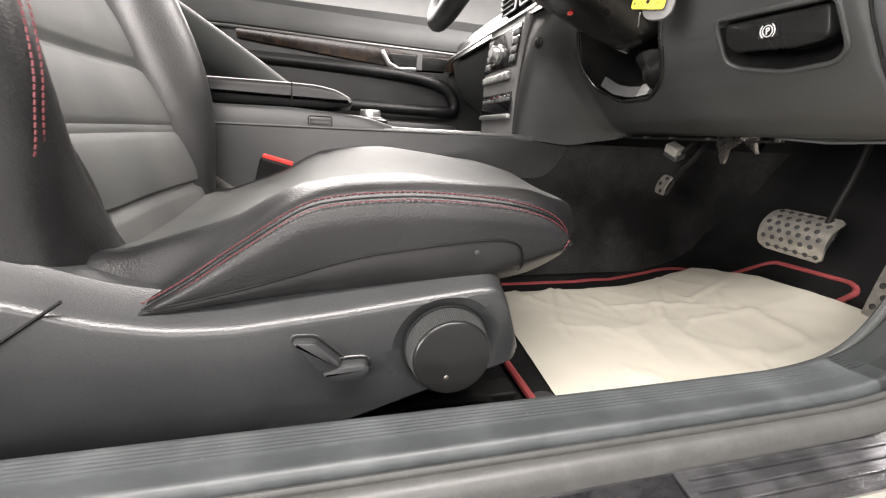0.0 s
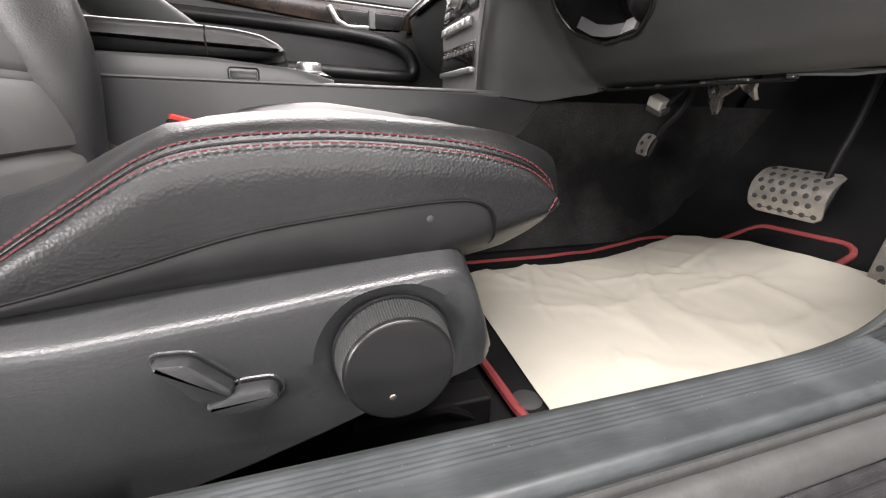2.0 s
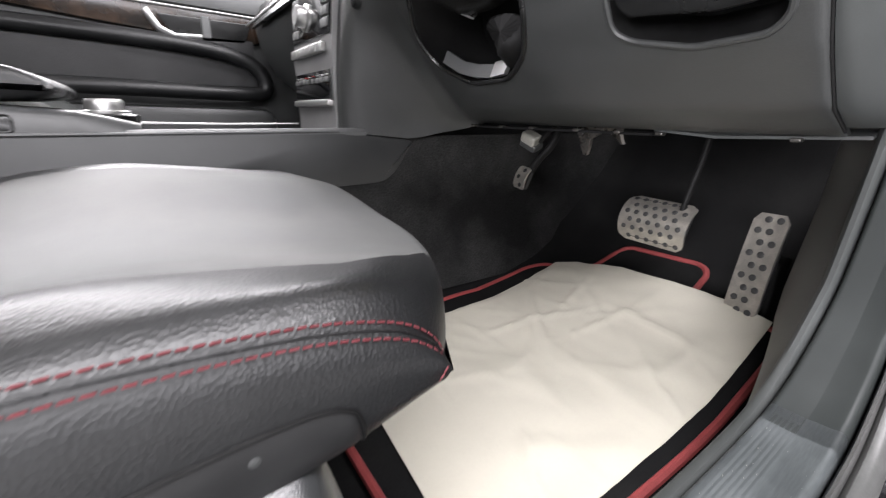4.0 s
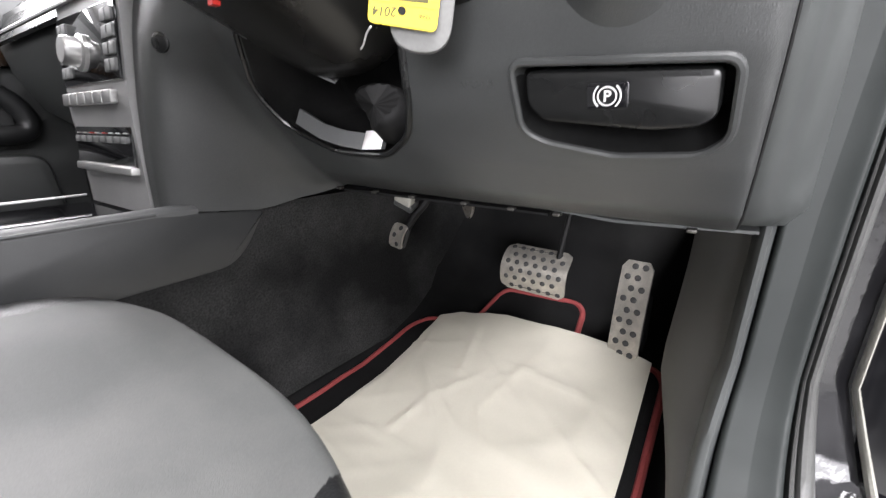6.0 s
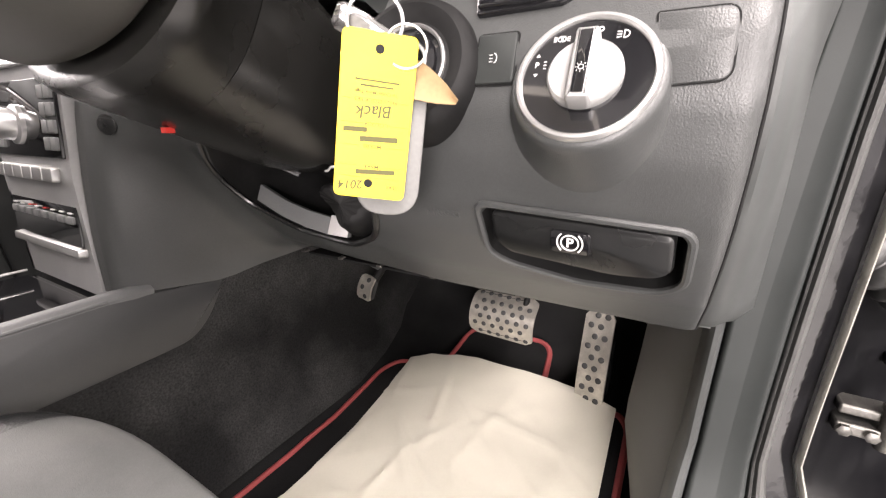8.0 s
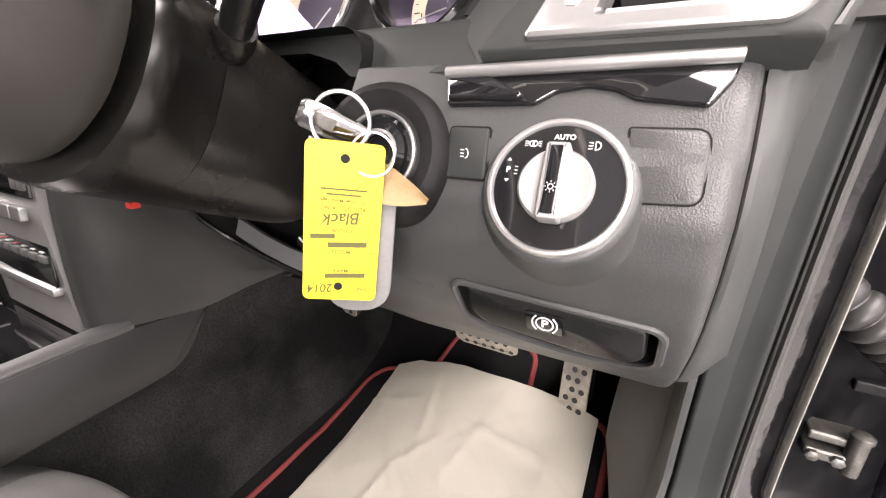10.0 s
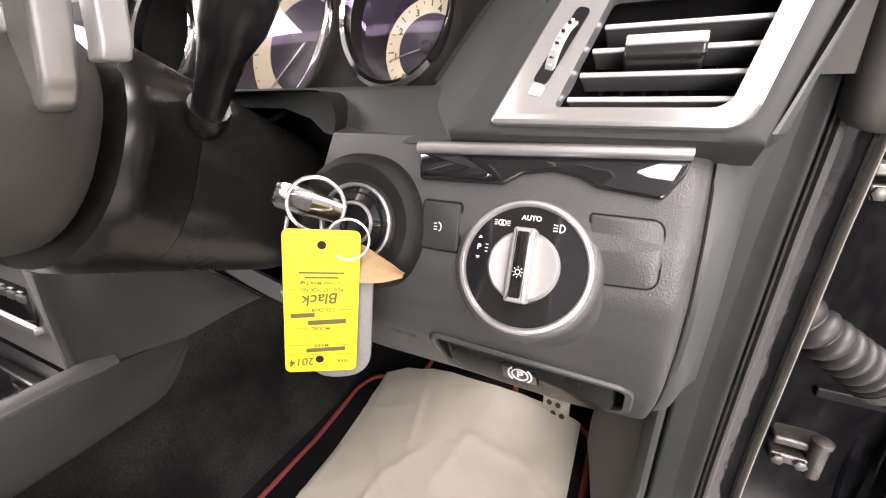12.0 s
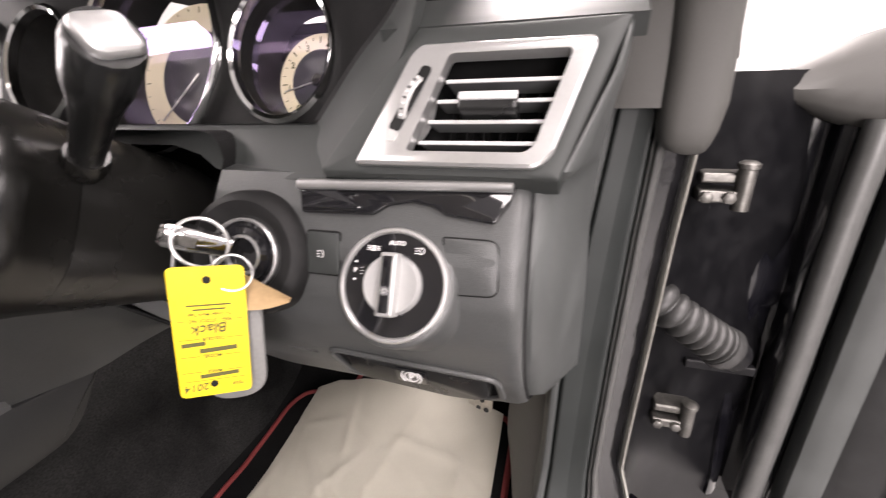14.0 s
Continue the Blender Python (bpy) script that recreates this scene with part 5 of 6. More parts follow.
    part("strip_edge", tube([dash_point(x, 0.6345 + 0.0035 * (x + 0.165) / 0.14, 0.0065) for x in np.linspace(-0.166, -0.027, 10)], 0.0036, 10), SATIN, da, "satin silver edging bar")
    part("cup_holder_flap", dash_plate(round_outline([(-0.166, 0.633), (-0.142, 0.634), (-0.119, 0.6235), (-0.122, 0.6215), (-0.162, 0.6215)], 0.002), 0.003, 0.0065, 0.0015), GLOSS, da)
    # shelf above, round the vent
    part("panel_roof", thick([[(x, y, lerp(y, [-0.352, -0.34, -0.12, 0.0, 0.35], [0.730, 0.736, 0.815, 0.83, 0.80])) for y in (-0.352, -0.345, -0.34, -0.30, -0.24, -0.18, -0.12, -0.06, 0.0, 0.35)] for x in np.linspace(-0.125, 0.038, 6)], (0, 0.006, -0.012)), SOFT, da, "soft dashboard top beside the windscreen")
    vo = [(0.0, 0.0), (0.108, 0.0), (0.114, 0.006), (0.1135, 0.068), (0.110, 0.072), (0.008, 0.072), (0.004, 0.066)]
    vin = [(0.030, 0.0075), (0.099, 0.0075), (0.103, 0.011), (0.1025, 0.062), (0.100, 0.0645), (0.030, 0.0645)]
    o1, i1 = round_outline(vo, 0.004, 4), round_outline(vin, 0.003, 4)
    hole = []
    for a, b in zip(o1, o1[1:] + o1[:1]):
        n = max(1, int((b - a).length / 0.003))
        hole += [a.lerp(b, i / n) for i in range(n)]
    edge = [Vector(p) for p in ((-0.026, -0.0045), (0.1225, -0.0045), (0.126, 0.0863), (-0.003, 0.0863))]
    mid = Vector((0.057, 0.036))
    def reach(p, grow):
        """Where the line from the vent's middle through p leaves the panel's outline."""
        best = 9.0
        d = p - mid
        for a, b in zip(edge, edge[1:] + edge[:1]):
            e = b - a
            det = d.x * -e.y + d.y * e.x
            if abs(det) > 1e-9:
                q = a - mid
                k, m = (q.x * -e.y + q.y * e.x) / det, (d.x * q.y - d.y * q.x) / det
                if k > 0 and -0.001 <= m <= 1.001:
                    best = min(best, k)
        return mid + d * best * (1 - grow / (d.length * best))
    part("upper_panel", loft([[vent_frame(*p, lift=h) for p in ps] for ps, h in ((inset(hole, 0.002), -0.012), (inset(hole, 0.002), 0.0), (inset(hole, -0.0015), 0.0006), ([reach(p, 0.004) for p in hole], 0.0004), ([reach(p, 0.001) for p in hole], -0.001), ([reach(p, 0.0) for p in hole], -0.004), ([reach(p, 0.0) for p in hole], -0.022))], caps=False), SOFT, da, "smooth dark upper dashboard round the side vent")
    vent = part("air_vent", well([vent_frame(*p, lift=-0.002) for p in o1], [vent_frame(*p, lift=-0.05) for p in inset(o1, 0.004)]), BLACK, da, "side air vent with silver surround")
    # surround: frame plate with opening
    fr = part("vent_surround", loft([[vent_frame(*p, lift=-0.004) for p in o1], [vent_frame(*p, lift=0.003) for p in o1], [vent_frame(*p, lift=0.0045) for p in inset(o1, 0.0015)]]), SATIN, vent, "satin silver vent surround")
    carve(fr, [loft([[vent_frame(*p, lift=0.02) for p in i1], [vent_frame(*p, lift=-0.02) for p in i1]])])
    for i in range(4):
        w = 0.0165 + i * 0.0122
        c0, c1 = vent_frame(0.031, w, -0.006), vent_frame(0.104, w, -0.006)
        m = axes((c0 + c1) / 2, c1 - c0, (0, 0.35, 1))
        slat = part("slat", box((0, 0, -0.010), ((c1 - c0).length, 0.0022, 0.022), m), PLASTIC_GREY, vent, bevel=0.0008)
        part("slat_edge", box((0, 0, 0.0012), ((c1 - c0).length, 0.0024, 0.0018), m), STACK_GREY, slat, "bright front edge of the slat", bevel=0.0006)
    for i in range(7):
        u = 0.037 + i * 0.011
        c = vent_frame(u, 0.036, -0.034)
        part("rear_vane", box((0, 0, 0), (0.0012, 0.066, 0.014), axes(c, (1, 0, 0), (0.32, 0.62, 0.915))), BLACK, vent)
    cm = axes(vent_frame(0.066, 0.0355, -0.002), (1, 0, 0), (0, 0.62, 0.915))
    part("vent_tab", box((0, 0, 0), (0.034, 0.010, 0.014), cm), PLASTIC_SMOOTH, vent, bevel=0.002)
    part("tab_edge", box((0, 0.0030, 0.0072), (0.0335, 0.0052, 0.0022), cm), STACK_GREY, vent, "bright edge of the vent tab", bevel=0.0008)
    sl = round_outline([(0.0125, 0.020), (0.0205, 0.018), (0.0235, 0.056), (0.0160, 0.058)], 0.003)
    slot = part("wheel_slot", loft([[vent_frame(*p, lift=0.0051) for p in sl], [vent_frame(*p, lift=0.0035) for p in sl]]), BLACK, vent)
    part("slot_dish", loft([[vent_frame(*p, lift=0.0052) for p in round_outline([(0.0135, 0.0135), (0.0205, 0.0125), (0.0205, 0.018), (0.0135, 0.020)], 0.002)], [vent_frame(*p, lift=0.004) for p in round_outline([(0.0135, 0.0135), (0.0205, 0.0125), (0.0205, 0.018), (0.0135, 0.020)], 0.002)]]), SILVER, vent)
    # the wheel turns about the plate's own x
    hubm = axes(vent_frame(0.0180, 0.038, -0.010), (0.32, 0.62, 0.915), (0, -0.83, 0.56))
    wheel = part("thumb_wheel", lathe([(0.0195, -0.0028), (0.0208, -0.0020), (0.0208, 0.0020), (0.0195, 0.0028)], hubm, 48), SILVER, vent, "ridged silver thumb wheel")
    for k in range(-4, 5):
        a = math.pi / 2 + k * 0.16
        part("wheel_mark", box((0, 0, 0), (0.0016, 0.0008, 0.0026), hubm @ Matrix.Rotation(a, 4, "Z") @ Matrix.Translation((0.0208, 0, 0)) @ pose(0, 0, 0, 0, 90, 0)), BLACK if k % 2 else WHITE_INK, wheel, smooth=False)
    # ignition lock
    im = axes((-0.1995, -0.4305, 0.5945), (1, 0.12, 0), (0, 0.30, 0.95)) @ Matrix.Scale(0.85, 4)
    part("ignition_boss", lathe([(0.052, -0.03), (0.050, -0.004), (0.047, 0.003), (0.042, 0.0055), (0.036, 0.0035), (0.031, 0.0), (0.028, 0.0005)], im, 56), BLACK, da, "dark rounded boss round the ignition lock")
    lock = part("ignition_lock", lathe([(0.0287, -0.004), (0.0287, 0.003), (0.0276, 0.0042), (0.0262, 0.003), (0.026, -0.004)], im, 48), SATIN, da, "bright ringed ignition lock")
    part("lock_barrel", lathe([(0.0265, 0.0), (0.0225, 0.001), (0.0215, 0.004), (0.0165, 0.0055), (0.0155, 0.0), (0, 0.0)], im, 40), GLOSS, lock)
    part("lock_ring", lathe([(0.0158, 0.001), (0.0158, 0.0045), (0.0135, 0.005), (0.013, 0.001)], im, 40), SATIN, lock)
    return da


DASH = dashboard()


def centre_stack():
    cs = empty("centre_stack", "centre stack with radio buttons, climate panel and silver trim", "centre stack")
    f = lambda x, z: -0.456 + 0.10 * (max(z, 0.5) - 0.5)
    X0, X1 = -0.652, -0.875
    rows = [[(x, f(x, z) - 0.004 * math.cos((x - X0) / (X1 - X0) * math.pi * 2 - math.pi) * 0, z) for x in np.linspace(X1, X0, 8)] for z in np.linspace(0.352, 0.63, 18)]
    part("stack_face", thick(rows, (0, 0.05, 0)), STACK_FACE, cs, "satin grey face of the centre stack")
    part("stack_side", thick([[(X1, f(0, z), z), (X1 - 0.006, f(0, z) + 0.01, z), (X1 - 0.01, -0.30, z)] for z in np.linspace(0.352, 0.63, 8)], (0.006, 0, 0)), PLASTIC, cs)
    m = lambda x, z: axes((x, f(x, z), z), (1, 0, 0), (0, 0.1, 1))
    def key(x0, x1, z0, z1, mat, name, d=0.004, label="", r=0.002, e=0.001):
        cx, cz = (x0 + x1) / 2, (z0 + z1) / 2
        return part(name, slab(round_outline([(x0 - cx, z0 - cz), (x1 - cx, z0 - cz), (x1 - cx, z1 - cz), (x0 - cx, z1 - cz)], r, 3), m(cx, cz) @ Matrix.Translation((0, 0, 0.0002)), d, e), mat, cs, label)
    key(-0.87, -0.66, 0.522, 0.612, GLOSS, "radio_panel", 0.003, "gloss black radio panel")
    for i in range(4):
        for j in range(2):
            key(-0.6975 + j * 0.018, -0.681 + j * 0.018, 0.531 + i * 0.019, 0.546 + i * 0.019, PLASTIC_GREY, "radio_key", 0.006)
            key(-0.862 + j * 0.018, -0.8455 + j * 0.018, 0.531 + i * 0.019, 0.546 + i * 0.019, PLASTIC_GREY, "radio_key", 0.006)
    part("radio_knob", lathe([(0.024, 0), (0.024, 0.008), (0.019, 0.010), (0.0185, 0.024), (0.016, 0.027), (0, 0.0275)], m(-0.775, 0.560), 40), SATIN, cs, "large silver rotary radio knob")
    for i in range(6):
        key(-0.868 + i * 0.031, -0.839 + i * 0.031, 0.494, 0.511, SATIN, "silver_key", 0.008, "silver function key", 0.003, 0.002)
    key(-0.868, -0.662, 0.415, 0.466, GLOSS, "climate_panel", 0.0025, "black climate control panel")
    for i in range(8):
        key(-0.862 + i * 0.0248, -0.843 + i * 0.0248, 0.444, 0.453, PLASTIC_GREY, "climate_key", 0.005)
        if i in (2, 4):
            key(-0.855 + i * 0.0248, -0.851 + i * 0.0248, 0.4565, 0.458, BUCKLE_RED, "indicator", 0.0032, "small red indicator", 0.0004, 0.0002)
        else:
            key(-0.857 + i * 0.0248, -0.849 + i * 0.0248, 0.4565, 0.458, WHITE_INK, "print_mark", 0.0030, "", 0.0003, 0.0001)
    key(-0.868, -0.663, 0.403, 0.414, SATIN, "silver_bar", 0.010, "silver bar under the climate panel", 0.003, 0.002)
    # upper trim: wood and bright strip leading to the passenger side
    part("stack_crown", thick([[(x, -0.435 + 0.02 * k, 0.625 + 0.03 * k) for k in (0, 1, 2, 3)] for x in np.linspace(-1.35, -0.56, 12)], (0, 0.012, 0)), PLASTIC_SMOOTH, cs)
    part("bright_strip", tube([(x, -0.445, 0.632) for x in np.linspace(-1.35, -0.56, 8)], 0.006, 8, flat=0.6), SATIN, cs, "satin silver strip")
    for x in (-0.70, -0.82):
        part("centre_vent", box((x, -0.405, 0.70), (0.09, 0.03, 0.06)), BLACK, cs, "centre air vent", bevel=0.004)
        part("vent_rim", tube([(x + p.x, -0.421, 0.70 + p.y) for p in round_outline([(-0.046, -0.031), (0.046, -0.031), (0.046, 0.031), (-0.046, 0.031)], 0.006)], 0.003, 6, closed=True), SATIN, cs)
        for k in range(4):
            part("slat", box((x, -0.42, 0.681 + k * 0.0125), (0.086, 0.012, 0.0025)), PLASTIC_GREY, cs)
    part("passenger_dash", thick([[(x, y, z) for y, z in ((-0.10, 0.38), (-0.25, 0.42), (-0.36, 0.50), (-0.40, 0.58), (-0.41, 0.63), (-0.39, 0.70), (-0.30, 0.76), (0.3, 0.77))] for x in np.linspace(-1.41, -0.884, 10)], (0, 0.012, -0.004)), PLASTIC, cs, "passenger side of the dashboard")
    part("dash_plug", lathe([(0.011, 0), (0.011, 0.002), (0.009, 0.003), (0, 0.003)], dash_frame(-0.600, 0.560, 0.0), 24), PLASTIC_SMOOTH, DASH, "round plug in the dashboard side")


centre_stack()


def under_dash():
    u = empty("pedal_bracket", "pale connector and shiny steel brackets hanging under the dashboard", "bracket")
    cm = Matrix.Translation((-0.470, -0.150, 0.352)) @ pose(0, 0, 0, 20, 25, 15)
    part("connector", box((0, 0, 0), (0.032, 0.024, 0.020), cm), PALE_EDGE, u, "pale plastic connector", bevel=0.004)
    part("connector_shell", box((0.002, 0.004, -0.014), (0.036, 0.028, 0.014), cm), PLASTIC, u, "dark connector housing", bevel=0.004)
    part("connector_cable", tube(smooth_path([(-0.458, -0.140, 0.345), (-0.44, -0.135, 0.365), (-0.43, -0.12, 0.39)]), 0.004, 8), BLACK, u)
    def plate(name, rows, mat=STEEL):
        return part(name, loft([[Vector((x, y, z)), Vector((x + w, y - 0.006, z)), Vector((x + w, y + 0.002, z + 0.001)), Vector((x, y + 0.004, z))] for x, y, z, w in rows]), mat, u, bevel=0.0008)
    plate("bracket_plate", ((-0.372, -0.150, 0.384, 0.062), (-0.366, -0.152, 0.370, 0.052), (-0.362, -0.150, 0.356, 0.026), (-0.358, -0.147, 0.340, 0.018), (-0.354, -0.146, 0.331, 0.010)), SATIN_DARK)
    plate("bracket_lug", ((-0.318, -0.150, 0.380, 0.034), (-0.306, -0.152, 0.368, 0.022), (-0.292, -0.150, 0.358, 0.010), (-0.286, -0.149, 0.352, 0.007)), SATIN_DARK)
    part("bracket_bolt", lathe([(0.006, 0), (0.006, 0.004), (0.004, 0.005), (0, 0.005)], Matrix.Translation((-0.352, -0.157, 0.366)) @ Matrix.Rotation(radians(90), 4, "X"), 6), METAL_DARK, u)
    part("under_cover", thick([[(x, y, lerp(x, [-0.19, -0.12, 0.0], [0.379, 0.374, 0.379]) + lerp(y, [-0.235, -0.20], [0, 0.006])) for y in (-0.235, -0.222, -0.20)] for x in np.linspace(-0.19, 0.0, 12)], (0, 0, -0.003)), TRIM, u, "grey felt cover under the dashboard")
    part("cover_edge", thick([[(x, y, 0.3735) for y in (-0.240, -0.215)] for x in np.linspace(-0.52, -0.19, 10)], (0, 0, -0.003)), BLACK, u, "dark lip under the dashboard")
    for x in (-0.53, -0.455, -0.385, -0.30, -0.235, -0.18, -0.05):
        part("fixing_clip", box((x, -0.238, 0.3735), (0.009, 0.010, 0.004)), METAL_DARK, u, bevel=0.0015)


under_dash()


# ---- steering column and wheel ----
COL_X = -0.370


def col_pose(y):
    """A frame on the column's axis: x right, y up across it, z towards the driver."""
    return axes((COL_X, y, 0.608 + (-0.43 - y) * 0.466), (1, 0, 0), (0, 0.423, 0.906))


def steering_column():
    st = empty("steering_column", "black steering column with shroud, gear stalk and wheel", "steering column")
    def ring(y, w, h, n=40, p=2.6, drop=0.0):
        m = col_pose(y)
        out = []
        for i in range(n):
            a = 2 * math.pi * i / n
            c, s = math.cos(a), math.sin(a)
            out.append(m @ Vector((w * abs(c) ** (2 / p) * (1 if c > 0 else -1), h * abs(s) ** (2 / p) * (1 if s > 0 else -1) - drop, 0)))
        return out
    part("shroud", loft([ring(-0.335, 0.062, 0.052), ring(-0.345, 0.074, 0.060), ring(-0.37, 0.082, 0.065), ring(-0.43, 0.087, 0.068), ring(-0.468, 0.088, 0.070)]), SHROUD, st, "smooth black column shroud")
    part("shroud_front", loft([ring(-0.4685, 0.088, 0.0705), ring(-0.485, 0.092, 0.071), ring(-0.496, 0.100, 0.072, p=2.4), ring(-0.504, 0.104, 0.072, p=2.3), ring(-0.510, 0.102, 0.070, p=2.3), ring(-0.513, 0.092, 0.062, p=2.3)]), SHROUD, st, "flared front of the column shroud")
    part("red_clip", box((-0.371, -0.488, 0.5565), (0.007, 0.006, 0.004)), BUCKLE_RED, st, "small red clip under the shroud")
    edge = smooth_path([(-0.383, -0.364, 0.510), (-0.410, -0.379, 0.524), (-0.435, -0.396, 0.541), (-0.457, -0.430, 0.568)], 5)
    part("column_flap", loft([[p, p + Vector((0.012, 0.010, 0.016)), p + Vector((0.040, 0.010, 0.040)), p + Vector((0.040, 0.014, 0.044)), p + Vector((0.010, 0.014, 0.020)), p + Vector((-0.001, 0.004, 0.003))] for p in edge]), SHROUD, st, "black flap closing the column underneath")
    # grey tube draws the flap's paler edge
    part("flap_edge", tube(edge, 0.0013, 6), PLASTIC_GREY, st, "pale rim along the flap")
    # gaiter in the opening below
    rows = []
    for k in range(7):
        y = -0.37 + k * 0.016
        rows.append([(COL_X + 0.045 + 0.030 * math.cos(a) * (1 + 0.25 * math.sin(3 * a + k * 1.9)), y + 0.03 * math.sin(a * 2 + k) * 0.4, 0.487 - 0.012 * k * 0.4 + 0.026 * math.sin(a) * (1 + 0.3 * math.sin(2 * a + k * 2.3))) for a in np.linspace(0, 2 * math.pi, 19)[:-1]])
    part("gaiter", loft(rows), BLACK, st, "crumpled black column gaiter", subsurf=1)
    part("opening_trim", loft([[Vector((x, y + 0.002, z)), Vector((x, y + 0.010, z + 0.018)), Vector((x, y + 0.016, z + 0.017)), Vector((x, y + 0.008, z - 0.001))] for x, y, z in [(-0.497, -0.335, 0.470), (-0.46, -0.330, 0.452), (-0.42, -0.332, 0.444), (-0.381, -0.336, 0.441)]]), PLASTIC_GREY, st, "grey inner edge of the column opening")
    part("bright_clip", loft([[Vector((x, y + 0.001, z)), Vector((x, y + 0.010, z + 0.020)), Vector((x, y + 0.016, z + 0.019)), Vector((x, y + 0.008, z - 0.001))] for x, y, z in [(-0.380, -0.336, 0.4415), (-0.345, -0.342, 0.4435)]]), SATIN, st, "bright metal edge clip")
    # gear stalk
    base = Vector((-0.2755, -0.456, 0.662))
    tip = Vector((-0.200, -0.478, 0.722))
    ax = (tip - base).normalized()
    sk = part("gear_stalk", tube([base - ax * 0.02, base, base + ax * 0.03, base + ax * 0.05, base + ax * 0.068, base + ax * 0.09, tip - ax * 0.004], [0.010, 0.0105, 0.0118, 0.014, 0.0185, 0.0195, 0.018], 18, flat=0.85), PLASTIC_SMOOTH, st, "black gear selector stalk")
    q = ax.to_track_quat("Z", "Y").to_matrix().to_4x4()
    part("stalk_button", slab(round_outline([(-0.0125, -0.0115), (0.0125, -0.0115), (0.0125, 0.0115), (-0.0125, 0.0115)], 0.007), Matrix.Translation(tip - ax * 0.006) @ q @ pose(0, 0, 0, 0, 0, 12), 0.007, 0.003), SATIN, sk, "silver park button on the stalk end")
    part("stalk_collar", tube([base - ax * 0.014, base - ax * 0.006, base + ax * 0.002], [0.011, 0.0125, 0.0112], 18), SHROUD, st)
    # hub, wheel, paddle
    hub = []
    for h, w, v in ((0.092, 0.06, 0.045), (0.094, 0.092, 0.056), (0.098, 0.102, 0.0615), (0.106, 0.106, 0.064), (0.12, 0.109, 0.066), (0.14, 0.112, 0.068), (0.165, 0.108, 0.066), (0.19, 0.09, 0.055), (0.2, 0.06, 0.04)):
        hub.append([p + col_pose(-0.43).to_3x3() @ Vector((0, 0, h)) for p in ring(-0.43, w, v, p=2.4)])
    part("hub_cover", loft(hub), HUB, st, "rounded back of the steering wheel hub")
    wm = col_pose(-0.62)
    wh = part("wheel_rim", tube([wm @ Vector((0.185 * math.cos(a), 0.185 * math.sin(a), 0)) for a in np.linspace(0, 2 * math.pi, 65)[:-1]], 0.0155, 14, closed=True), LEATHER, st, "black leather steering wheel rim")
    for a in (radians(8), radians(172), radians(262), radians(278)):
        p0, p1 = wm @ Vector((0.07 * math.cos(a), 0.07 * math.sin(a), 0.0)), wm @ Vector((0.18 * math.cos(a), 0.18 * math.sin(a), 0))
        part("spoke", tube([p0, (p0 + p1) / 2, p1], [0.02, 0.015, 0.013], 10, flat=0.6), SATIN if abs(math.sin(a)) > 0.5 else PLASTIC_SMOOTH, st)
    part("paddle", loft([[Vector((x - w, y - 0.004, z)), Vector((x + w, y - 0.008, z + 0.002)), Vector((x + w, y + 0.006, z + 0.002)), Vector((x - w, y + 0.008, z))] for x, y, z, w in [(-0.2640, -0.532, 0.664, 0.006), (-0.2645, -0.532, 0.668, 0.012), (-0.262, -0.532, 0.676, 0.0155), (-0.252, -0.532, 0.700, 0.0155), (-0.236, -0.532, 0.735, 0.0155)]]), SATIN, st, "silver gear shift paddle", bevel=0.003)
    part("paddle_arm", loft([[Vector((x - 0.008, -0.523, z)), Vector((x + 0.008, -0.526, z)), Vector((x + 0.008, -0.514, z)), Vector((x - 0.008, -0.512, z))] for x, z in [(-0.240, 0.683), (-0.236, 0.69), (-0.226, 0.735)]]), SILVER, st, bevel=0.002)
    return st


steering_column()


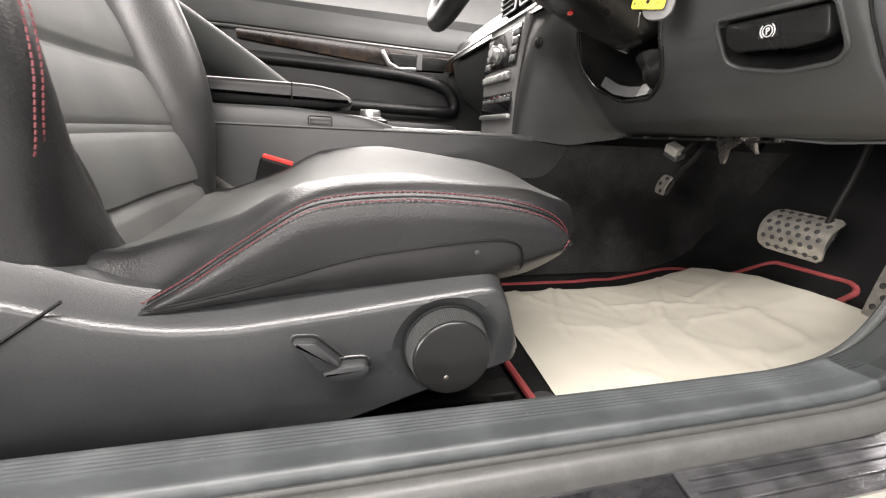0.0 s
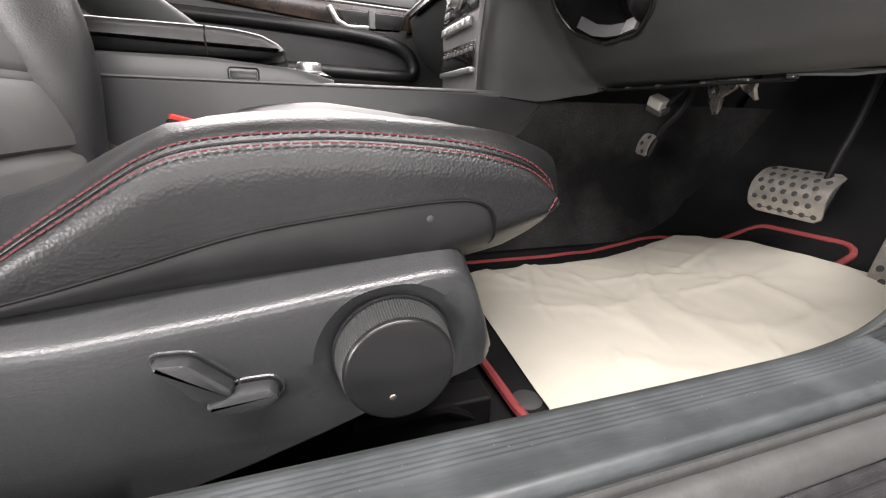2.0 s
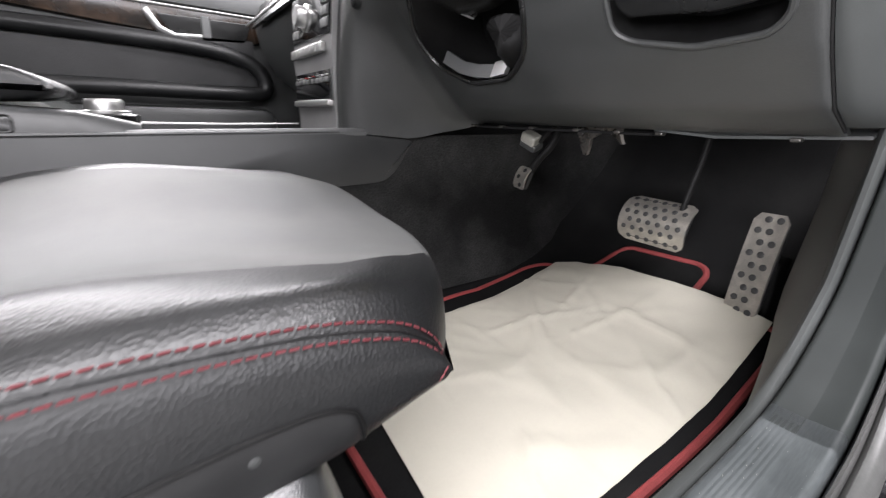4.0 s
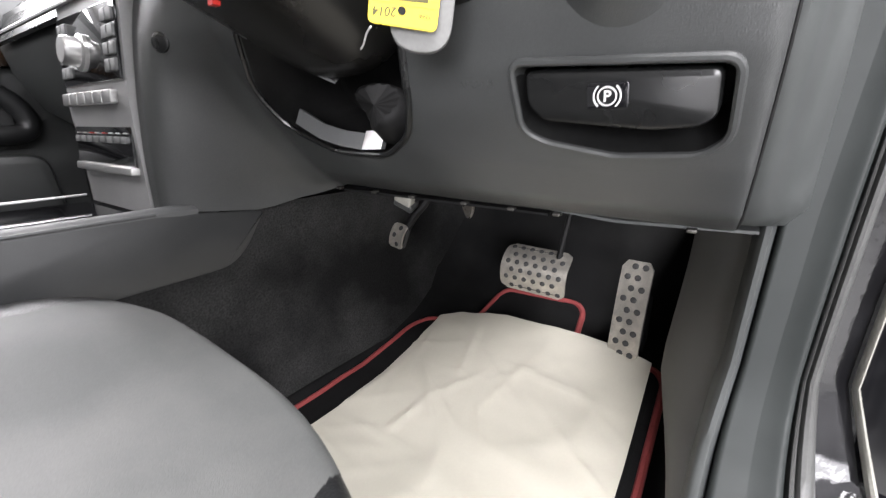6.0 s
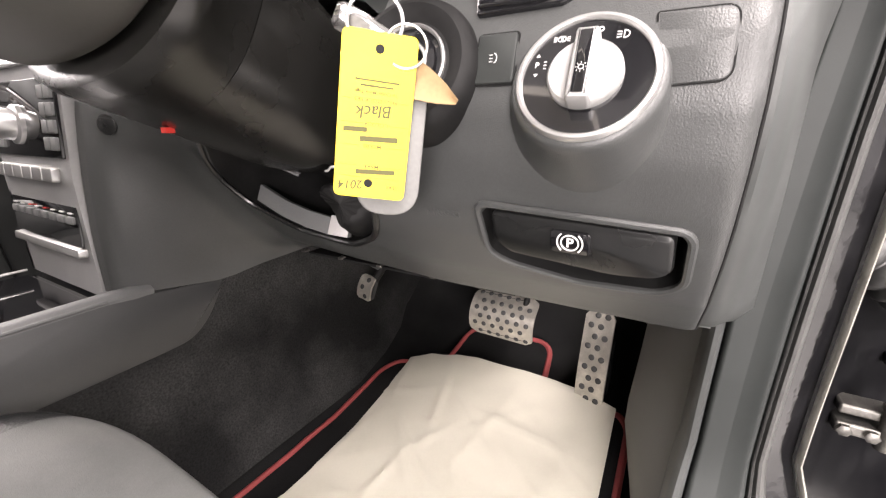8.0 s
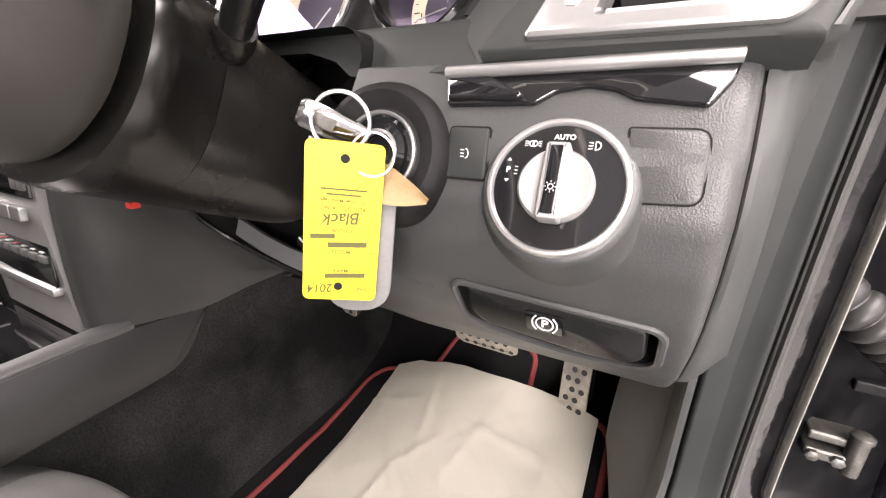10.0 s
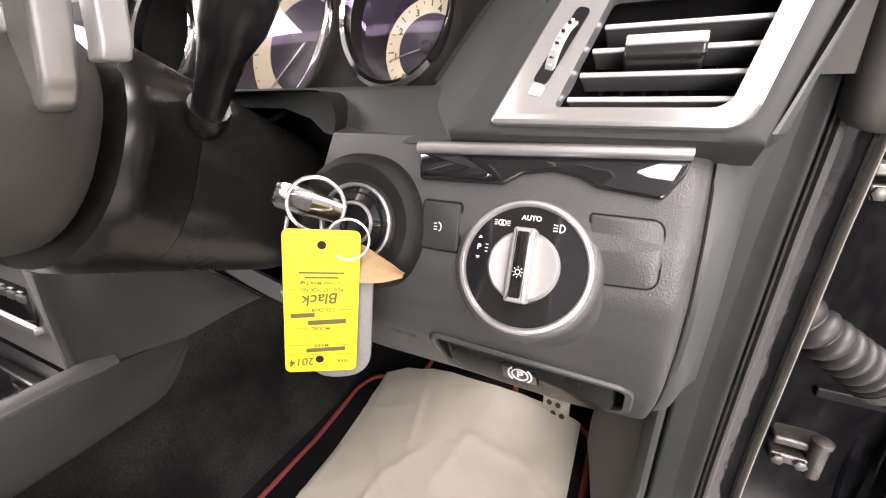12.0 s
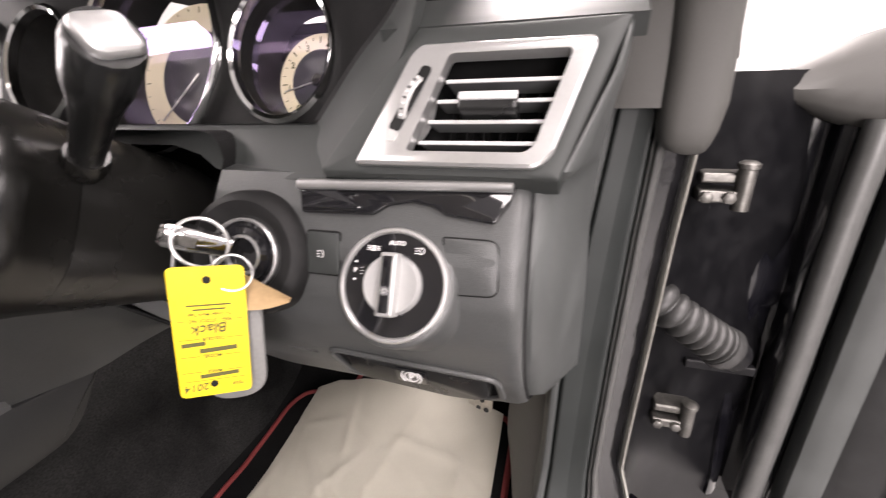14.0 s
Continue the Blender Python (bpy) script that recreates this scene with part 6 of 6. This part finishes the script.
# ---- instruments ----
def instruments():
    ins = empty("instrument_cluster", "three deep round instruments with bright rings and a dark hood", "instrument cluster")
    up = (0, 0.30, 0.954)
    def gauge(x, z, r, face_mat, label):
        m = axes((x, -0.302 + 0.3 * (z - 0.71), z), (1, 0, 0), up) @ Matrix.Diagonal((1, 1.15, 1, 1))
        g = part("gauge_ring", lathe([(r - 0.004, -0.004), (r - 0.003, 0.004), (r, 0.006), (r + 0.003, 0.003), (r + 0.0035, -0.004)], m, 64), CHROME, ins, "bright chrome instrument ring")
        part("gauge_tunnel", lathe([(r - 0.002, 0.0), (r - 0.003, -0.060)], m, 48), BLACK, g)
        m = m @ Matrix.Diagonal((1, 1 / 1.15, 1, 1)) @ Matrix.Translation((0.004, -0.010, -0.019))
        part("gauge_face", lathe([(r - 0.006, -0.033), (0.60 * r, -0.0335)], m, 48), face_mat, g, label)
        part("gauge_centre", lathe([(0.60 * r, -0.0332), (0.0, -0.0332)], m, 48), DARK_DIAL, g)
        n = 24
        for i in range(n + 1):
            a = radians(230 - i * 280 / n)
            l = 0.006 if i % 4 == 0 else 0.003
            part("tick", box((r - 0.009 - l / 2, 0, -0.0328), (l, 0.0007 if i % 4 else 0.0011, 0.0004), m @ Matrix.Rotation(a, 4, "Z")), INK, g, smooth=False)
        return g, m
    g, m = gauge(-0.2445, 0.727, 0.0515, CREAM, "cream rev counter face")
    for i, s in enumerate("01234567"):
        a = radians(228 - i * 38)
        words(s, m @ Matrix.Translation((0.0345 * math.cos(a), 0.0345 * math.sin(a), -0.0326)), 0.0085, INK, g)
    part("needle", box((0.017, 0, -0.030), (0.044, 0.0011, 0.001), m @ Matrix.Rotation(radians(195), 4, "Z")), SATIN, g, "thin pointer")
    part("needle_hub", lathe([(0.006, -0.033), (0.006, -0.028), (0, -0.0275)], m, 24), GLOSS, g)
    g2, m2 = gauge(-0.395, 0.735, 0.083, CREAM, "cream speedometer face")
    part("needle", box((0.03, 0, -0.030), (0.07, 0.0014, 0.001), m2 @ Matrix.Rotation(radians(225), 4, "Z")), SATIN, g2, "thin pointer")
    gauge(-0.547, 0.727, 0.0515, CREAM, "cream clock face")
    # glass over the instruments
    bk = part("backing", thick([[(x, -0.299 + 0.3 * (z - 0.71), z) for x in np.linspace(-0.62, -0.10, 8)] for z in (0.655, 0.72, 0.87)], (0, 0.01, 0)), BLACK, ins)
    carve(bk, [lathe([(0, -0.1), (r - 0.003, -0.1), (r - 0.003, 0.1), (0, 0.1)], axes((x, -0.302 + 0.3 * (z - 0.71), z), (1, 0, 0), up) @ Matrix.Diagonal((1, 1.15, 1, 1)), 48) for x, z, r in ((-0.2445, 0.727, 0.0515), (-0.395, 0.735, 0.083), (-0.547, 0.727, 0.0515))])
    glass = bpy.data.materials.new("instrument_glass")
    glass.use_nodes = True
    n, l = glass.node_tree.nodes, glass.node_tree.links
    n.remove(n["Principled BSDF"])
    clear, shine, blend = n.new("ShaderNodeBsdfTransparent"), n.new("ShaderNodeBsdfGlossy"), n.new("ShaderNodeMixShader")
    shine.inputs["Color"].default_value, shine.inputs["Roughness"].default_value = (0.72, 0.58, 1.0, 1), 0.02
    blend.inputs["Fac"].default_value = 0.09
    l.new(clear.outputs[0], blend.inputs[1])
    l.new(shine.outputs[0], blend.inputs[2])
    l.new(blend.outputs[0], n["Material Output"].inputs["Surface"])
    for x, z, r in ((-0.2445, 0.727, 0.047), (-0.395, 0.735, 0.078)):
        m = axes((x, -0.296 + 0.3 * (z - 0.71), z), (1, 0, 0), up) @ Matrix.Diagonal((1, 1.15, 1, 1))
        gl = part("gauge_glass", lathe([(r, -0.006), (0, -0.006)], m, 48), glass, ins, "instrument glass with a violet anti-glare coating")
        gl.visible_shadow = False
    # hood
    part("hood_floor", thick([[(x, y, z) for x in np.linspace(-0.62, -0.16, 10)] for y, z in ((-0.285, 0.660), (-0.32, 0.666), (-0.352, 0.671), (-0.362, 0.671), (-0.368, 0.667))], (0, 0.0, -0.006)), SOFT, ins)
    def front(x, t):
        low = lerp(x, [-0.62, -0.30, -0.275, -0.262, -0.235, -0.148], [0.659, 0.657, 0.650, 0.640, 0.637, 0.640])
        yl = lerp(x, [-0.62, -0.275, -0.24, -0.222, -0.148], [-0.374, -0.376, -0.380, -0.393, -0.404])
        return (x, lerp(t, [0, 0.12, 1], [-0.366, -0.371, yl]), lerp(t, [0, 0.12, 1], [0.671, 0.668, low]))
    part("hood_front", thick([[front(x, t) for x in list(np.linspace(-0.62, -0.30, 6)) + [-0.285, -0.275, -0.262, -0.245, -0.232, -0.2275, -0.222, -0.20, -0.17, -0.148]] for t in (0, 0.06, 0.12, 0.4, 0.7, 1.0)], (0, 0.012, 0)), SOFT, ins, "smooth panel below the instruments")
    A = smooth_path([(-0.178, -0.362, 0.670), (-0.156, -0.335, 0.711), (-0.124, -0.325, 0.748), (-0.10, -0.31, 0.80), (-0.085, -0.30, 0.86)], 5)
    B = smooth_path([(-0.148, -0.402, 0.641), (-0.126, -0.388, 0.680), (-0.104, -0.366, 0.716), (-0.085, -0.345, 0.80), (-0.07, -0.335, 0.86)], 5)
    part("hood_side", thick([[a.lerp(c, t) + Vector((0, -0.004 * math.sin(t * math.pi), 0)) for t in (0, 0.2, 0.5, 0.8, 1.0)] for a, c in zip(A, B)], (0.002, 0.012, 0)), SOFT, ins, "smooth panel beside the instruments")
    part("hood_wall", thick([[a + Vector((-0.012 * t, 0.085 * t, 0.004)) for t in (0, 0.3, 0.7, 1.0)] for a in A], (0.004, 0.002, 0)), BLACK, ins, "dark inner wall of the hood")
    part("hood_top", thick([[(x, y, 0.835 + 0.01 * math.cos((x + 0.39) * 5)) for x in np.linspace(-0.66, -0.09, 10)] for y in (-0.36, -0.33, -0.2, 0.05)], (0, 0, 0.02)), SOFT, ins, "padded hood top")
    part("dash_top", thick([[(x, y, lerp(y, [-0.30, -0.1, 0.35], [0.775, 0.785, 0.74])) for x in np.linspace(-1.40, -0.62, 10)] for y in (-0.29, -0.2, -0.1, 0.1, 0.35)], (0, 0, -0.02)), SOFT, ins, "soft dark dashboard top")
    part("shelf_edge", box((-0.187, -0.392, 0.6355), (0.078, 0.012, 0.005)), BLACK, ins)


instruments()


# ---- key, rings and tag ----
def key_set():
    k = empty("car_key", "chrome car key in the ignition with a yellow tag", "car key")
    a, b = Vector((-0.2245, -0.4615, 0.6185)), Vector((-0.1945, -0.432, 0.598))
    d = (b - a).normalized()
    m = axes(a, d, (0.25, 0.1, 1))
    part("key_head", loft([[m @ Vector((x, w * c, t * s)) for c, s in ((-1, -0.6), (-0.6, -1), (0.6, -1), (1, -0.6), (1, 0.6), (0.6, 1), (-0.6, 1), (-1, 0.6))] for x, w, t in ((-0.003, 0.0055, 0.004), (0.0, 0.0075, 0.0055), (0.014, 0.0078, 0.006), (0.020, 0.0068, 0.005), (0.036, 0.0062, 0.0045))]), KEY_METAL, k, "polished chrome key head")
    part("key_window", box((0.011, 0, 0.0058), (0.012, 0.007, 0.0012), m), METAL_DARK, k, bevel=0.0004)
    def hoop(c, r, right, up, t=0.0011):
        mm = axes(c, right, up)
        return tube([mm @ Vector((r * math.cos(x), r * math.sin(x), 0)) for x in np.linspace(0, 2 * math.pi, 45)[:-1]], t, 8, closed=True)
    part("key_ring", hoop((-0.2010, -0.4600, 0.6135), 0.0150, (0.80, 0.52, 0.1), (0.1, 0.1, 1)), SATIN, k, "steel split ring")
    part("tag_wire", hoop((-0.1785, -0.4640, 0.5985), 0.0108, (0.85, 0.5, -0.25), (0.2, 0.25, 1), 0.0007), SATIN, k, "thin wire loop")
    # tag
    tm = axes((-0.1922, -0.4754, 0.563), (0.785, 0.60, -0.13), (0.12, 0.12, 0.98)) @ Matrix.Scale(0.96, 4)
    w, h = 0.0405, 0.0885
    tag = part("key_tag", slab(round_outline([(-w / 2, -h / 2), (w / 2, -h / 2), (w / 2, h / 2), (-w / 2, h / 2)], 0.004), tm, 0.0008), YELLOW, k, "yellow card key tag hung upside down", bevel=0.0002)
    for x, y in ((0.0, h / 2 - 0.0085), (-0.001, -h / 2 + 0.0085)):
        part("tag_hole", lathe([(0.0024, 0.0007), (0.0024, 0.0011), (0, 0.0011)], tm @ Matrix.Translation((x, y, 0)), 20), BLACK, tag)
    flip = tm @ Matrix.Translation((0, 0, 0.001)) @ Matrix.Rotation(math.pi, 4, "Z")
    def put(t, x, y, s, lean=0):
        slant = Matrix(((1, 0.035 * lean, 0, 0), (0, 1, 0, 0), (0, 0, 1, 0), (0, 0, 0, 1)))
        words(t, flip @ Matrix.Translation((x, y, 0)) @ pose(0, 0, 0, 0, 0, lean) @ slant, s, INK, tag, depth=0.00005)
    put("YEAR", -0.0125, 0.0370, 0.0030)
    put("MAKE", 0.0, 0.0262, 0.0032)
    put("MODEL", 0.0005, 0.0150, 0.0032)
    put("COLOUR", -0.001, 0.0030, 0.0032)
    put("REG / STOCK NO", 0.0, -0.0095, 0.0030)
    put("To Order More Tags", 0.0, -0.0135, 0.0027)
    put("2014", 0.0110, 0.0372, 0.0070, 5)
    put("Black", 0.001, -0.0038, 0.0092, 6)
    for y, x0, x1 in ((0.0325, -0.018, 0.018), (0.0262, -0.018, -0.0065), (0.0262, 0.0065, 0.018), (0.0150, -0.018, -0.0065), (0.0150, 0.0075, 0.018), (0.0030, -0.018, -0.0085), (0.0030, 0.0065, 0.018), (-0.0095, -0.018, -0.0135), (-0.0095, 0.0135, 0.018)):
        part("rule", box(((x0 + x1) / 2, y, 0), (x1 - x0, 0.0003, 0.0001), flip), INK, tag, smooth=False)
    for y, x0, x1, t in ((-0.0168, -0.009, 0.009, 0.0012), (-0.0196, -0.012, 0.012, 0.0012), (0.0292, -0.012, 0.010, 0.0032), (0.0110, -0.013, 0.008, 0.0036), (0.0060, 0.004, 0.017, 0.0032)):
        part("ink_bar", box(((x0 + x1) / 2, y, 0), (x1 - x0, t * 0.85, 0.0001), flip @ pose(0, 0, 0, 0, 0, 3 if t > 0.002 else 0)), INK, tag, smooth=False)
    # brown card and grey fob behind the tag
    cm = axes((-0.176, -0.452, 0.578), (0.72, 0.45, -0.52), (0.3, 0.4, 0.86))
    rows = []
    for u in np.linspace(0, 1, 9):
        hw = lerp(u, [0, 0.3, 0.7, 1.0], [0.010, 0.0105, 0.0065, 0.0015])
        rows.append([cm @ Vector((-0.018 + 0.037 * u, hw * v + 0.004 * u * u, 0.005 * math.sin(u * 3.2) + 0.002 * v * v)) for v in np.linspace(-1, 1, 5)])
    part("tie_tail", tube(smooth_path([(-0.2485, -0.4495, 0.5325), (-0.262, -0.440, 0.531), (-0.275, -0.430, 0.527), (-0.285, -0.423, 0.5255)]), 0.0008, 6), WHITE_INK, k, "thin white tail of a plastic tie")
    part("paper_slip", thick(rows, (0.0, 0.0006, 0)), CARD, k, "curled brown card slip")
    fm = axes((-0.1885, -0.4685, 0.545), (0.80, 0.585, -0.10), (0.13, 0.11, 0.98))
    fo = round_outline([(-0.018, -0.036), (0.018, -0.036), (0.019, 0.035), (-0.019, 0.035)], [0.017, 0.017, 0.004, 0.004], 8)
    part("leather_fob", slab(fo, fm @ Matrix.Translation((0, 0, -0.007)), 0.005, 0.0015), FELT, k, "grey rounded key fob")
    part("bead_chain", tube([(-0.2195, -0.4635, 0.606), (-0.2215, -0.4650, 0.598), (-0.2160, -0.4660, 0.594)], 0.0012, 8), SATIN, k)


key_set()


# ---- hinge pillar and open driver's door ----
def hinge_pillar():
    hp = empty("hinge_pillar", "black painted hinge pillar with hinges and cable bellows", "pillar", kind="structure")
    part("pillar_face", thick([[(0.104 + 0.15 * t, -0.185 + 0.20 * t ** 0.6 + 0.006 * math.sin(z * 23 + t * 4), z) for t in list(np.linspace(0, 1, 14)) + [1.15, 1.4, 1.8, 2.4]] for z in np.linspace(-0.24, 0.70, 40)], (0, 0.02, 0)), DULL_PAINT, hp, "dull black painted pillar face")
    for z in (0.588, 0.254):
        hg = part("hinge", box((0.172, -0.088, z), (0.05, 0.03, 0.012)), METAL_DARK, hp, "dusty steel door hinge", bevel=0.003)
        part("hinge_leaf", box((0.168, -0.092, z - 0.020), (0.045, 0.036, 0.014)), METAL_DARK, hg, bevel=0.003)
        part("hinge_pin", lathe([(0.009, -0.035), (0.009, 0.012), (0.011, 0.013), (0.011, 0.018), (0.006, 0.021), (0, 0.021)], Matrix.Translation((0.190, -0.105, z)), 20), METAL_DARK, hg)
        for dx in (-0.015, 0.008):
            part("bolt", lathe([(0.007, 0), (0.007, 0.005), (0.005, 0.006), (0, 0.006)], Matrix.Translation((0.168 + dx, -0.110, z - 0.02)) @ Matrix.Rotation(radians(90), 4, "X"), 6), METAL_DARK, hg)
    path = smooth_path([(0.100, -0.112, 0.455), (0.140, -0.122, 0.4235), (0.176, -0.116, 0.396), (0.202, -0.109, 0.3765)], 40)
    rad = [0.0180 + 0.0070 * abs(math.cos(i * math.pi / 13)) ** 0.6 + 0.003 * i / len(path) for i in range(len(path))]
    part("cable_bellows", tube(path, rad, 24), RUBBER, hp, "ribbed black rubber cable bellows")
    end = (path[-1] - path[-4]).normalized()
    part("bellows_collar", tube([path[-1] - end * 0.001, path[-1] + end * 0.001, path[-1] + end * 0.012, path[-1] + end * 0.015, path[-1] + end * 0.016], [0.023, 0.0285, 0.0295, 0.0275, 0.015], 28), RUBBER, hp, "smooth rubber collar of the bellows")
    part("bellows_plug", tube([path[-1] + end * 0.015, path[-1] + end * 0.035], [0.023, 0.021], 20), DULL_PAINT, hp, "black plastic cable plug")
    part("check_strap", box((0.235, -0.045, 0.30), (0.09, 0.010, 0.014), ), DULL_PAINT, hp, "dark steel door check strap", bevel=0.002)
    return hp


def driver_door():
    d = empty("driver_door", "open black driver's door with thick grey seals round its inner face", "car door")
    # u runs along the door away from its hinges, w into its thickness
    o, u, w = Vector((0.3583, 0.0237, 0)), Vector((0.985, -0.17, 0)).normalized(), Vector((0.17, 0.985, 0)).normalized()
    P = lambda a, b, z: o + u * a + w * b + Vector((0, 0, z))
    shell_profile = ((-0.10, 0.14), (-0.104, 0.03), (-0.098, 0.012), (-0.088, 0.006), (-0.074, 0.012), (-0.060, 0.030), (-0.034, 0.034), (-0.026, 0.012), (-0.01, 0.006), (0.022, 0.006), (0.034, 0.026), (0.08, 0.03))
    dent = lambda a, z: 0.012 * math.exp(-(((a + 0.05) / 0.03) ** 2 + ((z - 0.20) / 0.09) ** 2)) - 0.010 * math.exp(-(((a + 0.05) / 0.03) ** 2 + ((z - 0.40) / 0.05) ** 2))
    rows = [[P(a + lerp(z, [0, 0.3, 0.66], [0.035, 0.012, 0.0]) * max(0, -a) / 0.1, b + dent(a, z), z) for a, b in shell_profile] for z in np.linspace(-0.05, 0.655, 44)]
    part("door_shell", thick(rows, w * 0.01), PAINT, d, "glossy black painted inner door shell")
    part("door_seal", tube(smooth_path([P(0.004, -0.006, 0.64), P(0.002, -0.010, 0.60), P(0.0, -0.010, 0.50), P(0.0, -0.010, 0.2), P(-0.004, -0.010, -0.05)], 8), 0.0215, 16, flat=0.8), SEAL_GREY, d, "thick grey rubber door seal")
    rows = [[P(a, b, z) for a, b in ((0.038, 0.02), (0.039, -0.006), (0.043, -0.013), (0.056, -0.016), (0.080, -0.018), (0.087, -0.014), (0.089, 0.002))] for z in np.linspace(-0.05, 0.60, 16)]
    part("trim_edge", thick(rows, w * 0.004), TRIM, d, "grey edge of the inner door trim")
    rows = [[P(a, b - 0.02 * math.exp(-(((z - 0.36) / 0.06) ** 2)) * min(1, max(0, (a - 0.115) / 0.05)), z) for a, b in ((0.091, 0.02), (0.093, 0.004), (0.112, -0.004), (0.18, -0.014), (0.4, -0.02), (0.8, -0.03), (1.15, -0.03))] for z in np.linspace(-0.04, 0.62, 26)]
    part("door_trim", thick(rows, w * 0.03), PANEL_BLACK, d, "dark inner door trim panel")
    sp = axes(P(0.25, -0.020, 0.10), u, (0, 0, 1))
    part("speaker_ring", lathe([(0.078, 0), (0.080, 0.006), (0.088, 0.008), (0.092, 0.004), (0.093, -0.004)], sp, 48), TRIM, d, "grey ring round the door speaker")
    part("speaker_grille", lathe([(0.078, 0.002), (0.05, 0.006), (0, 0.008)], sp, 40), BLACK, d)
    top = lambda a: lerp(a, [-0.13, -0.118, -0.085, -0.02, 0.3, 1.1], [0.690, 0.700, 0.703, 0.74, 0.84, 0.86])
    low = lambda a: lerp(a, [-0.13, -0.085, -0.03, 0.03, 1.1], [0.672, 0.655, 0.632, 0.605, 0.62])
    rows = [[P(a, b, low(a) + (top(a) - low(a)) * t) for t, b in ((0, 0.02), (0.08, 0.0), (0.2, -0.008), (0.45, -0.012), (0.62, -0.004), (0.8, 0.0), (0.95, 0.012), (1.0, 0.03))] for a in (-0.13, -0.118, -0.10, -0.085, -0.05, -0.02, 0.03, 0.1, 0.3, 0.7, 1.1)]
    part("door_top_rail", thick(rows, w * 0.05), PILLAR, d, "grey upper door rail with a rising corner")
    part("door_buffer", box((0, 0, 0), (0.010, 0.008, 0.014), Matrix.Translation(P(-0.094, 0.0, 0.60))), PALE_EDGE, d, "small pale rubber door buffer", bevel=0.003)
    part("door_skin", thick([[P(a, 0.16, z) for a in (-0.10, 0.2, 0.6, 1.15)] for z in (-0.06, 0.3, 0.62)], w * 0.006), PAINT, d, "black outer door skin")


hinge_pillar()
driver_door()
